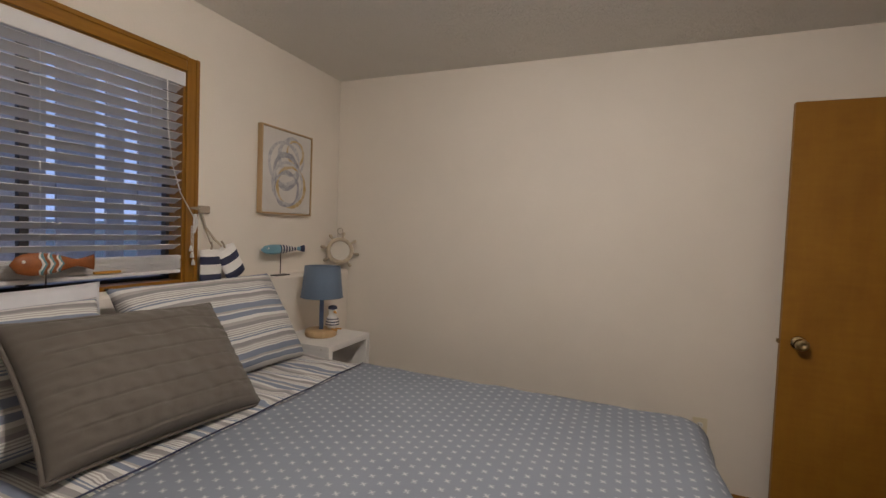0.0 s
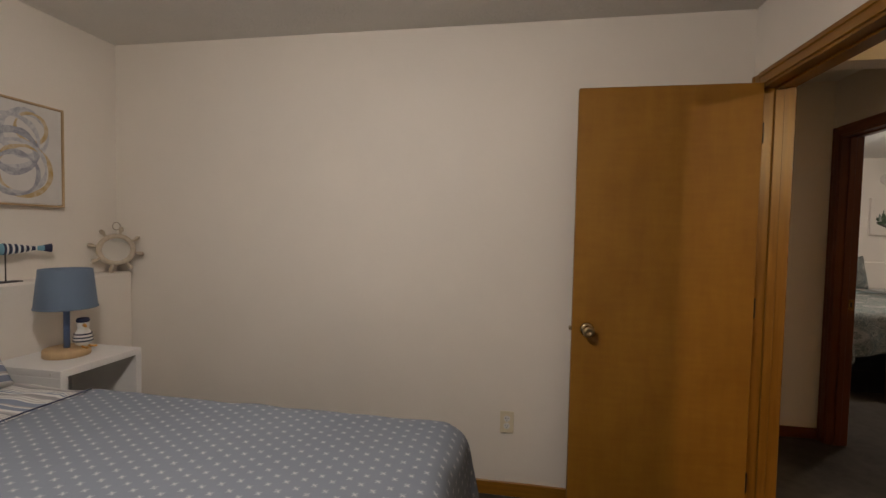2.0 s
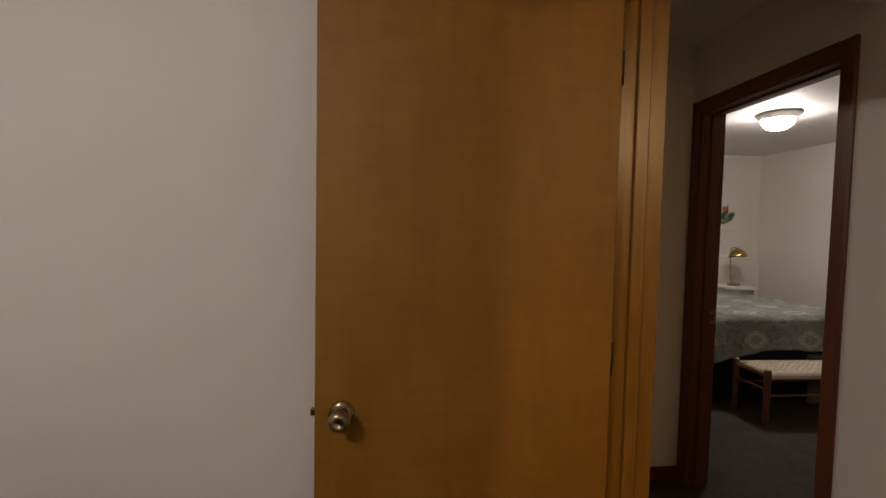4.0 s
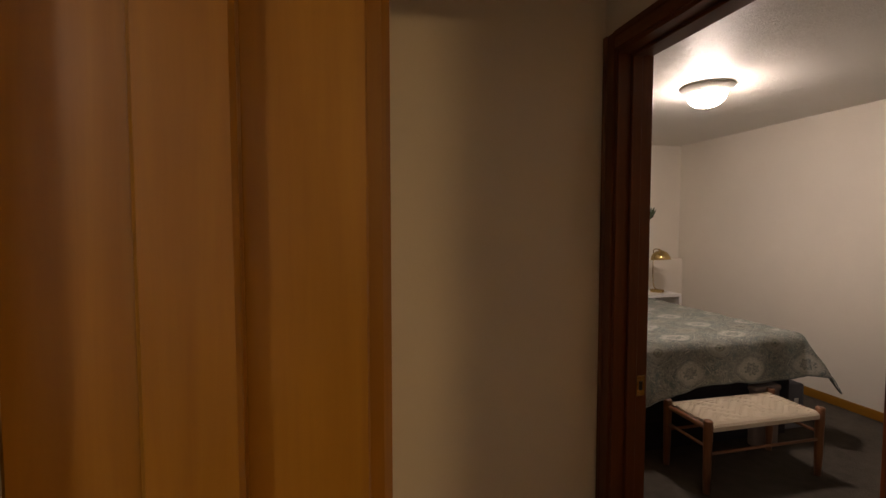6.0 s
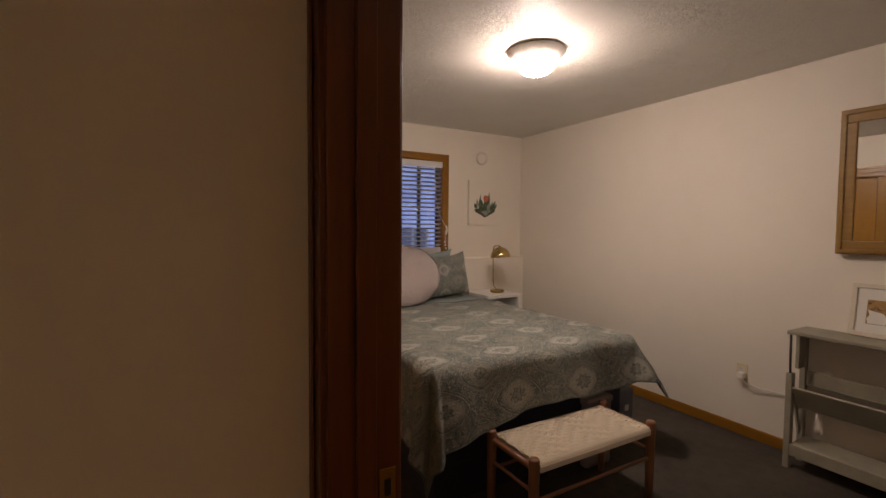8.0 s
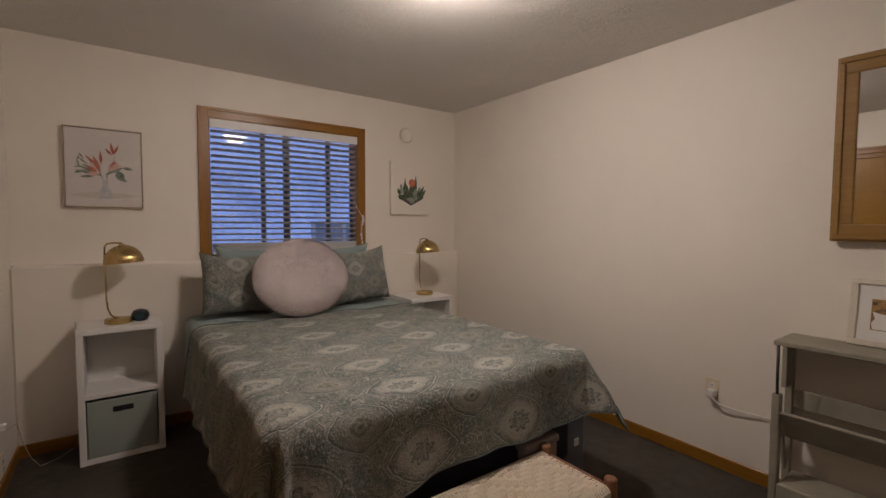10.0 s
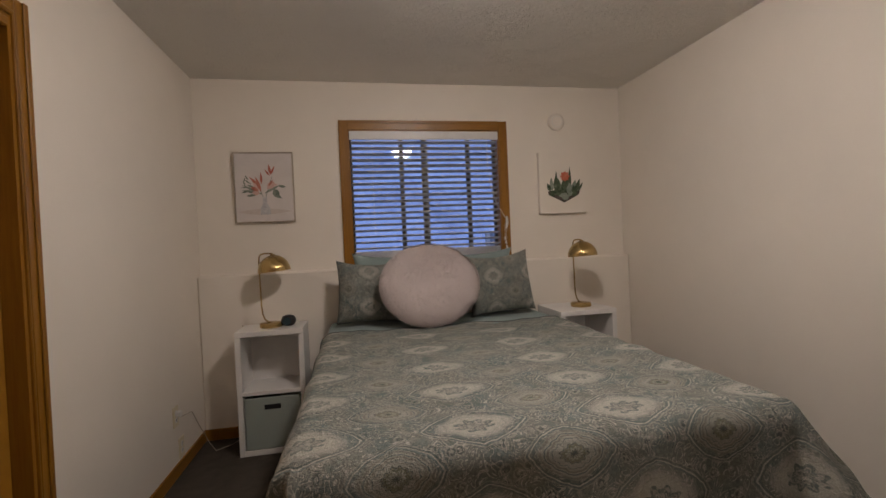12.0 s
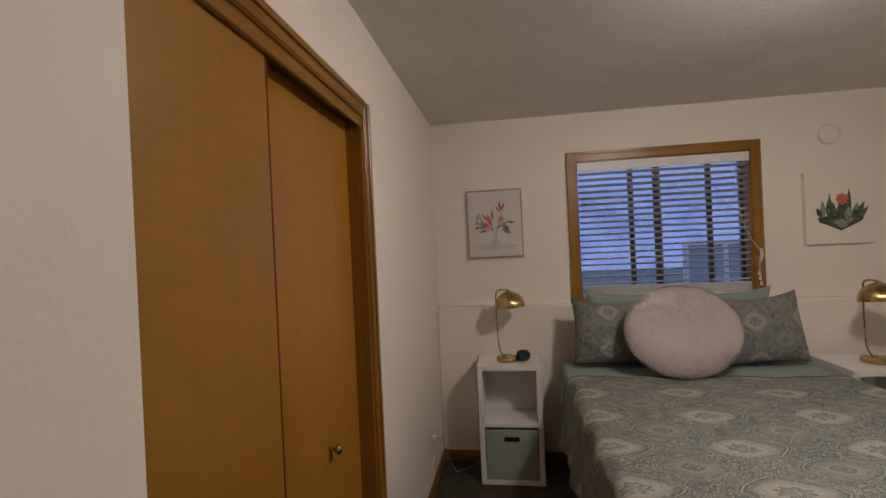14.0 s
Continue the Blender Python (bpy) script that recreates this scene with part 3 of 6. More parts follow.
# door frames in walls that run along y
def door_frame(name, x0, x1, y0, y1, label, sides=(-1, 1), up=None, over=None):
    """Jambs, stops and casings round an opening y0..y1 through a wall x0..x1."""
    f = thing(name, ((x0 + x1) / 2, y0, 0), label, "door frame", "", "structure")
    up, over = up or TRIM, over or TRIM_Y
    J = 0.018
    part("jamb", box(bmesh.new(), x0 - 0.002, x1 + 0.002, y0, y0 + J, 0, HEAD - J, 0.001), up, f)
    part("jamb", box(bmesh.new(), x0 - 0.002, x1 + 0.002, y1 - J, y1, 0, HEAD - J, 0.001), up, f)
    part("head_jamb", box(bmesh.new(), x0 - 0.002, x1 + 0.002, y0, y1, HEAD - J, HEAD, 0.001), over, f)
    xs = (x0 + x1) / 2
    part("door_stop", box(bmesh.new(), xs - 0.018, xs + 0.018, y0 + J, y0 + J + 0.011, 0, HEAD - J - 0.011, 0.002), up, f)
    part("door_stop", box(bmesh.new(), xs - 0.018, xs + 0.018, y1 - J - 0.011, y1 - J, 0, HEAD - J - 0.011, 0.002), up, f)
    part("door_stop", box(bmesh.new(), xs - 0.018, xs + 0.018, y0 + J, y1 - J, HEAD - J - 0.011, HEAD - J, 0.002), over, f)
    W = 0.057
    for s in sides:
        xf = x0 if s < 0 else x1
        def board(a0, a1, z0, z1, mt, inner):
            bm = bmesh.new()
            lo, hi = sorted((xf, xf + s * 0.011))
            box(bm, lo, hi, a0, a1, z0, z1, 0.002)
            c = part("casing", bm, mt, f)
            lo, hi = sorted((xf + s * 0.011, xf + s * 0.017))
            if inner == "z":
                bm = box(bmesh.new(), lo, hi, a0, a1, z1 - 0.022, z1, 0.003)
            elif inner > 0:
                bm = box(bmesh.new(), lo, hi, a1 - 0.022, a1, z0, z1, 0.003)
            else:
                bm = box(bmesh.new(), lo, hi, a0, a0 + 0.022, z0, z1, 0.003)
            part("bead", bm, mt, c)
        board(y0 - W + 0.006, y0 + 0.006, 0, HEAD + W - 0.006, up, -1)
        board(y1 - 0.006, y1 + W - 0.006, 0, HEAD + W - 0.006, up, 1)
        board(y0 + 0.006, y1 - 0.006, HEAD - 0.006, HEAD + W - 0.006, over, "z")
    return f


fr1 = door_frame("door_frame_1", X1E, HX0, *DOOR1, "honey-stained wooden door frame of the blue bedroom")
# frames 2 and 3 take the trim with shade in its colour
fr2 = door_frame("door_frame_2", HX1, X2D, *DOOR2, "dark red-brown stained wooden door frame of the teal bedroom", up=DIM_TRIM, over=DIM_TRIM_Y)
fr3 = door_frame("door_frame_3", X1E, HX0, *DOOR3, "chestnut-stained wooden door frame of the third room", up=HALF_DIM_TRIM, over=HALF_DIM_TRIM_Y)


def strike(parent, x, y, s):
    p = part("strike_plate", box(bmesh.new(), x - 0.016, x + 0.016, *sorted((y, y + s * 0.003)), 0.905, 0.975, 0.001), KNOB_BRASS, parent, "small brass strike plate")
    part("latch_hole", box(bmesh.new(), x - 0.006, x + 0.006, *sorted((y + s * 0.0028, y + s * 0.004)), 0.925, 0.955), BLACK_PLASTIC, p)


strike(fr2, X2D - 0.022, DOOR2[1] - 0.018, -1)
strike(fr3, X1E + 0.03, DOOR3[1] - 0.018, -1)


def knob_set(parent, x, y, z, side):
    """A round passage knob on a face y, proud towards side along y."""
    m = Matrix.Translation((x, y, z)) @ Matrix.Rotation(radians(90 if side < 0 else -90), 4, "X")
    k = part("knob", lathe(bmesh.new(), [(0.012, 0.008), (0.012, 0.026), (0.022, 0.032), (0.027, 0.042), (0.027, 0.052), (0.021, 0.062), (0.010, 0.065), (0.009, 0.062)], 28, m), KNOB_BRASS, parent, "worn brass door knob", True)
    part("rose", lathe(bmesh.new(), [(0.033, 0.0), (0.033, 0.004), (0.026, 0.009), (0.013, 0.011)], 28, m), KNOB_BRASS, k, "", True)


def door_leaf(name, label, x0, x1, y0, y1, knob_x):
    d = thing(name, ((x0 + x1) / 2, (y0 + y1) / 2, 0.012), label, "door", "", "structure")
    part("panel", box(bmesh.new(), x0, x1, y0, y1, 0.014, 2.045, 0.0025), DOOR_WOOD, d)
    knob_set(d, knob_x, y0, 0.917, -1)
    knob_set(d, knob_x, y1, 0.917, 1)
    return d


d1 = door_leaf("door_1", "amber birch flush door standing open against the wall", 1.229, 2.008, 3.095, 3.13, 1.298)
part("latch", box(bmesh.new(), 1.216, 1.230, 3.104, 3.121, 0.907, 0.927, 0.003), KNOB_BRASS, d1, "brass latch tongue")
for zc in (0.25, 1.05, 1.83):
    h = part("hinge", lathe(bmesh.new(), [(0.006, -0.045), (0.006, 0.045)], 10, Matrix.Translation((2.017, 3.117, zc))), DARK_METAL, d1, "dark steel butt hinge", True)
d2 = door_leaf("door_2", "amber birch flush door standing open into the room", 3.135, 3.895, 3.425, 3.46, 3.828)


# ---- windows and blinds ----
def window_set(name, label, along, a0, a1, face, out, panes, groupname):
    """A window in an opening a0..a1 along an axis; face is the wall's room side, out the sign towards outdoors."""
    def bx(u0, u1, d0, d1, z0, z1, bev=0.002):
        lo, hi = sorted((face + out * d0, face + out * d1))
        return box(bmesh.new(), u0, u1, lo, hi, z0, z1, bev) if along == "x" else box(bmesh.new(), lo, hi, u0, u1, z0, z1, bev)
    mid = (a0 + a1) / 2
    w = thing(name, (mid, face, LEDGE) if along == "x" else (face, mid, LEDGE), label, "window", "", "structure")
    hor = TRIM_X if along == "x" else TRIM_Y
    W = 0.062
    for u0, u1, inner in ((a0 - W + 0.004, a0 + 0.004, 0), (a1 - 0.004, a1 + W - 0.004, 1)):
        c = part("casing", bx(u0, u1, 0, -0.012, LEDGE, WTOP + W), TRIM, w)
        part("bead", bx(u0, u0 + 0.02, -0.012, -0.018, LEDGE, WTOP + W) if not inner else bx(u1 - 0.02, u1, -0.012, -0.018, LEDGE, WTOP + W), TRIM, c)
    c = part("casing", bx(a0 + 0.004, a1 - 0.004, 0, -0.012, WTOP - 0.004, WTOP + W), hor, w)
    part("bead", bx(a0 + 0.004, a1 - 0.004, -0.012, -0.018, WTOP + W - 0.02, WTOP + W), hor, c)
    # wooden reveal
    part("reveal", bx(a0, a0 + 0.014, 0.0, 0.085, LEDGE, WTOP, 0.001), TRIM, w)
    part("reveal", bx(a1 - 0.014, a1, 0.0, 0.085, LEDGE, WTOP, 0.001), TRIM, w)
    part("reveal", bx(a0 + 0.014, a1 - 0.014, 0.0, 0.085, WTOP - 0.014, WTOP, 0.001), hor, w)
    part("sill", bx(a0 + 0.014, a1 - 0.014, 0.0, 0.085, LEDGE, LEDGE + 0.02, 0.002), hor, w)
    # aluminium slider
    D0, D1 = 0.085, 0.118
    Z0, Z1 = LEDGE, WTOP
    for u0, u1, z0, z1 in ((a0, a0 + 0.03, Z0, Z1), (a1 - 0.03, a1, Z0, Z1), (a0 + 0.03, a1 - 0.03, Z0, Z0 + 0.035), (a0 + 0.03, a1 - 0.03, Z1 - 0.03, Z1)):
        part("window_frame", bx(u0, u1, D0, D1, z0, z1), BRONZE, w, "dark bronze aluminium frame")
    cuts = [a0 + 0.03] + [a0 + k * (a1 - a0) for k in panes] + [a1 - 0.03]
    for u, wd in zip(cuts[1:-1], (0.03, 0.045, 0.03)):
        part("stile", bx(u - wd / 2, u + wd / 2, D0 + 0.002, D1 - 0.002, Z0 + 0.035, Z1 - 0.03), BRONZE, w, "dark bronze sash stile")
    for u0, u1 in zip(cuts, cuts[1:]):
        g = part("pane", bx(u0 + 0.012, u1 - 0.012, D0 + 0.014, D0 + 0.018, Z0 + 0.03, Z1 - 0.025, 0.0), GLASS, w, "clear window glass")
        g.visible_shadow = False
    return w


window_set("window_1", "honey-framed window with dark aluminium sliding sash", "y", *WIN1, X1W, -1, (0.5,), "")
window_set("window_2", "honey-framed window with dark aluminium sliding sashes", "x", *WIN2, Y2N, 1, (0.345, 0.5, 0.80), "")
window_set("window_3", "honey-framed window with a dark aluminium sliding sash", "x", *WIN3, Y2N, 1, (0.5,), "")


def slat_mesh(length, depth, thick, crown):
    bm = bmesh.new()
    n = 4
    top, bot = [], []
    for i in range(n + 1):
        y = -depth / 2 + depth * i / n
        z = crown * (1 - (2 * y / depth) ** 2)
        top.append([bm.verts.new((x, y, z + thick / 2)) for x in (-length / 2, length / 2)])
        bot.append([bm.verts.new((x, y, z - thick / 2)) for x in (-length / 2, length / 2)])
    for i in range(n):
        bm.faces.new((top[i][0], top[i][1], top[i + 1][1], top[i + 1][0]))
        bm.faces.new((bot[i][0], bot[i + 1][0], bot[i + 1][1], bot[i][1]))
    for k in (0, 1):
        ring = [top[i][k] for i in range(n + 1)] + [bot[i][k] for i in range(n, -1, -1)]
        bm.faces.new(ring if k else ring[::-1])
    bm.faces.new((top[0][0], bot[0][0], bot[0][1], top[0][1]))
    bm.faces.new((top[n][0], top[n][1], bot[n][1], bot[n][0]))
    bmesh.ops.recalc_face_normals(bm, faces=bm.faces)
    me = bpy.data.meshes.new("slat")
    bm.to_mesh(me)
    bm.free()
    me.materials.append(SLAT_WHITE)
    return me


def blind(label, at, turn, length, top, stack, tilt, pitch, depth, cords=True, plug=False, lift=0.035):
    """A slatted blind; local x along it, local -y to the room. stack: height of the gathered slats' top."""
    b = thing("window_blind", (0, 0, 0), label, "blind")
    L = length
    part("headrail", box(bmesh.new(), -L / 2, L / 2, -0.012, 0.032, top - 0.05, top, 0.002), SLAT_WHITE, b)
    part("valance", box(bmesh.new(), -L / 2 - 0.004, L / 2 + 0.004, -0.026, -0.014, top - 0.062, top, 0.003), SLAT_WHITE, b, "white valance strip")
    me = slat_mesh(L - 0.012, depth, 0.0028, 0.002)
    z = top - 0.078
    i = 0
    while z > stack + 0.02:
        s = new("slat", me)
        s.parent = b
        a = tilt + random.uniform(-1.2, 1.2)
        s.matrix_local = Matrix.Translation((random.uniform(-0.0015, 0.0015), 0.006, z)) @ pose(0, 0, 0, a, random.uniform(-0.12, 0.12), 0)
        z -= pitch
        i += 1
    base = LEDGE + lift
    z = base + 0.016
    if stack > base + 0.03:
        while z < stack:
            s = new("slat", me)
            s.parent = b
            s.matrix_local = Matrix.Translation((random.uniform(-0.003, 0.003), 0.006 + random.uniform(-0.002, 0.002), z)) @ pose(0, 0, 0, random.uniform(-2, 2), 0, 0)
            z += 0.0052
    r = part("bottom_rail", box(bmesh.new(), -L / 2 + 0.004, L / 2 - 0.004, 0.006 - depth / 2, 0.006 + depth / 2, base - 0.006, base + 0.012, 0.004), SLAT_WHITE, b)
    for k in (-0.36, 0.0, 0.36) if L > 1 else (-0.3, 0.3):
        for yy in (0.006 - depth / 2 - 0.001, 0.006 + depth / 2 + 0.001):
            part("ladder_cord", tube(bmesh.new(), [(k * L, yy, top - 0.05), (k * L, yy, base)], 0.0008, 4), CORD_WHITE, b)
    if cords:
        x = L / 2 - 0.09
        pts = [(x, -0.03, top - 0.055), (x + 0.002, -0.034, top - 0.25), (x + 0.02, -0.038, top - 0.42), (x + 0.06, -0.042, top - 0.55), (x + 0.125, -0.048, top - 0.66)]
        c = part("pull_cord", tube(bmesh.new(), pts, 0.0022, 6), CORD_WHITE, b, "knotted white pull cord", True)
        bm = bmesh.new()
        for q in range(4):
            ax = x + 0.125 + 0.006 * (q % 2)
            tube(bm, [(ax, -0.05 - 0.003 * q, top - 0.645), (ax + 0.006, -0.052 - 0.003 * q, top - 0.69), (ax - 0.003, -0.052, top - 0.735), (ax, -0.05, top - 0.66)], 0.003, 5)
        part("knot", bm, CORD_WHITE, c, "", True)
        for q, dz in enumerate((0.80, 0.83, 0.865)):
            xx = x + 0.118 + 0.006 * (q - 1)
            part("string", tube(bmesh.new(), [(xx, -0.05, top - 0.70), (xx, -0.05, top - dz)], 0.0012, 4), CORD_WHITE, c)
            part("tassel", lathe(bmesh.new(), [(0.003, 0.012), (0.006, 0.004), (0.009, -0.012), (0.008, -0.014)], 12, Matrix.Translation((xx, -0.05, top - dz - 0.006))), WHITE_PLASTIC, c, "", True)
    if plug:
        part("manufacturer_tag", box(bmesh.new(), 0.17, 0.27, -0.004 - depth / 2, 0.006 - depth / 2, base + 0.014, base + 0.024, 0.001), plain("ochre_tag", (0.50, 0.26, 0.04), 0.5), b, "small tan tag")
    b.matrix_world = at @ pose(0, 0, 0, 0, 0, turn)
    return b


# local -y faces the room: room one looks from +x, the others from -y
blind("white wooden-slat blind, tilted open, bottom slats stacked", Matrix.Translation((X1W - 0.010, (WIN1[0] + WIN1[1]) / 2, 0)), 90, WIN1[1] - WIN1[0] - 0.036, WTOP - 0.015, 1.225, -27, 0.0425, 0.05, True, True, 0.06)
blind("white wooden-slat blind, tilted half open", Matrix.Translation(((WIN2[0] + WIN2[1]) / 2, Y2N + 0.010, 0)), 0, WIN2[1] - WIN2[0] - 0.036, WTOP - 0.015, 1.20, -15, 0.0425, 0.05)
blind("fine-slatted white mini blind, tilted open", Matrix.Translation(((WIN3[0] + WIN3[1]) / 2, Y2N + 0.010, 0)), 0, WIN3[1] - WIN3[0] - 0.036, WTOP - 0.015, 1.12, 3, 0.0215, 0.025, False)


# ---- ceiling lamps ----
def ceiling_lamp(x, y, glass, label):
    f = thing("ceiling_light", (x, y, CEIL), label, "ceiling light")
    m = Matrix.Translation((x, y, CEIL))
    part("rim", lathe(bmesh.new(), [(0.09, 0.0), (0.162, -0.001), (0.166, -0.005), (0.166, -0.012), (0.163, -0.016), (0.155, -0.024), (0.145, -0.034), (0.134, -0.044), (0.128, -0.049), (0.121, -0.052), (0.113, -0.050)], 56, m, False), RIM_PAINT, f, "pale brushed nickel rim", True)
    part("glass_bowl", lathe(bmesh.new(), [(0.115, -0.050), (0.118, -0.058), (0.117, -0.068), (0.110, -0.086), (0.095, -0.106), (0.075, -0.121), (0.052, -0.131), (0.028, -0.137), (0.004, -0.139)], 56, m, False), glass, f, "lit frosted glass bowl", True)
    part("finial", lathe(bmesh.new(), [(0.004, -0.136), (0.010, -0.139), (0.007, -0.146), (0.009, -0.152), (0.004, -0.157)], 16, m), NICKEL, f, "small nickel finial", True)
    return f


ceiling_lamp(0.31, 1.38, GLOW_ONE, "flush ceiling light with lit frosted glass bowl and nickel rim")
ceiling_lamp(4.57, 5.52, GLOW_TWO, "flush ceiling light with lit frosted glass bowl and nickel rim")
# unseen lamp, inferred from the light on the hallway's end wall
ceiling_lamp(3.6, -0.1, GLOW_LIVING, "flush ceiling light with lit frosted glass bowl and nickel rim")


# ---- soft things ----
def cloth_grid(nu, nv, place, uvs):
    """A sheet of nu x nv cells; place(i/nu, j/nv) gives the point, uvs the cloth metres."""
    bm = bmesh.new()
    layer = bm.loops.layers.uv.new("UVMap")
    vs = [[bm.verts.new(place(i / nu, j / nv)) for j in range(nv + 1)] for i in range(nu + 1)]
    for i in range(nu):
        for j in range(nv):
            f = bm.faces.new((vs[i][j], vs[i + 1][j], vs[i + 1][j + 1], vs[i][j + 1]))
            for lp, (a, b) in zip(f.loops, ((i, j), (i + 1, j), (i + 1, j + 1), (i, j + 1))):
                lp[layer].uv = uvs(a / nu, b / nv)
    return bm


def thicken(bm, d):
    bmesh.ops.recalc_face_normals(bm, faces=bm.faces)
    bmesh.ops.solidify(bm, geom=list(bm.faces), thickness=d)
    return bm


def over_edge(s, R, flare):
    """How far out and down a cloth goes that hangs s past an edge."""
    q = R * math.pi / 2
    lim = (math.pi / 2 - math.atan(flare)) * R
    if s < lim:
        return R * math.sin(s / R), R * (1 - math.cos(s / R))
    a = lim / R
    o, d = R * math.sin(a), R * (1 - math.cos(a))
    k = s - lim
    return o + k * math.cos(a), d + k * math.sin(a)


def bedspread(name, label, category, mat_, to_world, W, L0, L1, top, foot, left, right, flares, corner_flares, uv_of, puff=0.004, nu=120, nv=110, binding=None, R=0.05, pleat=0.022):
    """A cover on a bed W wide: s across from 0 to W, l from the foot edge (0) to L1; it overhangs the foot and both sides."""
    def place(fu, fv):
        s = -left + fu * (W + left + right)
        ft = foot(s)
        l = -ft + fv * (L1 + ft)
        a = -s if s < 0 else (s - W if s > W else 0.0)
        sgn = -1 if s < 0 else 1
        b = -l if l < 0 else 0.0
        sx = min(max(s, 0.0), W)
        ly = max(l, 0.0)
        fl_side = flares[0] if sgn < 0 else flares[1]
        rip = 0.010 * math.sin(l * 13.0) + 0.007 * math.sin(l * 29.0 + 1.0)
        ripf = 0.012 * math.sin(s * 9.0 + 0.5) + 0.008 * math.sin(s * 21.0)
        h = top + puff * noise.noise((s * 9, l * 9, 0.3)) + 0.006 * noise.noise((s * 2.2, l * 2.2, 7.0))
        if a == 0 and b == 0:
            return Vector(to_world(sx, ly, h))
        if b == 0:
            o, d = over_edge(a, R, fl_side)
            o += rip * min(1.0, a / 0.25)
            return Vector(to_world(sx + sgn * o, ly, h - d))
        if a == 0:
            o, d = over_edge(b, R, flares[2])
            o += ripf * min(1.0, b / 0.25)
            return Vector(to_world(sx, -o, h - d))
        r = math.hypot(a, b)
        th = math.atan2(b, a)
        cf, bias = corner_flares[0] if sgn < 0 else corner_flares[1]
        k = math.sin(2 * th)
        f_edge = fl_side * math.cos(th) ** 2 + flares[2] * math.sin(th) ** 2
        fl = f_edge * (1 - k) + cf * k
        o, d = over_edge(r, R, fl)
        fold = pleat * (1.6 if sgn < 0 else 1.0) * math.sin(6 * th) * min(1.0, r / 0.3)
        th2 = th + bias * k
        o = max(0.0, o + fold)
        return Vector(to_world(sx + sgn * o * math.cos(th2), -o * math.sin(th2), h - d))

    def uvs(fu, fv):
        ft = foot(-left + fu * (W + left + right))
        return uv_of(-left + fu * (W + left + right), -ft + fv * (L1 + ft))

    bm = cloth_grid(nu, nv, place, uvs)
    thicken(bm, 0.006)
    if binding is None:
        return solo(name, bm, mat_, label, category, "", True)
    q = thing(name, to_world(W / 2, L1 / 2, top), label, category)
    part("cover", bm, mat_, q, "", True)
    part("foot_binding", tube(bmesh.new(), [place(i / nu, 0.0) for i in range(nu + 1)], 0.0038, 6), binding, q, "narrow bound hem at the foot", True)
    for fu in (0.0, 1.0):
        part("side_binding", tube(bmesh.new(), [place(fu, j / nv) for j in range(nv + 1)], 0.005, 6), binding, q, "narrow bound hem along the side", True)
    part("head_binding", tube(bmesh.new(), [place(i / nu, 1.0) for i in range(nu + 1)], 0.005, 6), binding, q, "narrow bound hem at the head", True)
    return q


def cushion(name, label, category, mat_, w, h, t, m, uv_scale=(1, 1), n=36, ears=0.05, power=2.6, sag=0.0, creases=0, piping=None):
    """A stuffed pillow: w x h, t thick, local x across, local z up, front to -y."""
    bm = bmesh.new()
    layer = bm.loops.layers.uv.new("UVMap")
    seed = random.uniform(0, 50)

    def pt(u, v, side):
        edge = (1 - abs(u) ** power) * (1 - abs(v) ** power)
        th = t / 2 * max(0.0, edge) ** 0.42
        pinch = 1 - ears * (1 - v * v) if abs(u) > 0 else 1
        x = u * w / 2 * (1 - ears * (1 - abs(v) ** 2.2) * abs(u) ** 3)
        z = v * h / 2 * (1 - ears * (1 - abs(u) ** 2.2) * abs(v) ** 3)
        z -= sag * (1 - u * u) * (v + 1) / 2
        wr = 0.010 * noise.noise((u * 3.1 + seed, v * 3.1, side * 2.0)) + 0.004 * noise.noise((u * 9 + seed, v * 9, side))
        if creases:
            q = (v * creases / 2 + 0.08 * noise.noise((u * 2 + seed, v, 0))) % 1.0
            wr -= 0.009 * math.exp(-((q - 0.5) / 0.035) ** 2) * (1 - abs(u) ** 8)
            wr -= 0.006 * abs(u) ** 6 * math.sin(v * 42)
        return Vector((x, -side * (th + wr * min(1, edge * 3)), z))

    grids = []
    for side in (1, -1):
        g = [[bm.verts.new(m @ pt(-1 + 2 * i / n, -1 + 2 * j / n, side)) for j in range(n + 1)] for i in range(n + 1)]
        for i in range(n):
            for j in range(n):
                q = (g[i][j], g[i + 1][j], g[i + 1][j + 1], g[i][j + 1])
                f = bm.faces.new(q)
                for lp, (a, b) in zip(f.loops, ((i, j), (i + 1, j), (i + 1, j + 1), (i, j + 1))):
                    lp[layer].uv = (a / n * w * uv_scale[0] + seed, b / n * h * uv_scale[1] + seed * 0.3)
    bmesh.ops.remove_doubles(bm, verts=bm.verts, dist=0.0006)
    if piping:
        c = thing(name, m.translation, label, category)
        part("cover", bm, mat_, c, "", True)
        k = 60
        pts = []
        for i in range(4 * k + 1):
            e, f = divmod(i, k)
            f = -1 + 2 * f / k
            u, v = ((f, -1), (1, f), (-f, 1), (-1, -f), (-1, -1))[e]
            p = pt(u, v, 1)
            pts.append(m @ (p * 1.012))
        part("flange_trim", tube(bmesh.new(), pts, 0.006, 6), piping, c, "stitched fabric edge trim", True)
        return c
    return solo(name, bm, mat_, label, category, "", True)


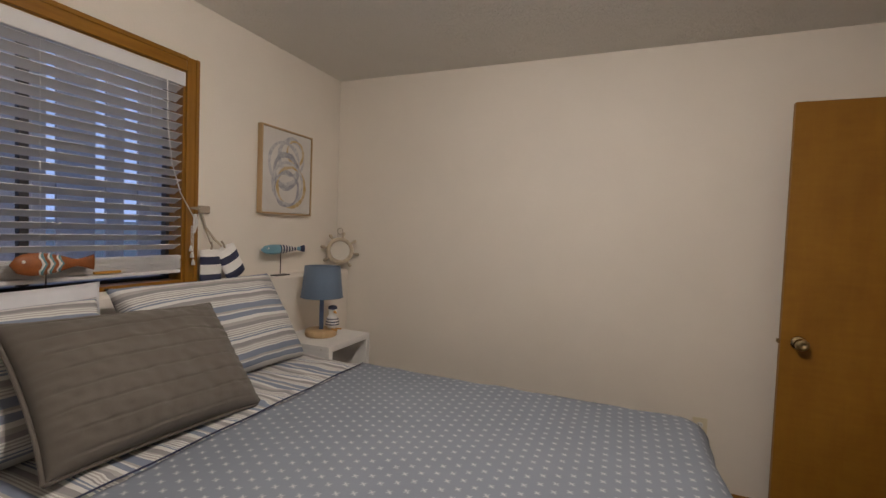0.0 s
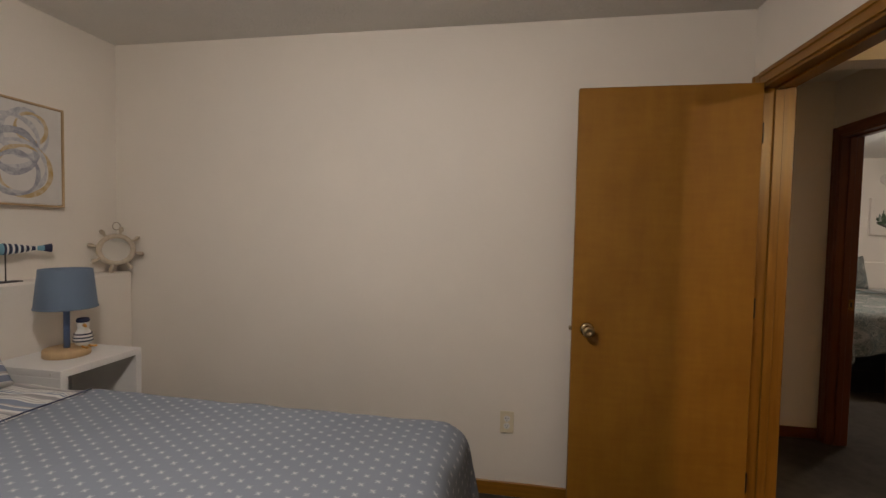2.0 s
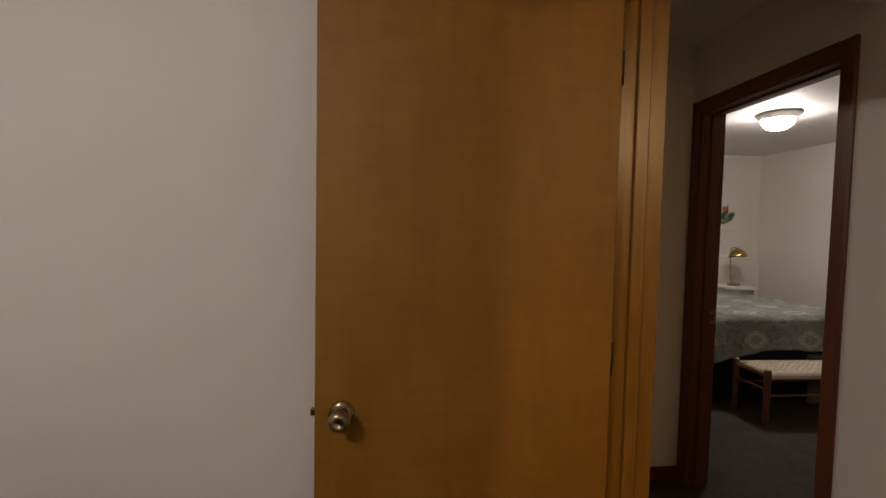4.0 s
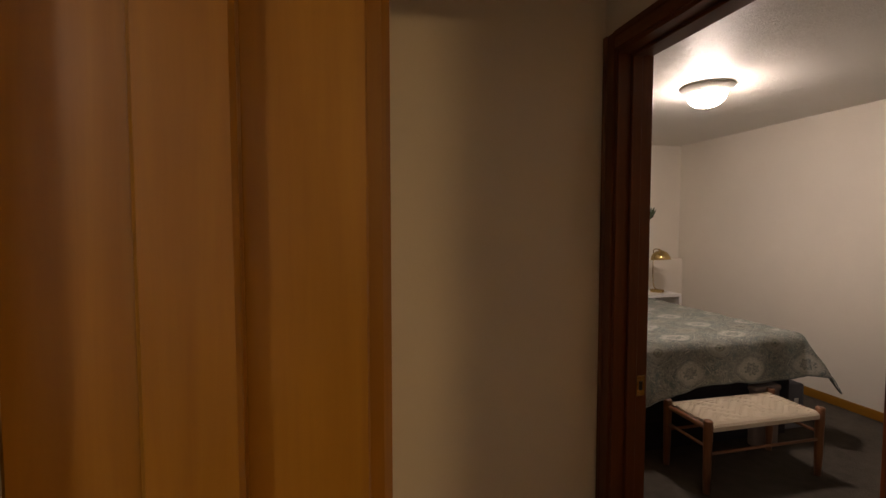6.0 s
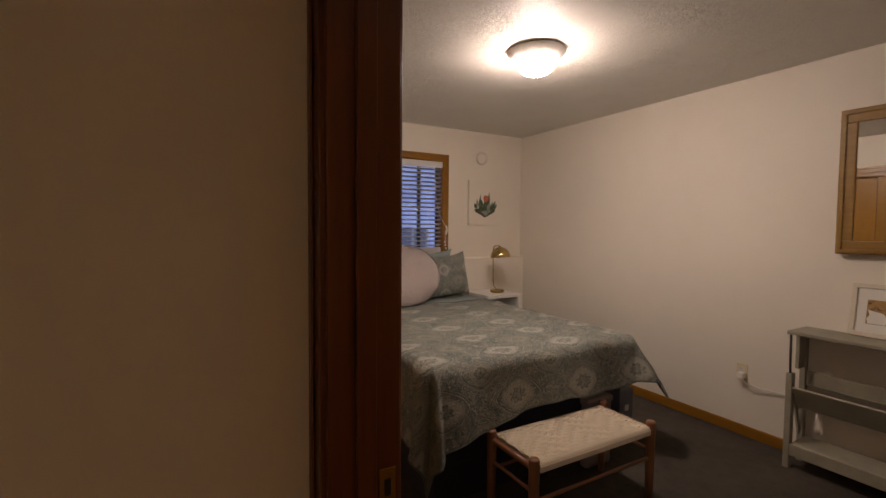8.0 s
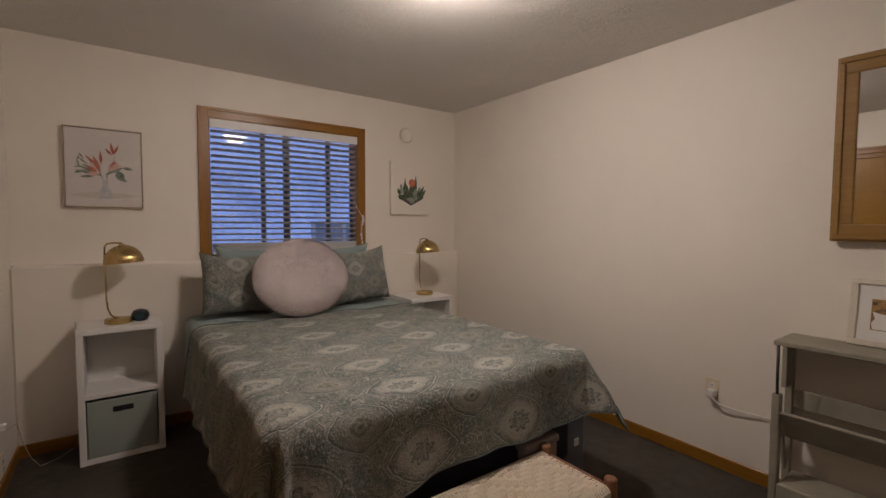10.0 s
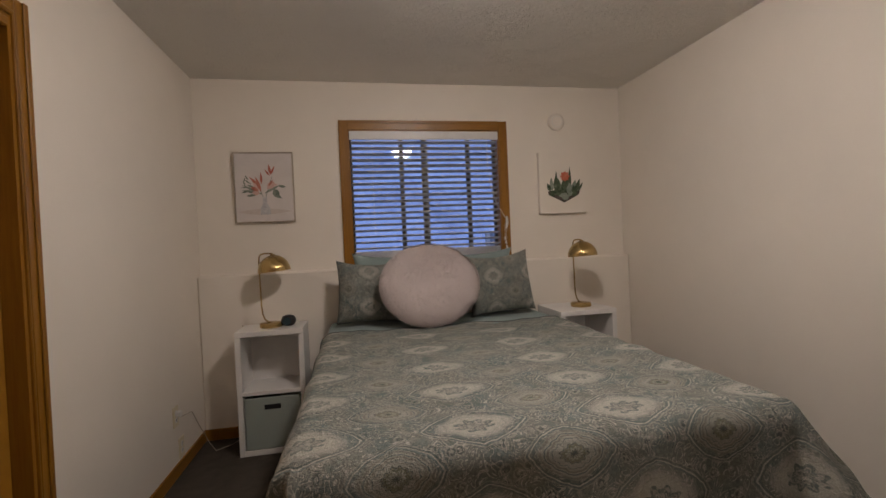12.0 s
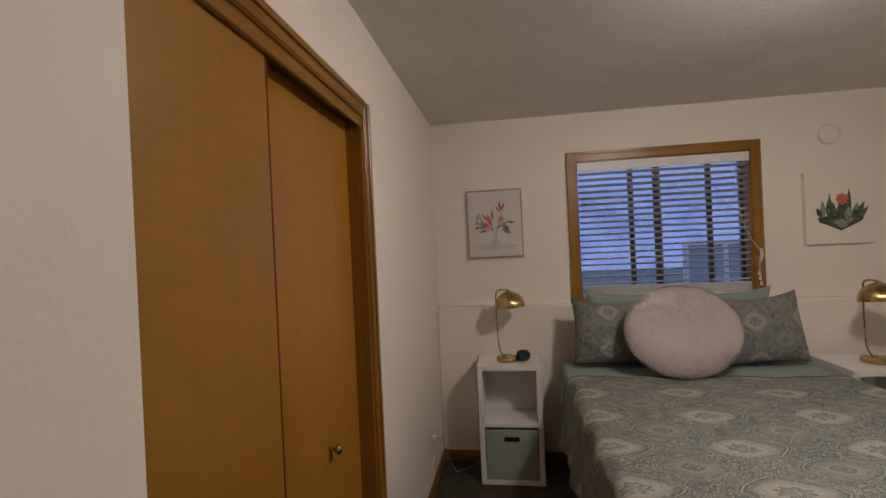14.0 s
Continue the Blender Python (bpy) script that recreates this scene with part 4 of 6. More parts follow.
# ---- room one: bed ----
BX0, BX1, BY0, BY1, BTOP = -1.27, 0.735, 0.95, 2.32, 0.735
bed = thing("bed", ((BX0 + BX1) / 2, (BY0 + BY1) / 2, 0), "double bed with box spring on a dark metal frame", "bed")
part("mattress", box(bmesh.new(), BX0, BX1, BY0, BY1, 0.46, BTOP - 0.012, 0.05, 4), MATTRESS_TICK, bed, "", True)
part("box_spring", box(bmesh.new(), BX0, BX1, BY0, BY1, 0.21, 0.455, 0.02, 2), DARK_CLOTH, bed)
for lx in (BX0 + 0.1, BX1 - 0.12):
    for ly in (BY0 + 0.1, BY1 - 0.12):
        part("leg", box(bmesh.new(), lx - 0.02, lx + 0.02, ly - 0.02, ly + 0.02, 0, 0.21, 0.003), DARK_METAL, bed)

# foot of the cover is at x = BX1; s runs across in y, l runs towards the head (-x)
bedspread("bedspread", "blue-grey bedspread with small white woven motifs", "bedspread", DOTTED,
          lambda s, l, z: (BX1 - l, BY0 + s, z), BY1 - BY0, 0, BX1 + 0.60, BTOP + 0.006, lambda s: 0.42, 0.40, 0.40, (0.08, 0.08, 0.11), ((0.09, 0.0), (0.16, 0.0)),
          lambda s, l: (s, -l), 0.005, R=0.09)
part_trim = solo("bedspread_hem", tube(bmesh.new(), [(-0.602 + 0.003 * math.sin(i * 0.7), BY0 - 0.01 + i * (BY1 - BY0 + 0.02) / 40, BTOP + 0.0125) for i in range(41)], 0.0028, 6), NAVY_PAINT, "dark navy bound edge of the folded bedspread", "bedding", "", True)


def sheet_point(fu, fv):
    x = BX0 + 0.02 + fu * 0.72
    s = -0.34 + fv * (BY1 - BY0 + 0.68)
    a = -s if s < 0 else max(0.0, s - (BY1 - BY0))
    sg = -1 if s < 0 else 1
    o, d = over_edge(a, 0.05, 0.06)
    wr = 0.020 * noise.noise((x * 4, s * 9, 1.0)) + 0.010 * noise.noise((x * 9, s * 24, 4.0))
    wr = min(wr, 0.002) if x > -0.64 else wr
    y = BY0 + min(max(s, 0), BY1 - BY0) + sg * (o + (0.01 * math.sin(x * 30) if a > 0.1 else 0))
    return Vector((x, y, BTOP + max(-0.004, wr) + 0.002 - d))


bm = cloth_grid(40, 110, sheet_point, lambda a, b: (a * 0.72, b * 2.05))
solo("bed_sheet", thicken(bm, 0.003), STRIPED, "rumpled striped cotton sheet in blue, grey and white", "sheet", "", True)


def lean(x, y, z, yaw, back):
    return pose(x, y, z, 0, 0, yaw) @ pose(0, 0, 0, -back, 0, 0)


# the pillows face +x, so local -y is turned to +x
cushion("pillow", "plain white pillow at the back of the bed", "pillow", WHITE_COTTON, 0.70, 0.43, 0.16, lean(-1.185, 1.20, 0.945, 90, 12))
cushion("pillow", "striped blue, grey and white pillow propped on the bed", "pillow", STRIPED, 0.78, 0.47, 0.20, lean(-1.06, 1.93, 0.935, 90, 33), n=44, ears=0.07)
cushion("pillow", "striped pillow behind the grey one", "pillow", STRIPED, 0.74, 0.46, 0.19, lean(-1.02, 1.12, 0.92, 90, 33), n=40, ears=0.07)
cushion("pillow", "taupe-grey linen sham with quilted channels and ruffled edge", "pillow", GREY_LINEN, 0.635, 0.435, 0.19, lean(-0.825, 1.450, 0.915, 90, 41) @ pose(0, 0, 0, 0, 3, 0), n=128, ears=0.05, creases=8, piping=GREY_LINEN)


# ---- nightstands ----
def cube_stand(name, label, x0, y0, w, d, h, m, with_bin):
    """Two-cube shelf unit; local x across, front at local y = 0, back at d."""
    s = thing(name, (0, 0, 0), label, "nightstand", "white cube nightstands")
    t = 0.032
    part("side_panel", box(bmesh.new(), 0, t, 0, d, 0, h - t, 0.0015), WHITE_LAMINATE, s)
    part("side_panel", box(bmesh.new(), w - t, w, 0, d, 0, h - t, 0.0015), WHITE_LAMINATE, s)
    part("top", box(bmesh.new(), 0, w, 0, d, h - t, h, 0.002), WHITE_LAMINATE, s)
    part("bottom", box(bmesh.new(), t, w - t, 0.002, d, 0.0, t, 0.001), WHITE_LAMINATE, s)
    part("shelf", box(bmesh.new(), t, w - t, 0.002, d, h / 2 - 0.012, h / 2 + 0.012, 0.001), WHITE_LAMINATE, s)
    part("back_panel", box(bmesh.new(), t, w - t, d - 0.008, d, t, h - t), WHITE_LAMINATE, s)
    for zz in (h - 0.018,):
        part("screw_cap", lathe(bmesh.new(), [(0.006, 0), (0.005, 0.002)], 12, Matrix.Translation((0, 0.05, zz)) @ Matrix.Rotation(radians(-90), 4, "Y")), NICKEL, s)
    s.matrix_world = m
    if with_bin:
        b = thing("storage_bin", (0, 0, 0), "sage-grey fabric storage bin with a slot handle, pushed into the nightstand", "storage bin")
        z0, z1 = t + 0.002, h / 2 - 0.028
        a0, a1 = t + 0.006, w - t - 0.006
        part("front", box(bmesh.new(), a0, a1, 0.004, 0.012, z0, z1, 0.003), BIN_FABRIC, b)
        part("side", box(bmesh.new(), a0, a0 + 0.006, 0.012, d - 0.02, z0, z1), BIN_FABRIC, b)
        part("side", box(bmesh.new(), a1 - 0.006, a1, 0.012, d - 0.02, z0, z1), BIN_FABRIC, b)
        part("back", box(bmesh.new(), a0, a1, d - 0.02, d - 0.014, z0, z1), BIN_FABRIC, b)
        part("base", box(bmesh.new(), a0 + 0.006, a1 - 0.006, 0.012, d - 0.02, z0, z0 + 0.004), BIN_FABRIC, b)
        part("handle_slot", box(bmesh.new(), w / 2 - 0.048, w / 2 + 0.048, 0.0015, 0.006, z1 - 0.075, z1 - 0.045, 0.002), BLACK_PLASTIC, b, "dark metal-rimmed handle slot")
        b.matrix_world = m
    return s


cube_stand("nightstand", "white laminate two-cube nightstand beside the blue bed", 0, 0, 0.40, 0.385, 0.755, pose(-0.88, 2.445, 0, 0, 0, 90), False)
cube_stand("nightstand", "white laminate two-cube nightstand with a bin below", 0, 0, 0.40, 0.285, 0.755, pose(3.24, 7.10, 0), True)
cube_stand("nightstand", "white laminate two-cube nightstand by the far side of the bed", 0, 0, 0.40, 0.385, 0.755, pose(5.28, 6.955, 0), False)


# ---- room two: bed ----
CX0, CX1, CY0, CY1, CTOP = 3.83, 5.20, 5.36, 7.34, 0.735
bed2 = thing("bed", ((CX0 + CX1) / 2, (CY0 + CY1) / 2, 0), "double bed on a dark low frame with box spring", "bed")
part("mattress", box(bmesh.new(), CX0, CX1, CY0, CY1, 0.46, CTOP - 0.012, 0.05, 4), MATTRESS_TICK, bed2, "", True)
part("box_spring", box(bmesh.new(), CX0 + 0.01, CX1 - 0.01, CY0 + 0.01, CY1, 0.21, 0.455, 0.02, 2), DARK_CLOTH, bed2)
for lx in (CX0 + 0.1, CX1 - 0.12):
    for ly in (CY0 + 0.1, CY1 - 0.12):
        part("leg", box(bmesh.new(), lx - 0.02, lx + 0.02, ly - 0.02, ly + 0.02, 0, 0.21, 0.003), DARK_METAL, bed2)
# near-black panels, added to fill the dark void under the bed
part("under_bed_void_panel", box(bmesh.new(), CX0 + 0.02, CX1 - 0.02, CY0 + 0.03, CY0 + 0.036, 0.02, 0.3), DARK_CLOTH, bed2)
part("under_bed_void_panel", box(bmesh.new(), CX0 + 0.014, CX0 + 0.02, CY0 + 0.04, CY1, 0.02, 0.3), DARK_CLOTH, bed2)


HEM_TEAL = fabric("grey_teal_binding", (0.10, 0.112, 0.108))
bedspread("quilt", "teal-grey and cream medallion quilt draped over the foot", "quilt", DAMASK,
          lambda s, l, z: (CX0 + s, CY0 + l, z), CX1 - CX0, 0, 6.90 - CY0, CTOP + 0.008, lambda s: 0.315 + 0.15 * math.exp(-max(0.0, s + 0.1) / 0.28) + 0.012 * math.sin(s * 7), 0.43, 0.39, (0.10, 0.68, 0.15), ((0.16, 0.0), (0.64, -0.04)),
          lambda s, l: (s + CX0 - 4.29 + 0.2275, l + CY0 - 5.43 + 0.15), 0.009, 160, 150, HEM_TEAL, 0.065, 0.026)


def sheet2_point(fu, fv):
    y = 6.84 + fu * (CY1 - 6.84 - 0.01)
    s = -0.30 + fv * (CX1 - CX0 + 0.60)
    a = -s if s < 0 else max(0.0, s - (CX1 - CX0))
    sg = -1 if s < 0 else 1
    o, d = over_edge(a, 0.05, 0.06)
    wr = 0.008 * noise.noise((y * 5, s * 5, 1.0)) + 0.003 * noise.noise((y * 14, s * 15, 4.0))
    return Vector((CX0 + min(max(s, 0), CX1 - CX0) + sg * o, y, CTOP + max(-0.004, wr) - d))


bm = cloth_grid(26, 80, sheet2_point, lambda a, b: (a, b))
solo("bed_sheet", thicken(bm, 0.003), SAGE_SHEET, "plain sage-blue sheet at the head of the bed", "sheet", "", True)

cushion("pillow", "sage-blue pillow standing at the headwall", "pillow", SAGE_SHEET, 0.62, 0.44, 0.16, lean(4.26, 7.295, 0.978, 0, 3), n=34, ears=0.12, sag=0.015)
cushion("pillow", "sage-blue pillow standing at the headwall", "pillow", SAGE_SHEET, 0.62, 0.44, 0.16, lean(4.77, 7.295, 0.972, 0, 3), n=34, ears=0.12, sag=0.015)
cushion("throw_pillow", "square medallion-print cushion in teal and cream", "pillow", DAMASK, 0.46, 0.41, 0.20, lean(4.075, 7.165, 0.950, 3, 12) @ pose(0, 0, 0, 0, 2, 0), uv_scale=(1.7, 1.25), n=44, ears=0.08, sag=0.02)
cushion("throw_pillow", "square medallion-print cushion in teal and cream", "pillow", DAMASK, 0.45, 0.42, 0.20, lean(4.935, 7.165, 0.955, -4, 12) @ pose(0, 0, 0, 0, -4, 0), uv_scale=(1.7, 1.25), n=44, ears=0.08, sag=0.02)


def fluffy(x, y, z, R, RZ, t, back):
    c = thing("round_pillow", (x, y, z), "round fluffy pinkish-white faux-fur pillow", "pillow")
    m = lean(x, y, z, 0, back)
    bm = bmesh.new()
    bmesh.ops.create_icosphere(bm, subdivisions=6, radius=1.0)
    for v in bm.verts:
        p = v.co.copy()
        rad = math.hypot(p.x, p.z)
        k = (1 - min(1, rad) ** 3) ** 0.5 if rad < 1 else 0
        q = Vector((p.x * R, math.copysign(t / 2 * (abs(p.y) ** 0.8), p.y), p.z * RZ))
        n1 = noise.noise(q * 7) * 0.006 + noise.noise(q * 30) * 0.002 + noise.noise(q * 80) * 0.0008
        q += p * n1
        q.y += 0.02 * math.exp(-((p.x - 0.1) ** 2 + (p.z - 0.25) ** 2) / 0.1) * (1 if p.y < 0 else 0)
        v.co = m @ q
    part("cover", bm, FLUFF, c, "", True)
    rng = random.Random(4)
    verts, faces = [], []
    for i in range(26000):
        a = rng.uniform(0, 2 * math.pi)
        zz = rng.uniform(-1, 1)
        p = Vector((math.cos(a) * math.sqrt(1 - zz * zz), zz, math.sin(a) * math.sqrt(1 - zz * zz)))
        if p.y > 0.4:
            continue
        q = Vector((p.x * R, math.copysign(t / 2 * abs(p.y) ** 0.8, p.y), p.z * RZ))
        q += p * (noise.noise(q * 7) * 0.006 + noise.noise(q * 30) * 0.002)
        nrm = Vector((q.x / R ** 2, q.y * 4 / t ** 2, q.z / RZ ** 2)).normalized()
        sway = Vector((noise.noise(q * 8), noise.noise(q * 8 + Vector((5, 0, 0))), noise.noise(q * 8 + Vector((0, 7, 0))) - 0.9))
        sway -= nrm * sway.dot(nrm)
        d = (sway.normalized() + nrm * rng.uniform(0.15, 0.7) + Vector([rng.uniform(-0.6, 0.6) for _ in range(3)])).normalized()
        s = d.cross(nrm).normalized() * 0.0016
        ln = rng.uniform(0.012, 0.024)
        b = len(verts)
        for r_ in (q - s, q + s, q + d * ln * 0.6 + s * 0.7, q + d * ln - nrm * 0.002):
            verts.append(m @ r_ - c.location)
        faces += [(b, b + 1, b + 2), (b, b + 2, b + 3)]
    me = bpy.data.meshes.new("fur")
    me.from_pydata([tuple(v) for v in verts], [], faces)
    me.materials.append(FLUFF)
    f = new("fur", me)
    f.parent = c
    tagged(f, "tousled pile of faux fur", "", "", "stuff")


fluffy(4.420, 6.94, 0.990, 0.306, 0.252, 0.21, 16)


# ---- brass lamps ----
def brass_lamp(x, y, z, turn):
    """Dome lamp: the stem stands at local -x of the dome."""
    f = thing("table_lamp", (0, 0, 0), "brushed brass dome table lamp, switched off, on the nightstand", "table lamp", "brass bedside lamps")
    part("base", lathe(bmesh.new(), [(0.066, 0.0), (0.070, 0.003), (0.070, 0.022), (0.066, 0.027), (0.01, 0.028)], 40), BRASS, f, "", True)
    pts = [(0.0, 0, 0.026), (-0.018, 0, 0.032), (-0.038, 0, 0.050), (-0.050, 0, 0.085), (-0.054, 0, 0.13), (-0.056, 0, 0.25), (-0.058, 0, 0.40), (-0.056, 0, 0.445), (-0.046, 0, 0.462), (-0.02, 0, 0.468), (0.02, 0, 0.466), (0.03, 0, 0.458)]
    part("stem", tube(bmesh.new(), pts, 0.0048, 10), BRASS, f, "", True)
    prof = [(0.100 * math.cos(a), 0.352 + 0.104 * math.sin(a)) for a in [radians(q) for q in range(0, 91, 9)]]
    inner = [(0.097 * math.cos(a), 0.352 + 0.100 * math.sin(a)) for a in [radians(q) for q in range(81, -1, -9)]]
    tilt = Matrix.Translation((0.03, 0, 0)) @ Matrix.Translation((0, 0, 0.40)) @ Matrix.Rotation(radians(-5), 4, "Y") @ Matrix.Translation((0, 0, -0.40))
    part("shade", lathe(bmesh.new(), [(max(r, 0.001), h) for r, h in prof] + [(max(r, 0.001), h) for r, h in inner], 44, tilt, False), BRASS, f, "brass dome shade", True)
    part("shade_cap", lathe(bmesh.new(), [(0.016, 0.452), (0.016, 0.458), (0.006, 0.464)], 16, tilt), BRASS, f, "", True)
    part("bulb", lathe(bmesh.new(), [(0.012, 0.44), (0.014, 0.42), (0.026, 0.39), (0.022, 0.368), (0.004, 0.36)], 16, tilt), WHITE_PLASTIC, f, "unlit white bulb", True)
    f.matrix_world = pose(x, y, z, 0, 0, turn)
    return f


brass_lamp(3.432, 7.235, 0.756, 0)
brass_lamp(5.515, 7.13, 0.756, -74)

sp = thing("smart_speaker", (3.537, 7.205, 0.756), "small dark round alarm clock on the nightstand", "clock")
part("body", lathe(bmesh.new(), [(0.022, 0.0), (0.036, 0.006), (0.046, 0.024), (0.046, 0.040), (0.036, 0.060), (0.015, 0.068)], 28, Matrix.Translation((3.537, 7.235, 0.757))), BLACK_PLASTIC, sp, "", True)
part("display", lathe(bmesh.new(), [(0.026, 0.0), (0.024, 0.003)], 24, Matrix.Translation((3.532, 7.192, 0.790)) @ Matrix.Rotation(radians(90), 4, "X")), plain("clock_face_teal", (0.03, 0.05, 0.06), 0.2), sp, "dull teal clock face")

# ---- woven bench ----
wb = thing("bench", (4.49, 5.10, 0), "low reddish wooden bench with a cream woven cord seat", "bench")
for lx in (4.10, 4.885):
    for ly in (4.945, 5.255):
        part("leg", lathe(bmesh.new(), [(0.017, 0.0), (0.021, 0.12), (0.024, 0.33), (0.024, 0.403), (0.020, 0.411)], 16, Matrix.Translation((lx, ly, 0))), BENCH_WOOD, wb, "", True)
for ly in (4.945, 5.255):
    part("seat_rail", tube(bmesh.new(), [(4.105, ly, 0.366), (4.88, ly, 0.366)], 0.014, 10), BENCH_WOOD, wb, "", True)
    part("stretcher", tube(bmesh.new(), [(4.105, ly, 0.22), (4.88, ly, 0.22)], 0.009, 8), BENCH_WOOD, wb, "", True)
for lx in (4.10, 4.885):
    part("seat_rail", tube(bmesh.new(), [(lx, 4.95, 0.366), (lx, 5.25, 0.366)], 0.014, 10), BENCH_WOOD, wb, "", True)
    part("stretcher", tube(bmesh.new(), [(lx, 4.95, 0.26), (lx, 5.25, 0.26)], 0.009, 8), BENCH_WOOD, wb, "", True)


def woven_seat():
    """Cords over the long rails, and cross bands woven in a chevron."""
    bm = bmesh.new()
    x0, x1, y0, y1, z = 4.122, 4.862, 4.928, 5.272, 0.384
    n = 58
    step = (x1 - x0) / n
    rows = 15
    for i in range(n):
        xa, xb = x0 + i * step + 0.0014, x0 + (i + 1) * step - 0.0014
        pts = [(y0, 0.354), (y0 - 0.002, 0.372), (y0 + 0.006, z - 0.002)]
        for j in range(rows * 2):
            k = abs((i % 20) - 10)
            up = ((j // 2 + k // 2) % 4) < 2 or j < 2 or j > rows * 2 - 3
            yy = y0 + 0.02 + (y1 - y0 - 0.04) * j / (rows * 2 - 1)
            pts.append((yy, z + (0.0062 if up else -0.0065)))
        pts += [(y1 - 0.006, z - 0.002), (y1 + 0.002, 0.372), (y1, 0.354)]
        row = []
        for y, h in pts:
            row.append((bm.verts.new((xa, y, h - 0.0015)), bm.verts.new(((xa + xb) / 2, y, h + 0.0015)), bm.verts.new((xb, y, h - 0.0015))))
        for a, b in zip(row, row[1:]):
            bm.faces.new((a[0], a[1], b[1], b[0]))
            bm.faces.new((a[1], a[2], b[2], b[1]))
    for j in range(rows):
        yc = y0 + 0.02 + (y1 - y0 - 0.04) * (j + 0.5) / rows
        h = (y1 - y0 - 0.04) / rows * 0.40
        prev = None
        for i in range(n + 1):
            x = x0 + i * step
            k = abs(((i - 1) % 20) - 10)
            up = not (((j + k // 2) % 4) < 2)
            zz = z + (0.0030 if up else -0.0040)
            cur = (bm.verts.new((x, yc - h, zz - 0.001)), bm.verts.new((x, yc, zz + 0.001)), bm.verts.new((x, yc + h, zz - 0.001)))
            if prev:
                bm.faces.new((prev[0], prev[1], cur[1], cur[0]))
                bm.faces.new((prev[1], prev[2], cur[2], cur[1]))
            prev = cur
    box(bm, x0, x1, y0 + 0.004, y1 - 0.004, 0.352, 0.364)
    box(bm, x0, x1, y0 - 0.0005, y0 + 0.004, 0.348, 0.374)
    return bm


tagged(part("woven_seat", woven_seat(), WOVEN, wb, "cream cord seat woven in a chevron"), kind="stuff")

# ---- under the bed ----
ub = thing("storage_bin", (5.30, 5.60, 0), "grey fabric under-bed bin with a white pull tab", "storage bin")
GREY_BIN = fabric("slate_grey_bin_fabric", (0.14, 0.145, 0.17))
part("body", box(bmesh.new(), 5.03, 5.42, 5.45, 5.95, 0.005, 0.33, 0.015, 2), GREY_BIN, ub)
part("pull_tab", box(bmesh.new(), 5.33, 5.365, 5.443, 5.451, 0.19, 0.23, 0.003), WHITE_PLASTIC, ub, "white pull tab")
cb = thing("storage_box", (4.86, 5.6, 0), "slim taupe canvas box under the bed's foot", "box")
TAUPE_BOX = fabric("taupe_canvas_box", (0.20, 0.155, 0.135))
part("body", box(bmesh.new(), 4.80, 5.005, 5.285, 5.345, 0.005, 0.385, 0.02, 3), TAUPE_BOX, cb, "", True)
part("lid", box(bmesh.new(), 4.792, 5.013, 5.28, 5.35, 0.375, 0.415, 0.018, 3), TAUPE_BOX, cb, "rounded canvas lid", True)

# ---- grey rack by the mirror wall ----
RY0, RY1 = 3.50, 4.765
rack = thing("shelf_rack", (5.98, 4.13, 0), "grey-green painted slatted wooden shelf rack against the wall", "shelf")
part("top_board", box(bmesh.new(), 5.845, 6.085, RY0 - 0.03, RY1 - 0.005, 0.798, 0.82, 0.004), GREY_PAINT, rack)
for yy in (RY0, RY1 - 0.03):
    part("front_post", box(bmesh.new(), 5.872, 5.915, yy, yy + 0.032, 0, 0.565, 0.004), GREY_PAINT, rack)
    part("back_post", box(bmesh.new(), 6.035, 6.075, yy, yy + 0.03, 0, 0.798, 0.003), GREY_PAINT, rack)
    part("bracket", box(bmesh.new(), 5.955, 6.03, yy + 0.002, yy + 0.022, 0.58, 0.798, 0.003), GREY_PAINT, rack)
    part("slant_rod", tube(bmesh.new(), [(5.90, yy + 0.016, 0.44), (5.872, yy + 0.012, 0.62), (5.862, yy + 0.01, 0.80)], 0.006, 8), DARK_METAL, rack, "thin dark metal rod", True)
    part("brace", tube(bmesh.new(), [(5.90, yy + 0.02, 0.46), (5.99, yy + 0.02, 0.33), (6.05, yy + 0.02, 0.14)], 0.011, 4), GREY_PAINT, rack)
mt = Matrix.Translation((5.995, 0, 0.400)) @ Matrix.Rotation(radians(-14), 4, "Y")
mf = Matrix.Translation((5.905, 0, 0.425)) @ Matrix.Rotation(radians(-30), 4, "Y")
part("middle_shelf", box(bmesh.new(), -0.075, 0.06, RY0 + 0.034, RY1 - 0.034, -0.008, 0.008, 0.003, 1, mt), GREY_PAINT, rack)
part("shelf_front", box(bmesh.new(), -0.008, 0.008, RY0 + 0.034, RY1 - 0.034, -0.075, 0.075, 0.003, 1, mf), GREY_PAINT, rack)
part("shelf_back", box(bmesh.new(), 6.04, 6.052, RY0 + 0.034, RY1 - 0.034, 0.47, 0.56, 0.003), GREY_PAINT, rack)
part("bottom_shelf", box(bmesh.new(), 5.872, 6.07, RY0 + 0.034, RY1 - 0.034, 0.135, 0.155, 0.003), GREY_PAINT, rack)
part("bottom_lip", box(bmesh.new(), 5.860, 5.872, RY0 + 0.034, RY1 - 0.034, 0.085, 0.155, 0.003), GREY_PAINT, rack)
part("latch", box(bmesh.new(), 5.888, 5.898, RY1 + 0.002, RY1 + 0.008, 0.36, 0.42, 0.003), DARK_METAL, rack, "dark iron latch")

# ---- leaning photo frame on the rack ----
pm = pose(6.035, 4.44, 0.8215, 0, 0, 90) @ pose(0, 0, 0, 8, 0, 0) @ Matrix.Rotation(0, 4, "Z")
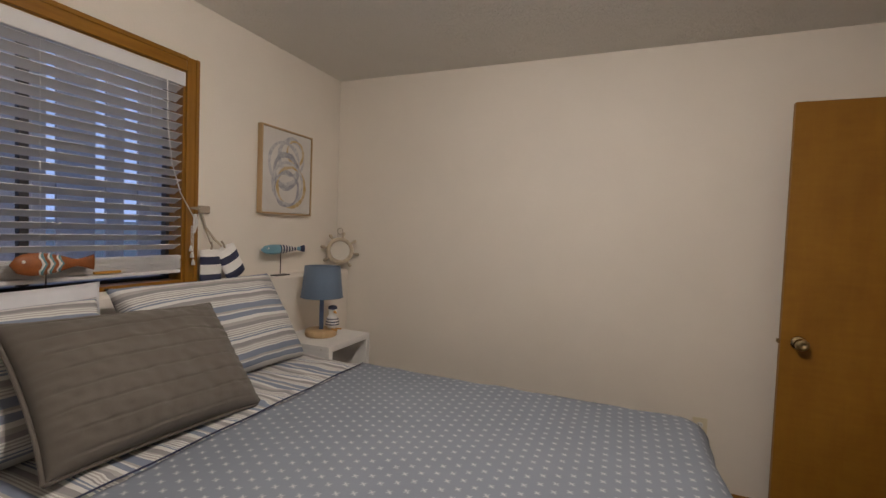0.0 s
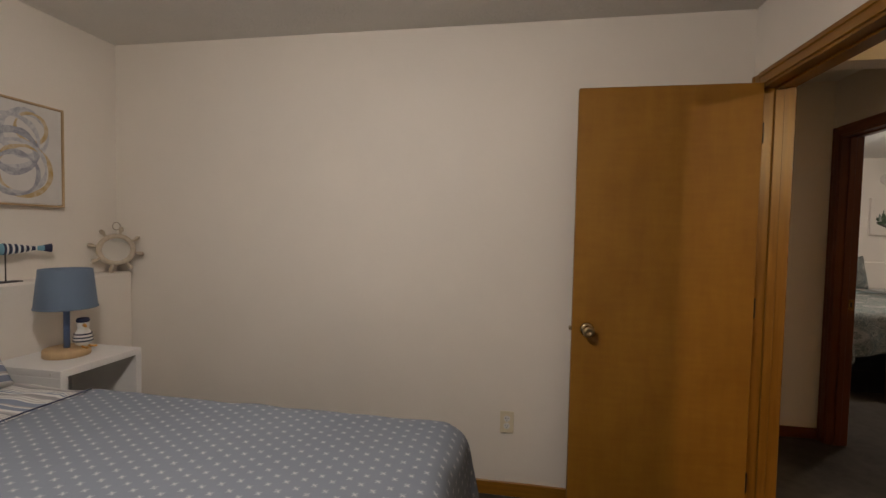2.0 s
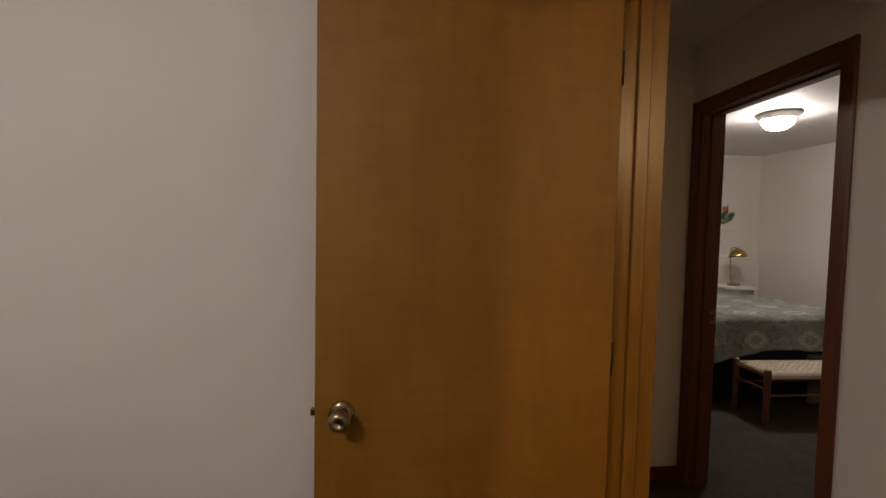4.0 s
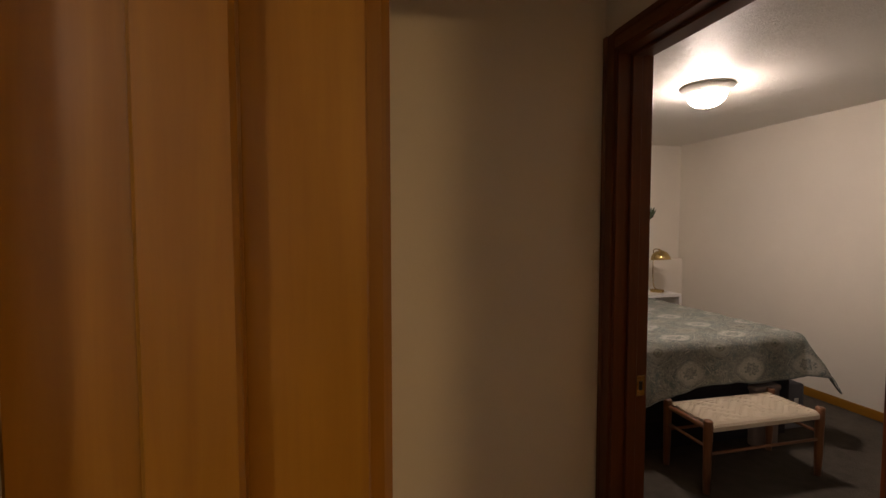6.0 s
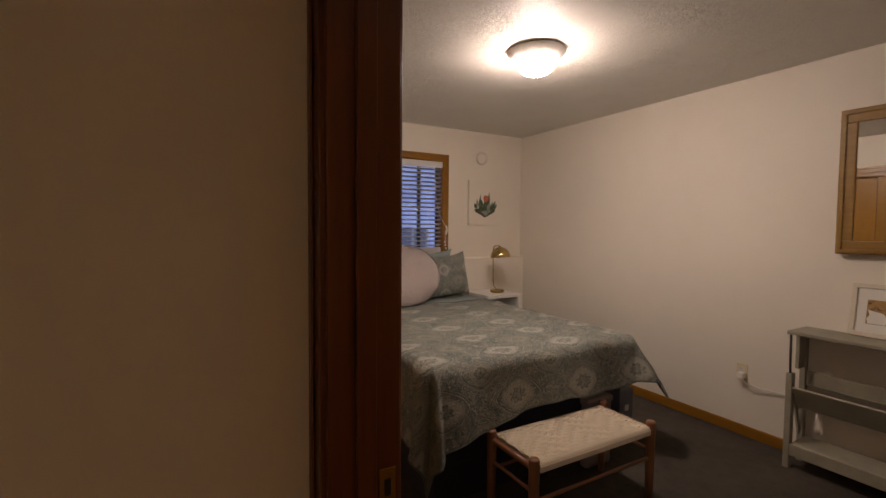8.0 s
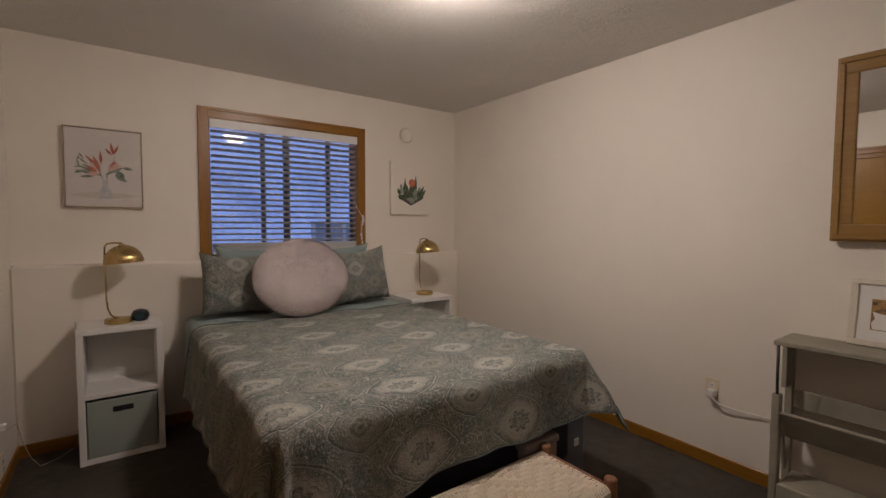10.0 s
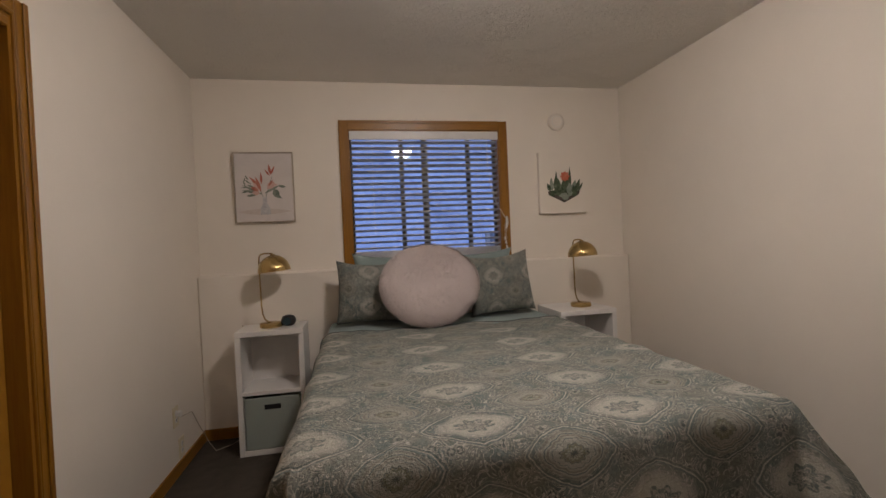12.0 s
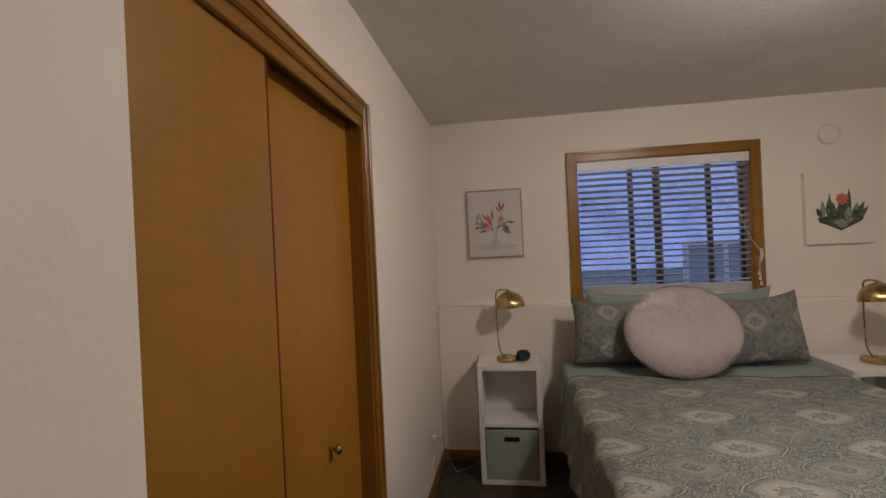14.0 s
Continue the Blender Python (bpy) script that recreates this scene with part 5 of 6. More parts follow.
# local x runs along y of the room, local -y faces the room's west side
ph = thing("picture_frame", (0, 0, 0), "white wooden frame with a brown print, leaning on the wall", "picture frame")
PW, PH = 0.24, 0.292
for x0, x1, z0, z1 in ((-PW / 2, PW / 2, 0, 0.026), (-PW / 2, PW / 2, PH - 0.026, PH), (-PW / 2, -PW / 2 + 0.026, 0.026, PH - 0.026), (PW / 2 - 0.026, PW / 2, 0.026, PH - 0.026)):
    part("frame_bar", box(bmesh.new(), x0, x1, -0.012, 0.012, z0, z1, 0.003), plain("cream_frame_paint", (0.66, 0.60, 0.50), 0.5) if "cream_frame_paint" not in bpy.data.materials else bpy.data.materials["cream_frame_paint"], ph)
part("mat_board", box(bmesh.new(), -PW / 2 + 0.026, PW / 2 - 0.026, -0.002, 0.004, 0.026, PH - 0.026), WHITE_PAINT, ph)


def print_brown():
    n = Net("brown_print")
    v = n.coords(scale=(1, 1, 1))
    a = n.noise(v, 16.0, 3, 0.6, 1.2)
    return n.done(n.ramp(a, [(0.36, (0.03, 0.025, 0.02)), (0.46, (0.30, 0.16, 0.04)), (0.58, (0.36, 0.22, 0.07)), (0.66, (0.12, 0.07, 0.03))]), 0.5)


part("print", box(bmesh.new(), -0.05, 0.05, -0.004, -0.001, 0.072, 0.205), print_brown(), ph, "brown and ochre print")
bm = bmesh.new()
plate(bm, [(-0.042, 0.075), (0.03, 0.074), (0.044, 0.10), (0.02, 0.135), (-0.012, 0.142), (-0.045, 0.15), (-0.036, 0.12), (-0.048, 0.10)], 0.001, Matrix.Translation((0, -0.0056, 0)))
part("pale_shape", bm, WHITE_PAINT, ph, "pale shape in the print")
ph.matrix_world = pose(6.045, 4.43, 0.8215, 0, 0, -90) @ pose(0, 0, 0, -10, 0, 0)

# ---- wall mirror ----
MY0, MY1, MZ0, MZ1 = 3.56, 4.63, 1.27, 2.08
mir = thing("wall_mirror", (X2E, (MY0 + MY1) / 2, MZ0), "wide wall mirror in a moulded light oak frame", "mirror")
F = 0.076
for y0, y1, z0, z1 in ((MY0, MY1, MZ0, MZ0 + F), (MY0, MY1, MZ1 - F, MZ1), (MY0, MY0 + F, MZ0 + F, MZ1 - F), (MY1 - F, MY1, MZ0 + F, MZ1 - F)):
    b = part("frame_bar", box(bmesh.new(), X2E - 0.026, X2E - 0.002, y0, y1, z0, z1, 0.006, 2), FRAME_WOOD, mir)
    if y1 - y0 > 0.5:
        zz = (z1 - 0.030, z1 - 0.008) if z0 > 1.5 else (z0 + 0.008, z0 + 0.030)
        part("bead", box(bmesh.new(), X2E - 0.034, X2E - 0.026, y0 + 0.008, y1 - 0.008, *zz, 0.003), FRAME_WOOD, b)
    else:
        yy = (y0 + 0.008, y0 + 0.03) if y0 < 4 else (y1 - 0.03, y1 - 0.008)
        part("bead", box(bmesh.new(), X2E - 0.034, X2E - 0.026, *yy, z0 - F + 0.03, z1 + F - 0.03, 0.003), FRAME_WOOD, b)
part("mirror_glass", box(bmesh.new(), X2E - 0.016, X2E - 0.011, MY0 + F - 0.004, MY1 - F + 0.004, MZ0 + F - 0.004, MZ1 - F + 0.004), MIRROR, mir, "clear silvered glass")
mir.matrix_world = pose(X2E - 0.013, (MY0 + MY1) / 2, MZ0, 0, 0, 1.2)


# ---- outlets ----
def outlet(name, m, label):
    """Duplex outlet plate; local -y faces the room."""
    o = thing(name, (0, 0, 0), label, "outlet")
    part("plate", box(bmesh.new(), -0.035, 0.035, -0.006, 0.0, -0.057, 0.057, 0.003, 2), IVORY_PLASTIC, o)
    for z in (-0.019, 0.019):
        r = part("receptacle", lathe(bmesh.new(), [(0.0165, 0.0), (0.016, 0.0035)], 20, Matrix.Translation((0, -0.005, z)) @ Matrix.Rotation(radians(90), 4, "X")), WHITE_PLASTIC, o)
        for x in (-0.006, 0.006):
            part("slot", box(bmesh.new(), x - 0.0012, x + 0.0012, -0.0095, -0.0084, z - 0.001, z + 0.007), BLACK_PLASTIC, r)
        part("slot", box(bmesh.new(), -0.002, 0.002, -0.0095, -0.0084, z - 0.0095, z - 0.0055), BLACK_PLASTIC, r)
    o.matrix_world = m
    return o


outlet("outlet", pose(0.933, Y1N, 0.388), "ivory duplex wall outlet above the baseboard")
outlet("outlet", pose(X2E, 5.115, 0.435, 0, 0, -90), "ivory duplex wall outlet with a white plug in it")
outlet("outlet", pose(X2W, 6.97, 0.335, 0, 0, 90), "ivory duplex wall outlet with a cord plugged in")
outlet("outlet", pose(X2W, 7.03, 0.14, 0, 0, 90), "small ivory cable outlet near the baseboard")
pl = thing("power_plug", (X2E - 0.02, 5.11, 0.42), "white plug with a cord running to the rack", "plug")
part("plug_body", box(bmesh.new(), X2E - 0.055, X2E - 0.0095, 5.085, 5.125, 0.40, 0.437, 0.006, 2), WHITE_PLASTIC, pl)
part("cord", tube(bmesh.new(), [(X2E - 0.05, 5.10, 0.405), (X2E - 0.05, 5.06, 0.375), (X2E - 0.03, 4.98, 0.36), (X2E - 0.02, 4.88, 0.365), (X2E - 0.02, 4.76, 0.36)], 0.004, 6), CORD_WHITE, pl, "white power cord", True)
lc = thing("lamp_cord", (X2W + 0.06, 6.99, 0.3), "thin white lamp cord from the outlet down to the carpet", "cord")
part("plug_body", box(bmesh.new(), X2W + 0.0095, X2W + 0.035, 6.955, 6.985, 0.335, 0.365, 0.004), WHITE_PLASTIC, lc)
part("cord", tube(bmesh.new(), [(X2W + 0.034, 6.97, 0.333), (X2W + 0.06, 7.05, 0.33), (X2W + 0.06, 7.16, 0.20), (X2W + 0.08, 7.25, 0.06), (X2W + 0.12, 7.24, 0.006), (X2W + 0.2, 7.30, 0.006), (X2W + 0.27, 7.36, 0.03), (X2W + 0.285, 7.375, 0.2), (X2W + 0.28, 7.375, 0.76)], 0.002, 6), ROPE, lc, "", True)

# ---- closet ----
clf = thing("closet_frame", (X2W, (CLO[0] + CLO[1]) / 2, 0), "honey-stained moulded closet door frame", "door frame", "", "structure")
part("jamb", box(bmesh.new(), X2W - T, X2W + 0.002, CLO[0], CLO[0] + 0.018, 0, CHEAD - 0.018), TRIM, clf)
part("jamb", box(bmesh.new(), X2W - T, X2W + 0.002, CLO[1] - 0.018, CLO[1], 0, CHEAD - 0.018), TRIM, clf)
part("head_jamb", box(bmesh.new(), X2W - T, X2W + 0.002, CLO[0], CLO[1], CHEAD - 0.018, CHEAD), TRIM_Y, clf)
part("track_fascia", box(bmesh.new(), X2W - 0.010, X2W + 0.006, CLO[0] + 0.018, CLO[1] - 0.018, CHEAD - 0.045, CHEAD - 0.018, 0.003), TRIM_Y, clf)
for y0, y1, z0, z1, mt_ in ((CLO[0] - 0.055, CLO[0] + 0.004, 0, CHEAD + 0.058, TRIM), (CLO[1] - 0.004, CLO[1] + 0.058, 0, CHEAD + 0.058, TRIM), (CLO[0] + 0.004, CLO[1] - 0.004, CHEAD - 0.004, CHEAD + 0.058, TRIM_Y)):
    c = part("casing", box(bmesh.new(), X2W, X2W + 0.011, y0, y1, z0, z1, 0.002), mt_, clf)
    up = z0 == 0
    part("bead", box(bmesh.new(), X2W + 0.011, X2W + 0.018, *((y0, y0 + 0.022) if y0 < 5 else (y1 - 0.022, y1)), z0, z1, 0.003) if up else box(bmesh.new(), X2W + 0.011, X2W + 0.018, y0, y1, z1 - 0.022, z1, 0.003), mt_, c)
    part("bead", box(bmesh.new(), X2W + 0.011, X2W + 0.015, *((y1 - 0.014, y1 - 0.004) if y0 < 5 else (y0 + 0.004, y0 + 0.014)), z0, z1, 0.002) if up else box(bmesh.new(), X2W + 0.011, X2W + 0.015, y0, y1, z0 + 0.004, z0 + 0.014, 0.002), mt_, c)
for nm, y0, y1, xa, ky in (("front", CLO[0] + 0.02, 5.235, X2W - 0.012, 4.82), ("rear", 5.20, CLO[1] - 0.02, X2W - 0.056, 5.60)):
    leaf = CLOSET_WOOD if nm == "front" else CLOSET_WOOD_WARM
    cd = thing("closet_door", (xa, (y0 + y1) / 2, 0.01), "amber birch sliding closet door with a small brass knob", "closet door", "closet doors", "structure")
    part("panel", box(bmesh.new(), xa - 0.026, xa, y0, y1, 0.012, CHEAD - 0.022, 0.002), leaf, cd)
    if nm == "front":
        # dark strip stands for the shadow in the gap between the doors
        part("joint_shadow_strip", box(bmesh.new(), xa - 0.026, xa + 0.0012, y1, y1 + 0.006, 0.012, CHEAD - 0.022, 0.001), DIM_TRIM, cd, "dark strip drawing the shadow line at the door joint")
    part("knob", lathe(bmesh.new(), [(0.009, 0.0), (0.006, 0.006), (0.006, 0.016), (0.014, 0.022), (0.016, 0.030), (0.010, 0.036), (0.002, 0.037)], 20, Matrix.Translation((xa, ky, 0.90)) @ Matrix.Rotation(radians(90), 4, "Y")), KNOB_BRASS, cd, "small brass knob", True)


# ---- pictures ----
def art_frame(name, label, w, h, d, bar, frame_mat, canvas_mat, m):
    """A framed canvas; local x across, z up from its foot, -y to the room."""
    a = thing(name, (0, 0, 0), label, "picture")
    for x0, x1, z0, z1 in ((-w / 2, w / 2, 0, bar), (-w / 2, w / 2, h - bar, h), (-w / 2, -w / 2 + bar, bar, h - bar), (w / 2 - bar, w / 2, bar, h - bar)):
        part("frame_bar", box(bmesh.new(), x0, x1, -d, -0.002, z0, z1, 0.0015), frame_mat, a)
    part("canvas", box(bmesh.new(), -w / 2 + bar + 0.003, w / 2 - bar - 0.003, -d + 0.006, -0.004, bar + 0.003, h - bar - 0.003), canvas_mat, a)
    return a


def canvas(name, c0, c1, floor_tone=None):
    n = Net(name)
    v = n.coords()
    a = n.noise(v, 5.0, 5, 0.65, 0.6)
    c = n.ramp(a, [(0.3, c0), (0.7, c1)])
    n.bump(n.noise(v, 600.0, 1), 0.2, 0.0006)
    return n.done(c, 0.75, 0.0, 0.2)


def brush_ring(cx, cz, r, wd, seed, y, squash=1.0):
    bm = bmesh.new()
    n = 64
    ring = []
    for i in range(n):
        a = 2 * math.pi * i / n
        q = wd * (0.65 + 0.5 * noise.noise((math.cos(a) * 1.6 + seed, math.sin(a) * 1.6, seed)))
        rr = r * (1 + 0.05 * noise.noise((math.cos(a) + seed, math.sin(a), 3.0)))
        ring.append((bm.verts.new((cx + (rr - q) * math.cos(a), y, cz + squash * (rr - q) * math.sin(a))), bm.verts.new((cx + (rr + q) * math.cos(a), y, cz + squash * (rr + q) * math.sin(a)))))
    for i in range(n):
        a, b = ring[i], ring[(i + 1) % n]
        bm.faces.new((a[0], a[1], b[1], b[0]))
    return bm


def wash(name, c0, c1):
    n = Net(name)
    v = n.coords()
    a = n.noise(v, 26.0, 5, 0.7, 1.0)
    return n.done(n.ramp(a, [(0.35, c0), (0.65, c1)]), 0.8, 0.0, 0.2)


GREY_WASH = wash("grey_violet_wash", (0.24, 0.235, 0.28), (0.50, 0.49, 0.50))
OCHRE_WASH = wash("ochre_wash", (0.46, 0.31, 0.11), (0.60, 0.50, 0.36))
PALE_WASH = wash("pale_grey_wash", (0.38, 0.38, 0.41), (0.60, 0.585, 0.57))
WARM_CANVAS = canvas("warm_white_canvas", (0.60, 0.57, 0.53), (0.68, 0.65, 0.61))
PINK_CANVAS = canvas("pinkish_white_canvas", (0.60, 0.55, 0.52), (0.68, 0.63, 0.60))

# three overlapping rings, on the window wall of room one
ra = art_frame("wall_art", "abstract canvas of grey and ochre rings in pale wood frame", 0.43, 0.50, 0.036, 0.009, PALE_WOOD, WARM_CANVAS, None)
for i, (cx, cz, r, wd, mt_) in enumerate(((0.03, 0.345, 0.105, 0.020, PALE_WASH), (0.06, 0.375, 0.07, 0.012, OCHRE_WASH), (-0.03, 0.30, 0.125, 0.016, PALE_WASH), (-0.015, 0.255, 0.098, 0.020, GREY_WASH), (0.03, 0.17, 0.118, 0.017, OCHRE_WASH), (0.0, 0.185, 0.125, 0.014, PALE_WASH), (-0.01, 0.15, 0.10, 0.014, GREY_WASH))):
    part("brushed_ring", brush_ring(cx, cz, r, wd, i * 1.7, -0.0306 - i * 0.0003), mt_, ra)
ra.matrix_world = pose(X1W, 2.665, 1.447, 0, 0, 90)

fa = art_frame("wall_art", "watercolour of red flowers in a glass vase, thin pale frame", 0.39, 0.482, 0.03, 0.006, plain("champagne_frame", (0.50, 0.43, 0.34), 0.4, 0.4), PINK_CANVAS, None)


def leaf_shape(x, z, ln, wd, ang, y):
    bm = bmesh.new()
    m = Matrix.Translation((x, y, z)) @ Matrix.Rotation(-radians(ang), 4, "Y")
    left = [(-wd / 2 * math.sin(math.pi * t) * (1 - 0.3 * t), ln * t) for t in [k / 8 for k in range(9)]]
    right = [(wd / 2 * math.sin(math.pi * t) * (1 - 0.3 * t), ln * t) for t in [k / 8 for k in range(7, 0, -1)]]
    bm.faces.new([bm.verts.new(m @ Vector((a, 0, b))) for a, b in left + right])
    return bm


RED_WASH = wash("coral_red_wash", (0.36, 0.075, 0.05), (0.56, 0.28, 0.21))
PINK_WASH = wash("pink_wash", (0.56, 0.33, 0.28), (0.64, 0.46, 0.41))
LEAF_WASH = wash("sage_leaf_wash", (0.10, 0.13, 0.10), (0.30, 0.32, 0.27))
SHADE_WASH = wash("beige_shadow_wash", (0.54, 0.47, 0.43), (0.60, 0.53, 0.49))
k = 0
for mt_, nm, rows in (
        (SHADE_WASH, "table_wash", ((-0.18, 0.075, 0.36, 0.05, -90),)),
        (LEAF_WASH, "leaf", ((-0.01, 0.19, 0.15, 0.02, 62), (-0.01, 0.195, 0.14, 0.018, 78), (0.0, 0.20, 0.12, 0.02, -62), (0.06, 0.23, 0.07, 0.05, -150), (0.0, 0.15, 0.16, 0.007, 20), (0.0, 0.15, 0.20, 0.006, -18), (-0.08, 0.26, 0.06, 0.012, 50), (-0.10, 0.29, 0.045, 0.01, 30), (-0.10, 0.245, 0.05, 0.01, 95), (0.01, 0.12, 0.09, 0.006, 0), (-0.06, 0.24, 0.055, 0.016, 70), (-0.12, 0.25, 0.04, 0.012, 20), (-0.09, 0.225, 0.06, 0.018, 110), (-0.13, 0.28, 0.035, 0.010, -20), (0.09, 0.25, 0.055, 0.022, -100), (0.05, 0.20, 0.075, 0.03, -120), (-0.05, 0.19, 0.07, 0.02, 95))),
        (PINK_WASH, "petal", ((-0.02, 0.22, 0.08, 0.05, 40), (0.02, 0.23, 0.07, 0.05, -45), (-0.03, 0.20, 0.05, 0.04, 80), (0.03, 0.25, 0.06, 0.03, -80))),
        (RED_WASH, "petal", ((-0.02, 0.21, 0.11, 0.026, 18), (-0.03, 0.25, 0.09, 0.02, 45), (-0.015, 0.26, 0.085, 0.018, 2), (0.045, 0.325, 0.075, 0.02, 8), (0.045, 0.325, 0.07, 0.016, -25), (0.04, 0.32, 0.055, 0.014, 38), (-0.035, 0.215, 0.06, 0.03, 60), (0.03, 0.25, 0.05, 0.016, -35)))):
    for x, z, ln, wd, ang in rows:
        k += 1
        part(nm, leaf_shape(x, z, ln, wd, ang, -0.0246 - k * 0.00012), mt_, fa)
bm = bmesh.new()
bm.faces.new([bm.verts.new((x, -0.0285, z)) for x, z in ((-0.03, 0.055), (0.035, 0.055), (0.035, 0.095), (0.016, 0.13), (0.014, 0.175), (-0.012, 0.175), (-0.012, 0.13), (-0.03, 0.095))])
part("vase_wash", bm, PALE_WASH, fa, "pale grey painted vase")
fa.matrix_world = pose(3.384, Y2N, 1.434)

# cactus print on a deep white canvas
YC = Y2N - 0.034
cp = thing("canvas_print", (5.579, Y2N, 1.43), "unframed white canvas print of potted cacti with coral bloom", "picture")
part("canvas", box(bmesh.new(), 5.384, 5.775, YC, Y2N - 0.002, 1.43, 1.90, 0.003, 2), plain("white_print_canvas", (0.79, 0.73, 0.645), 0.6, var=0.02, grain=500), cp)
CACT_G = wash("cactus_green", (0.035, 0.06, 0.035), (0.13, 0.16, 0.10))
CACT_P = wash("cactus_pale_green", (0.16, 0.20, 0.16), (0.32, 0.35, 0.29))
CACT_D = wash("pebble_dark", (0.05, 0.045, 0.04), (0.16, 0.13, 0.11))
CORAL = wash("coral_bloom", (0.50, 0.11, 0.06), (0.60, 0.22, 0.14))
bm = bmesh.new()
bm.faces.new([bm.verts.new((x, YC - 0.0006, z)) for x, z in ((5.452, 1.60), (5.46, 1.572), (5.52, 1.545), (5.587, 1.512), (5.65, 1.543), (5.712, 1.575), (5.72, 1.60), (5.66, 1.608), (5.58, 1.60), (5.50, 1.608))])
part("tray", bm, CACT_D, cp, "dark painted tray of pebbles")
k = 0
for x, z, ln, wd, ang, mt_ in ((5.49, 1.60, 0.11, 0.03, 4, CACT_P), (5.515, 1.59, 0.135, 0.028, -2, CACT_G), (5.545, 1.58, 0.11, 0.05, 3, CACT_P), (5.575, 1.57, 0.13, 0.034, -4, CACT_G), (5.605, 1.58, 0.15, 0.03, 3, CACT_P), (5.635, 1.585, 0.205, 0.024, -1, CACT_G), (5.665, 1.59, 0.10, 0.04, -10, CACT_P), (5.68, 1.59, 0.115, 0.03, -22, CACT_G), (5.70, 1.59, 0.09, 0.02, -30, CACT_G), (5.475, 1.60, 0.07, 0.03, 22, CACT_G), (5.56, 1.555, 0.07, 0.06, 10, CACT_P), (5.62, 1.555, 0.06, 0.06, -10, CACT_P), (5.50, 1.56, 0.05, 0.05, 20, CACT_G), (5.66, 1.56, 0.05, 0.05, -20, CACT_G), (5.525, 1.68, 0.08, 0.012, 0, CACT_G), (5.53, 1.56, 0.10, 0.06, -6, CACT_G), (5.59, 1.54, 0.11, 0.07, 4, CACT_G), (5.64, 1.56, 0.11, 0.055, 6, CACT_P), (5.55, 1.60, 0.12, 0.04, 12, CACT_G), (5.60, 1.62, 0.12, 0.045, -8, CACT_G), (5.575, 1.535, 0.06, 0.07, -30, CACT_P), (5.68, 1.575, 0.07, 0.05, 12, CACT_G)):
    k += 1
    part("cactus", leaf_shape(x, z, ln, wd * 1.25, ang, YC - 0.0010 - k * 0.00012), mt_, cp)
for q in range(8):
    part("bloom", leaf_shape(5.596, 1.715, 0.042, 0.036, q * 45, YC - 0.0042 - q * 0.00008), CORAL, cp)

# round white detector
sd = thing("smoke_alarm", (5.552, Y2N, 2.13), "round white smoke alarm high on the wall", "smoke alarm")
mm = Matrix.Translation((5.552, Y2N - 0.001, 2.14)) @ Matrix.Rotation(radians(90), 4, "X")
part("body", lathe(bmesh.new(), [(0.064, 0.0), (0.066, 0.006), (0.064, 0.022), (0.054, 0.030), (0.03, 0.033), (0.002, 0.033)], 36, mm), WALL, sd, "", True)
part("grille_ring", lathe(bmesh.new(), [(0.044, 0.0305), (0.044, 0.0335), (0.040, 0.0335), (0.040, 0.0325)], 30, mm, False), WHITE_PLASTIC, sd, "", True)


# ---- room one: ledge ornaments ----
def fish(label, x, y, z, length, height, thick, body, band, bands, zig, stand_y, heading=1):
    """A carved fish along y with its nose to -y, on a thin rod and foot."""
    f = thing("fish_ornament", (x, stand_y, LEDGE), label, "ornament")
    n, k = 30, 18
    prof = []
    for i in range(n + 1):
        t = i / n
        if t < 0.78:
            r = math.sin(math.pi * min(1, (t / 0.78) ** 0.62) * 0.93 + 0.02) ** 0.8
        else:
            r = 0.34 + 0.75 * ((t - 0.78) / 0.22) ** 1.4 * 0.55
        prof.append((t, max(0.04, r) if t > 0 else 0.04))

    def hull(t0, t1, grow, wob=0.0):
        bm = bmesh.new()
        m = 14
        rings = []
        for i in range(m + 1):
            t = t0 + (t1 - t0) * i / m
            j = min(n - 1, int(t * n))
            f_ = t * n - j
            r = prof[j][1] * (1 - f_) + prof[j + 1][1] * f_
            ring = []
            for q in range(k):
                a = 2 * math.pi * q / k
                tt = t + wob * (abs(((q * 4 / k) % 1) - 0.5) - 0.25)
                w = thick / 2 * r * (1.0 if t < 0.8 else 0.55)
                ring.append(bm.verts.new((x + (w + grow) * math.cos(a), y + tt * length, z + (height / 2 * r + grow) * math.sin(a))))
            rings.append(ring)
        for a, b in zip(rings, rings[1:]):
            for q in range(k):
                bm.faces.new((a[q], a[(q + 1) % k], b[(q + 1) % k], b[q]))
        bm.faces.new(rings[0][::-1])
        bm.faces.new(rings[-1])
        return bm

    b = part("body", hull(0, 1, 0), body, f, "", True)
    for t0, t1, mt_ in bands:
        part("painted_band", hull(t0, t1, 0.0012, zig), mt_, b, "", True)
    for sx in (-1, 1):
        part("eye", lathe(bmesh.new(), [(0.006, 0.0), (0.005, 0.002), (0.001, 0.003)], 12, Matrix.Translation((x + sx * thick * 0.36, y + length * 0.13, z + height * 0.12)) @ Matrix.Rotation(radians(90 * sx), 4, "Y")), WHITE_PAINT, b)
    part("rod", tube(bmesh.new(), [(x, stand_y, LEDGE + 0.005), (x, stand_y, z - height * 0.25)], 0.0028, 8), DARK_METAL, f, "thin steel rod")
    part("foot", box(bmesh.new(), x - 0.025, x + 0.025, stand_y - 0.055, stand_y + 0.055, LEDGE, LEDGE + 0.006, 0.002), DARK_METAL, f, "flat steel foot")
    return f


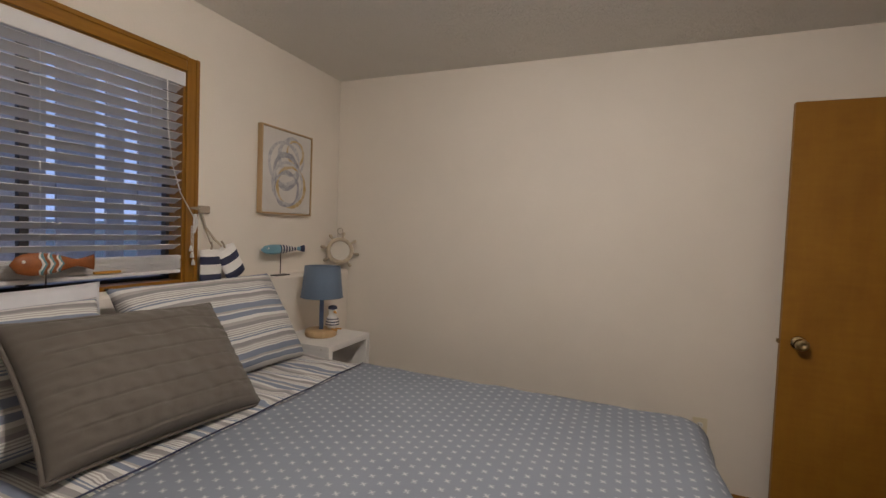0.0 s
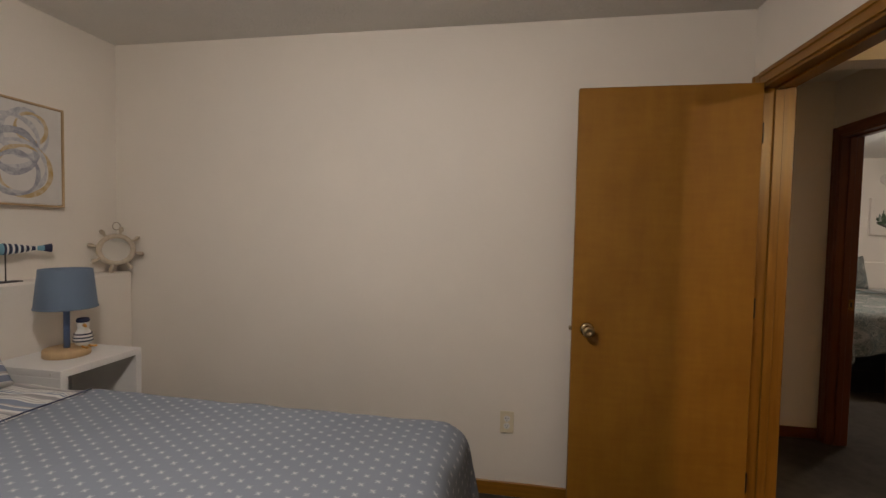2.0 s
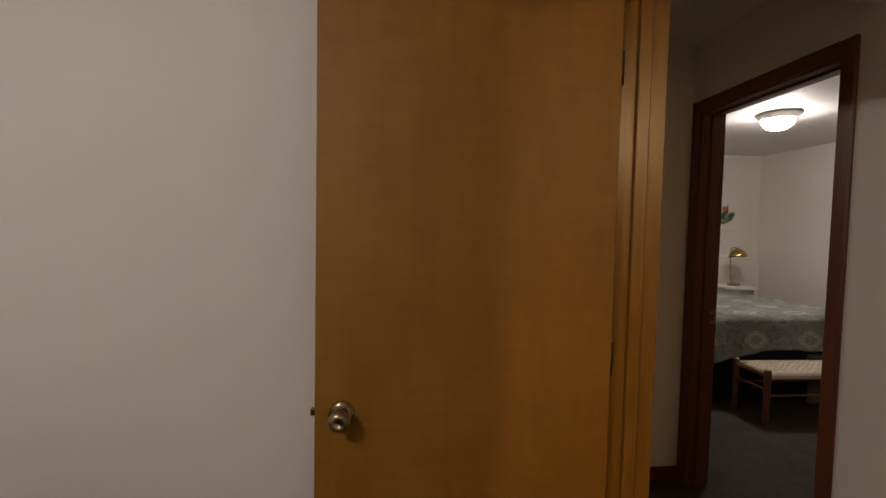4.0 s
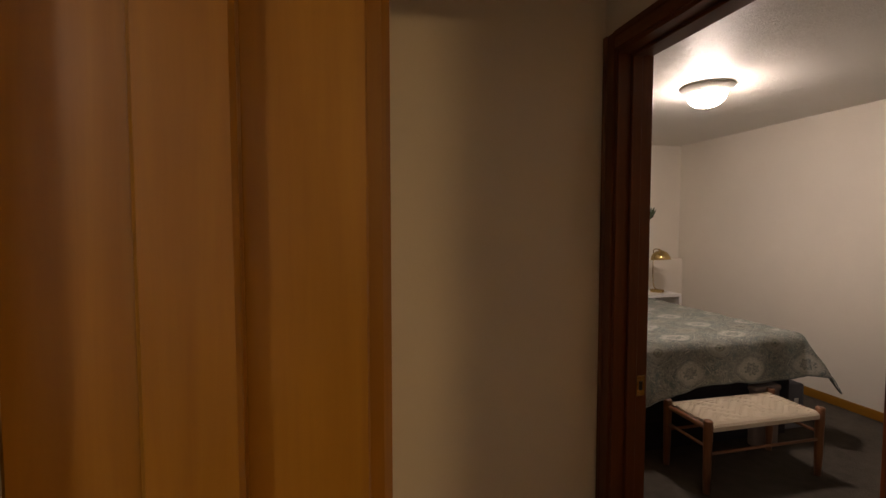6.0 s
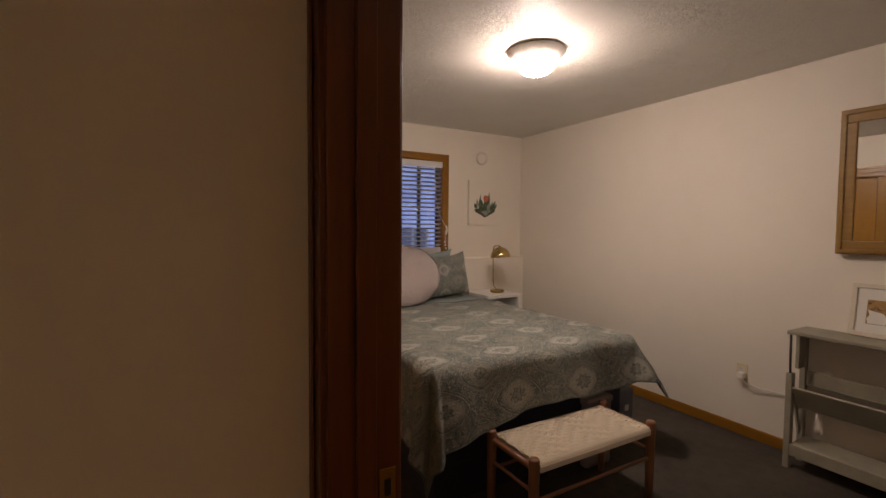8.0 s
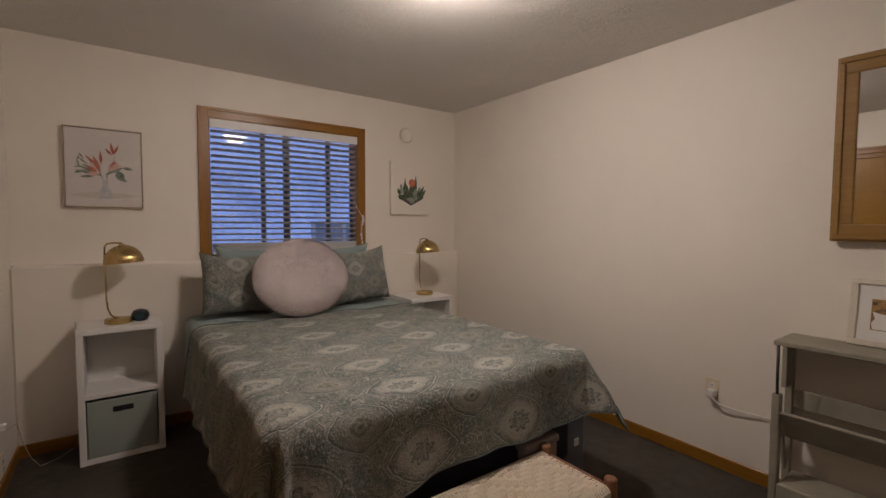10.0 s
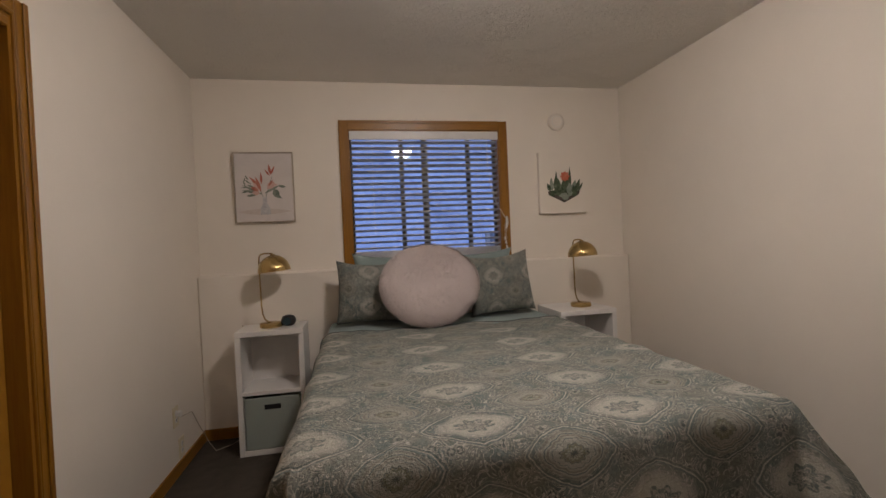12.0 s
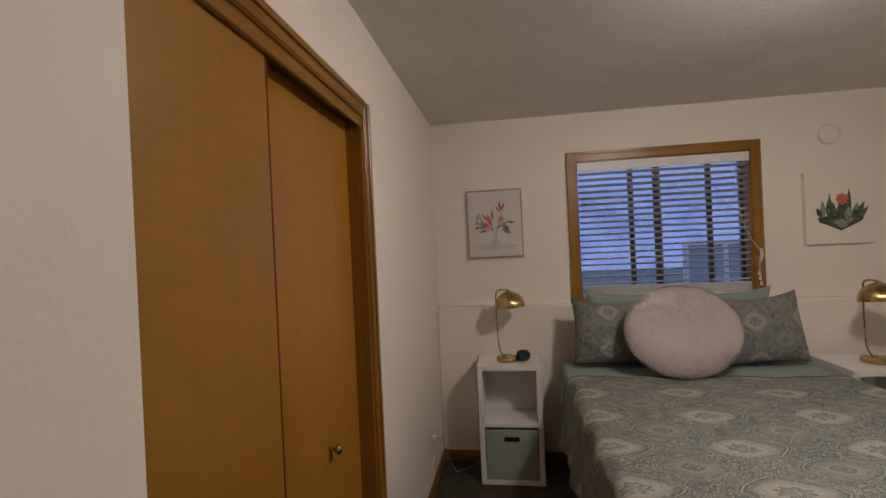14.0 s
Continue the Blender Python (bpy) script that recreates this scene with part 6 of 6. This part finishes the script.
ORANGE = plain("burnt_orange_paint", (0.26, 0.082, 0.02), 0.5, var=0.25, scale=40)
TEAL_P = plain("teal_paint", (0.12, 0.26, 0.30), 0.5, var=0.15)
SKY_P = plain("sky_blue_paint", (0.16, 0.33, 0.42), 0.5, var=0.15)
fish("carved burnt-orange fish with zigzag bands on a rod", -1.335, 1.34, 1.218, 0.25, 0.080, 0.034, ORANGE, TEAL_P,
     ((0.315, 0.335, WHITE_PAINT), (0.338, 0.362, TEAL_P), (0.415, 0.435, WHITE_PAINT), (0.438, 0.462, TEAL_P), (0.525, 0.543, WHITE_PAINT), (0.546, 0.570, TEAL_P)), 0.12, 1.44)
fish("carved sky-blue fish with dark striped body on a rod", -1.335, 2.425, 1.243, 0.36, 0.056, 0.028, SKY_P, NAVY_PAINT,
     ((0.40, 0.425, NAVY_PAINT), (0.43, 0.45, WHITE_PAINT), (0.455, 0.49, NAVY_PAINT), (0.495, 0.52, WHITE_PAINT), (0.525, 0.56, NAVY_PAINT), (0.565, 0.59, WHITE_PAINT), (0.595, 0.63, NAVY_PAINT), (0.635, 0.66, WHITE_PAINT), (0.665, 0.70, NAVY_PAINT), (0.705, 0.73, WHITE_PAINT), (0.735, 0.78, NAVY_PAINT), (0.785, 0.81, WHITE_PAINT), (0.90, 1.0, NAVY_PAINT)), 0.0, 2.58)


def buoy(m, rows, label):
    """A flat wooden buoy in painted bands; local x across, z up."""
    b = thing("wooden_buoy", (0, 0, 0), label, "ornament", "striped buoys")
    for z0, z1, mt_ in rows:
        bm = bmesh.new()
        w = 0.048
        r0 = w * (0.82 if z0 == 0 else 1.0)
        r1 = w * (0.86 if z1 > 0.12 else 1.0)
        lathe(bm, [(r0, z0), (w, z0 + 0.006 if z0 == 0 else z0), (w, z1), (r1, z1 + (0.004 if z1 > 0.12 else 0))], 24)
        bmesh.ops.scale(bm, vec=(1.0, 0.5, 1.0), verts=bm.verts)
        part("band", bm, mt_, b, "", True)
    part("rope_loop", tube(bmesh.new(), [(0, 0, 0.128), (0.004, 0, 0.15), (0.0, 0, 0.165)], 0.004, 6), ROPE, b, "", True)
    b.matrix_world = m @ Matrix.Scale(1.2, 4)


BANDS = ((0.0, 0.036, NAVY_PAINT), (0.036, 0.075, WHITE_PAINT), (0.075, 0.107, NAVY_PAINT), (0.107, 0.13, WHITE_PAINT))
buoy(pose(-1.345, 2.115, LEDGE, 0, 0, 90), BANDS, "navy and white striped wooden buoy standing on the ledge")
buoy(pose(-1.330, 2.258, LEDGE + 0.028, 0, 0, 90) @ pose(0, 0, 0, 0, -29, 0), BANDS, "navy and white striped wooden buoy leaning over on the ledge")
hb = thing("rope_hanger", (X1W, 2.09, 1.45), "small driftwood bird peg with rope ends on the wall", "ornament")
DRIFT = wood("grey_driftwood", (0.24, 0.19, 0.14), (0.40, 0.34, 0.27), 1, 0.7, 50)
part("peg", box(bmesh.new(), X1W + 0.001, X1W + 0.03, 2.07, 2.13, 1.425, 1.462, 0.004), DRIFT, hb)
part("beak", lathe(bmesh.new(), [(0.010, 0.0), (0.006, 0.03), (0.001, 0.05)], 10, Matrix.Translation((X1W + 0.015, 2.075, 1.448)) @ Matrix.Rotation(radians(90), 4, "X")), DRIFT, hb, "", True)
part("rope", tube(bmesh.new(), [(X1W + 0.022, 2.085, 1.43), (X1W + 0.02, 2.11, 1.36), (X1W + 0.03, 2.155, 1.30), (X1W + 0.06, 2.172, 1.268)], 0.0055, 8), ROPE, hb, "", True)
part("rope", tube(bmesh.new(), [(X1W + 0.022, 2.09, 1.43), (X1W + 0.02, 2.105, 1.36), (X1W + 0.05, 2.115, 1.28)], 0.003, 6), ROPE, hb, "", True)

# ship's-wheel mirror in the corner
sw = thing("wheel_mirror", (0, 0, 0), "small round mirror in a whitewashed wheel frame, leaning in the corner", "mirror")
WHITEWASH = plain("whitewashed_wood", (0.50, 0.42, 0.31), 0.7, var=0.18, scale=30)
ry = Matrix.Rotation(radians(90), 4, "X")
part("rim", lathe(bmesh.new(), [(0.066, 0.0), (0.066, 0.014), (0.074, 0.020), (0.088, 0.018), (0.092, 0.010), (0.092, 0.0)], 40, ry, False), WHITEWASH, sw, "", True)
part("mirror_glass", lathe(bmesh.new(), [(0.068, 0.006), (0.067, 0.008)], 40, ry), MIRROR, sw, "round silvered glass")
for i in range(8):
    a = 2 * math.pi * i / 8 + 0.2
    mm = Matrix.Rotation(a, 4, "Y") @ Matrix.Translation((0, -0.009, 0.088))
    part("spoke_handle", lathe(bmesh.new(), [(0.008, 0.0), (0.007, 0.012), (0.012, 0.026), (0.010, 0.040), (0.003, 0.046)], 12, mm), WHITEWASH, sw, "", True)
part("hanging_loop", tube(bmesh.new(), [(0.018 * math.cos(a), -0.004, 0.135 + 0.022 * math.sin(a)) for a in [2 * math.pi * q / 16 for q in range(17)]], 0.0028, 6), ROPE, sw, "jute loop", True)
sw.matrix_world = pose(-1.30, 3.115, LEDGE + 0.132, 0, 0, 42) @ pose(0, 0, 0, -8, 0, 0)

# blue lamp with a bird
bl = thing("table_lamp", (-1.085, 2.645, 0.755), "small lamp with a dusty blue drum shade and seabird figure", "table lamp")
c0 = Matrix.Translation((-1.085, 2.645, 0.755))
part("base", lathe(bmesh.new(), [(0.086, 0.0), (0.090, 0.004), (0.090, 0.030), (0.086, 0.036), (0.01, 0.036)], 36, c0), PALE_WOOD, bl, "pale round wooden base", True)
part("post", lathe(bmesh.new(), [(0.0125, 0.036), (0.0125, 0.26)], 16, c0), plain("denim_blue_paint", (0.10, 0.15, 0.28), 0.5), bl, "blue painted post", True)
part("shade", lathe(bmesh.new(), [(0.118, 0.222), (0.100, 0.402), (0.098, 0.402), (0.116, 0.222)], 48, c0, False), BLUE_SHADE, bl, "dusty blue linen drum shade", True)
part("shade_ring", tube(bmesh.new(), [(-1.085 + 0.1185 * math.cos(a), 2.645 + 0.1185 * math.sin(a), 0.980) for a in [2 * math.pi * q / 40 for q in range(41)]], 0.0026, 6), BLUE_SHADE, bl, "", True)
part("bulb", lathe(bmesh.new(), [(0.012, 0.26), (0.014, 0.28), (0.028, 0.315), (0.02, 0.345), (0.003, 0.352)], 16, c0), WHITE_PLASTIC, bl, "unlit bulb", True)
ORANGE_P = plain("orange_yellow_paint", (0.55, 0.27, 0.05), 0.5)
bc = Matrix.Translation((-1.03, 2.675, 0.790)) @ Matrix.Scale(1.12, 4)
bird = part("seabird_figure", lathe(bmesh.new(), [(0.012, 0.004), (0.026, 0.014), (0.033, 0.034), (0.030, 0.055), (0.021, 0.072), (0.017, 0.080), (0.021, 0.092), (0.021, 0.102), (0.013, 0.114), (0.002, 0.118)], 24, bc), WHITE_PAINT, bl, "white seabird figure in a striped jersey", True)
for z in (0.026, 0.040, 0.054):
    part("jersey_stripe", lathe(bmesh.new(), [(0.0340 if z < 0.05 else 0.0315, z), (0.0345 if z < 0.05 else 0.0305, z + 0.006)], 24, bc, False), NAVY_PAINT, bird, "", True)
part("cap", lathe(bmesh.new(), [(0.022, 0.106), (0.024, 0.112), (0.020, 0.122), (0.004, 0.126)], 20, bc), NAVY_PAINT, bird, "navy cap", True)
part("beak", lathe(bmesh.new(), [(0.008, 0.0), (0.006, 0.016), (0.001, 0.028)], 10, Matrix.Translation((-1.010, 2.664, 0.897)) @ Matrix.Rotation(radians(105), 4, "Y") @ Matrix.Rotation(radians(25), 4, "X")), ORANGE_P, bird, "", True)
for dy in (-0.016, 0.016):
    part("leg", tube(bmesh.new(), [(-1.02, 2.675 + dy, 0.80), (-1.01, 2.675 + dy, 0.793), (-0.985, 2.68 + dy * 1.4, 0.793)], 0.005, 6), ORANGE_P, bird, "", True)

# bear switch plate and painted boat by the door
bp = thing("switch_plate", (X1E, 2.185, 1.15), "black bear-shaped wooden light switch plate", "light switch")
my = Matrix.Translation((X1E, 2.185, 1.08)) @ Matrix.Rotation(radians(-90), 4, "Z")
pts = [(-0.058, 0.0), (0.05, 0.0), (0.06, 0.02), (0.058, 0.05), (0.05, 0.075), (0.054, 0.10), (0.044, 0.122), (0.05, 0.14), (0.046, 0.158), (0.056, 0.168), (0.054, 0.182), (0.04, 0.184), (0.032, 0.174), (0.0, 0.18), (-0.024, 0.172), (-0.034, 0.184), (-0.048, 0.182), (-0.05, 0.168), (-0.04, 0.158), (-0.046, 0.135), (-0.042, 0.118), (-0.056, 0.09), (-0.052, 0.068), (-0.064, 0.05), (-0.066, 0.02)]
part("plate", plate(bmesh.new(), rounded([(1.08 * a, b) for a, b in pts]), -0.008, my), plain("matt_black_paint", (0.010, 0.009, 0.012), 0.7), bp)
part("muzzle", plate(bmesh.new(), ellipse(0.0, 0.142, 0.016, 0.012, 16), -0.004, my @ Matrix.Translation((0, -0.008, 0))), plain("brown_muzzle", (0.045, 0.03, 0.025), 0.6), bp)
part("toggle", box(bmesh.new(), X1E - 0.022, X1E - 0.008, 2.180, 2.190, 1.132, 1.156, 0.003), IVORY_PLASTIC, bp, "ivory toggle")
part("toggle_plate", box(bmesh.new(), X1E - 0.0105, X1E - 0.008, 2.172, 2.198, 1.118, 1.168, 0.001), IVORY_PLASTIC, bp)
bo = thing("boat_plaque", (X1E, 2.06, 1.36), "painted wooden boat plaque, tan above and blue-grey below", "plaque")
mb = Matrix.Translation((X1E, 2.085, 1.352)) @ Matrix.Rotation(radians(-90), 4, "Z")
part("hull", plate(bmesh.new(), [(-0.135, -0.025), (-0.12, -0.055), (-0.09, -0.08), (-0.04, -0.095), (0.04, -0.095), (0.10, -0.075), (0.135, -0.02), (0.02, -0.032)], -0.022, mb @ Matrix.Scale(1.12, 4)), plain("blue_grey_paint", (0.15, 0.19, 0.23), 0.6, var=0.12), bo)
part("deck", plate(bmesh.new(), [(-0.136, -0.024), (0.02, -0.031), (0.136, -0.019), (0.12, 0.03), (0.05, 0.05), (-0.05, 0.045), (-0.11, 0.02)], -0.02, mb @ Matrix.Scale(1.12, 4)), plain("tan_paint", (0.38, 0.30, 0.22), 0.6, var=0.12), bo)

# ---- third room, seen through its door ----
b3 = thing("bed", (-0.2, 5.7, 0), "dark bed with a black and olive quilted coverlet", "bed")
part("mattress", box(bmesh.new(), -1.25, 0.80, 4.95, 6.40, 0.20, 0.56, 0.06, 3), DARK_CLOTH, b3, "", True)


def cover3(fu, fv):
    s = fv * 1.5
    a = fu * 2.6 - 0.0
    x = 0.83 - a if a > 0.5 else 0.83 + 0.10 * (0.5 - a) * 1.2
    drop = max(0.0, 0.5 - a)
    y = 4.92 + s
    e = max(0.0, s - 1.40) + max(0.0, 0.06 - s)
    z = 0.585 + 0.05 * noise.noise((a * 1.6, s * 1.8, 2.0)) + 0.02 * noise.noise((a * 5, s * 5, 5.0)) - drop * 0.85 - e * 1.2
    if drop > 0:
        z += 0.04 * math.exp(-((drop - 0.02) / 0.05) ** 2)
        x += 0.02 * math.sin(s * 15) * drop
    return Vector((x, y, z))


bm = cloth_grid(70, 60, cover3, lambda a, b: (a, b))
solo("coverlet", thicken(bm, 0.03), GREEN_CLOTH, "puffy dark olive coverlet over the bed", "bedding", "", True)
be = thing("bench", (1.10, 5.5, 0), "black-stained wooden bench at the foot of the bed", "bench")
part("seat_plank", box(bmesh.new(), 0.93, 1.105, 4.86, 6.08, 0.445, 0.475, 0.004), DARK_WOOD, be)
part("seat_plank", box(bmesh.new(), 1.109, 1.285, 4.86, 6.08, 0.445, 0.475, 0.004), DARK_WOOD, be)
for x in (0.96, 1.255):
    part("apron", box(bmesh.new(), x - 0.01, x + 0.01, 4.92, 6.02, 0.385, 0.445, 0.002), DARK_WOOD, be)
    for y in (4.92, 6.03):
        part("leg", lathe(bmesh.new(), [(0.018, 0.0), (0.022, 0.03), (0.017, 0.06), (0.024, 0.12), (0.026, 0.27), (0.018, 0.30), (0.027, 0.33), (0.027, 0.445)], 16, Matrix.Translation((x, y, 0))), DARK_WOOD, be, "", True)
# unseen fill lamp, added to brighten the third room
ceiling_lamp(0.3, 5.3, FILL_GLOW_THREE, "flush ceiling light with lit frosted glass bowl and nickel rim")

# ---- outdoors ----
GRASS = plain("dusk_lawn", (0.20, 0.225, 0.20), 0.95, var=0.35, scale=2.0, grain=40)
g = solo("ground", boxes((-400, 400, -400, 400, -0.6, -0.12)), GRASS, "lawn around the house at dusk", "ground", "structure")
FENCE = wood("weathered_fence_board", (0.42, 0.41, 0.42), (0.60, 0.58, 0.58), 2, 0.8, 30)
fen = thing("fence", (-3.2, 1.5, -0.12), "weathered board fence with gaps outside the window", "fence")
y = -2.13
for i in range(27):
    w, gap = ((0.25, 0.075), (0.135, 0.11), (0.28, 0.06))[i % 3]
    part("board", box(bmesh.new(), -3.225, -3.20, y, y + w, -0.12, 3.05 + 0.03 * (i % 4), 0.003), FENCE, fen)
    y += w + gap
for z in (0.35, 1.55):
    part("rail", box(bmesh.new(), -3.28, -3.226, -2.1, 6.0, z, z + 0.09, 0.004), FENCE, fen)

BARK = plain("dark_bark", (0.05, 0.042, 0.036), 0.95, var=0.3, scale=12)
LEAVES = plain("dusk_foliage", (0.045, 0.06, 0.035), 0.8, var=0.4, scale=3)


def tree(x, y, h, r, seed):
    rng = random.Random(seed)
    t = thing("tree", (x, y, -0.12), "leafy garden tree beyond the lawn", "tree", "garden trees")
    bm = bmesh.new()
    tube(bm, [(x, y, -0.12), (x + 0.1, y, h * 0.25), (x - 0.05, y + 0.1, h * 0.55), (x, y, h * 0.9)], 0.02 * h, 8, [1, 0.8, 0.5, 0.15])
    for q in range(7):
        a = rng.uniform(0, 6.28)
        z0 = h * rng.uniform(0.3, 0.7)
        tube(bm, [(x, y, z0), (x + math.cos(a) * r * 0.4, y + math.sin(a) * r * 0.4, z0 + h * 0.1), (x + math.cos(a) * r * 0.8, y + math.sin(a) * r * 0.8, z0 + h * 0.2)], 0.008 * h, 5, [1, 0.6, 0.2])
    part("trunk", bm, BARK, t)
    verts, faces = [], []
    for c in range(34):
        a, e = rng.uniform(0, 6.28), rng.uniform(-0.5, 1.0)
        rr = r * rng.uniform(0.35, 1.0)
        cx, cy, cz = x + rr * math.cos(a), y + rr * math.sin(a), h * (0.68 + 0.28 * e)
        for l in range(46):
            p = Vector((cx + rng.gauss(0, 0.24 * r / 2), cy + rng.gauss(0, 0.24 * r / 2), cz + rng.gauss(0, 0.08 * h)))
            s = rng.uniform(0.06, 0.14)
            d = Vector((rng.uniform(-1, 1), rng.uniform(-1, 1), rng.uniform(-1, 1))).normalized()
            n2 = d.cross(Vector((rng.uniform(-1, 1), rng.uniform(-1, 1), 0.3))).normalized()
            b = len(verts)
            verts += [tuple(p - d * s - t.location), tuple(p + n2 * s * 0.5 - t.location), tuple(p + d * s - t.location), tuple(p - n2 * s * 0.5 - t.location)]
            faces.append((b, b + 1, b + 2, b + 3))
    me = bpy.data.meshes.new("crown")
    me.from_pydata(verts, [], faces)
    me.materials.append(LEAVES)
    o = new("crown", me)
    o.parent = t
    tagged(o, "", "", "", "stuff")


for i, (x, y, h, r) in enumerate(((0.2, 24, 5.5, 2.0), (-5.5, 30, 7.0, 2.6), (-2.4, 38, 8.0, 3.0), (-12, 45, 8.0, 3.4), (-13, 4, 6.0, 2.2))):
    tree(x, y, h, r, i + 3)
st = thing("saw_horse", (-0.4, 15.5, -0.12), "small dark wooden trestle on the lawn", "trestle")
for dx in (-0.35, 0.35):
    part("leg", tube(bmesh.new(), [(-0.4 + dx, 15.3, -0.12), (-0.4 + dx * 0.7, 15.5, 0.62)], 0.035, 6), BARK, st)
    part("leg", tube(bmesh.new(), [(-0.4 + dx, 15.7, -0.12), (-0.4 + dx * 0.7, 15.5, 0.62)], 0.035, 6), BARK, st)
part("beam", box(bmesh.new(), -0.85, 0.05, 15.45, 15.55, 0.6, 0.69, 0.005), BARK, st)


PALE_GATE = plain("pale_gate_paint", (0.70, 0.70, 0.72), 0.7, var=0.05)
PANEL_BLUE = plain("slate_blue_panel", (0.30, 0.34, 0.42), 0.7, var=0.1)
gate = thing("garden_gate", (6.6, 12.0, -0.12), "slate-blue garden gate with pale posts and top rail", "gate")
for x in (6.31, 6.90, 7.25):
    part("post", box(bmesh.new(), x - 0.035, x + 0.035, 11.96, 12.04, -0.12, 1.37, 0.006), PALE_GATE, gate)
part("top_rail", box(bmesh.new(), 6.275, 7.285, 11.97, 12.03, 1.37, 1.41, 0.004), PALE_GATE, gate)
for x0, x1 in ((6.345, 6.865), (6.935, 7.215)):
    part("panel", box(bmesh.new(), x0, x1, 11.985, 12.015, 0.02, 1.37, 0.003), PANEL_BLUE, gate)


def glowing_dusk():
    """Self-glowing colour of blue dusk distance with faint tree masses."""
    n = Net("glowing_dusk_sheet")
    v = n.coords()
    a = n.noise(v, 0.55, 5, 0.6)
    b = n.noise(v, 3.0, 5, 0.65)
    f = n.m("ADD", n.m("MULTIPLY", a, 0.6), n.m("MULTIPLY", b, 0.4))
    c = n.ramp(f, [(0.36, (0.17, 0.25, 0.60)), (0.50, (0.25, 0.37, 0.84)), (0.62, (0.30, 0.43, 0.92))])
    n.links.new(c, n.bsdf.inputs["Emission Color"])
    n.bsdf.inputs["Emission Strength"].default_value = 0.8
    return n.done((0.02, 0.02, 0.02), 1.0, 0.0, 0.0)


# added sheet that glows by itself to brighten the window's lower part
solo("backdrop", boxes((1.0, 26.0, 30.0, 30.1, -2.0, 9.0)), glowing_dusk(), "glowing sheet of hazy blue dusk distance beyond the garden", "backdrop", "structure")
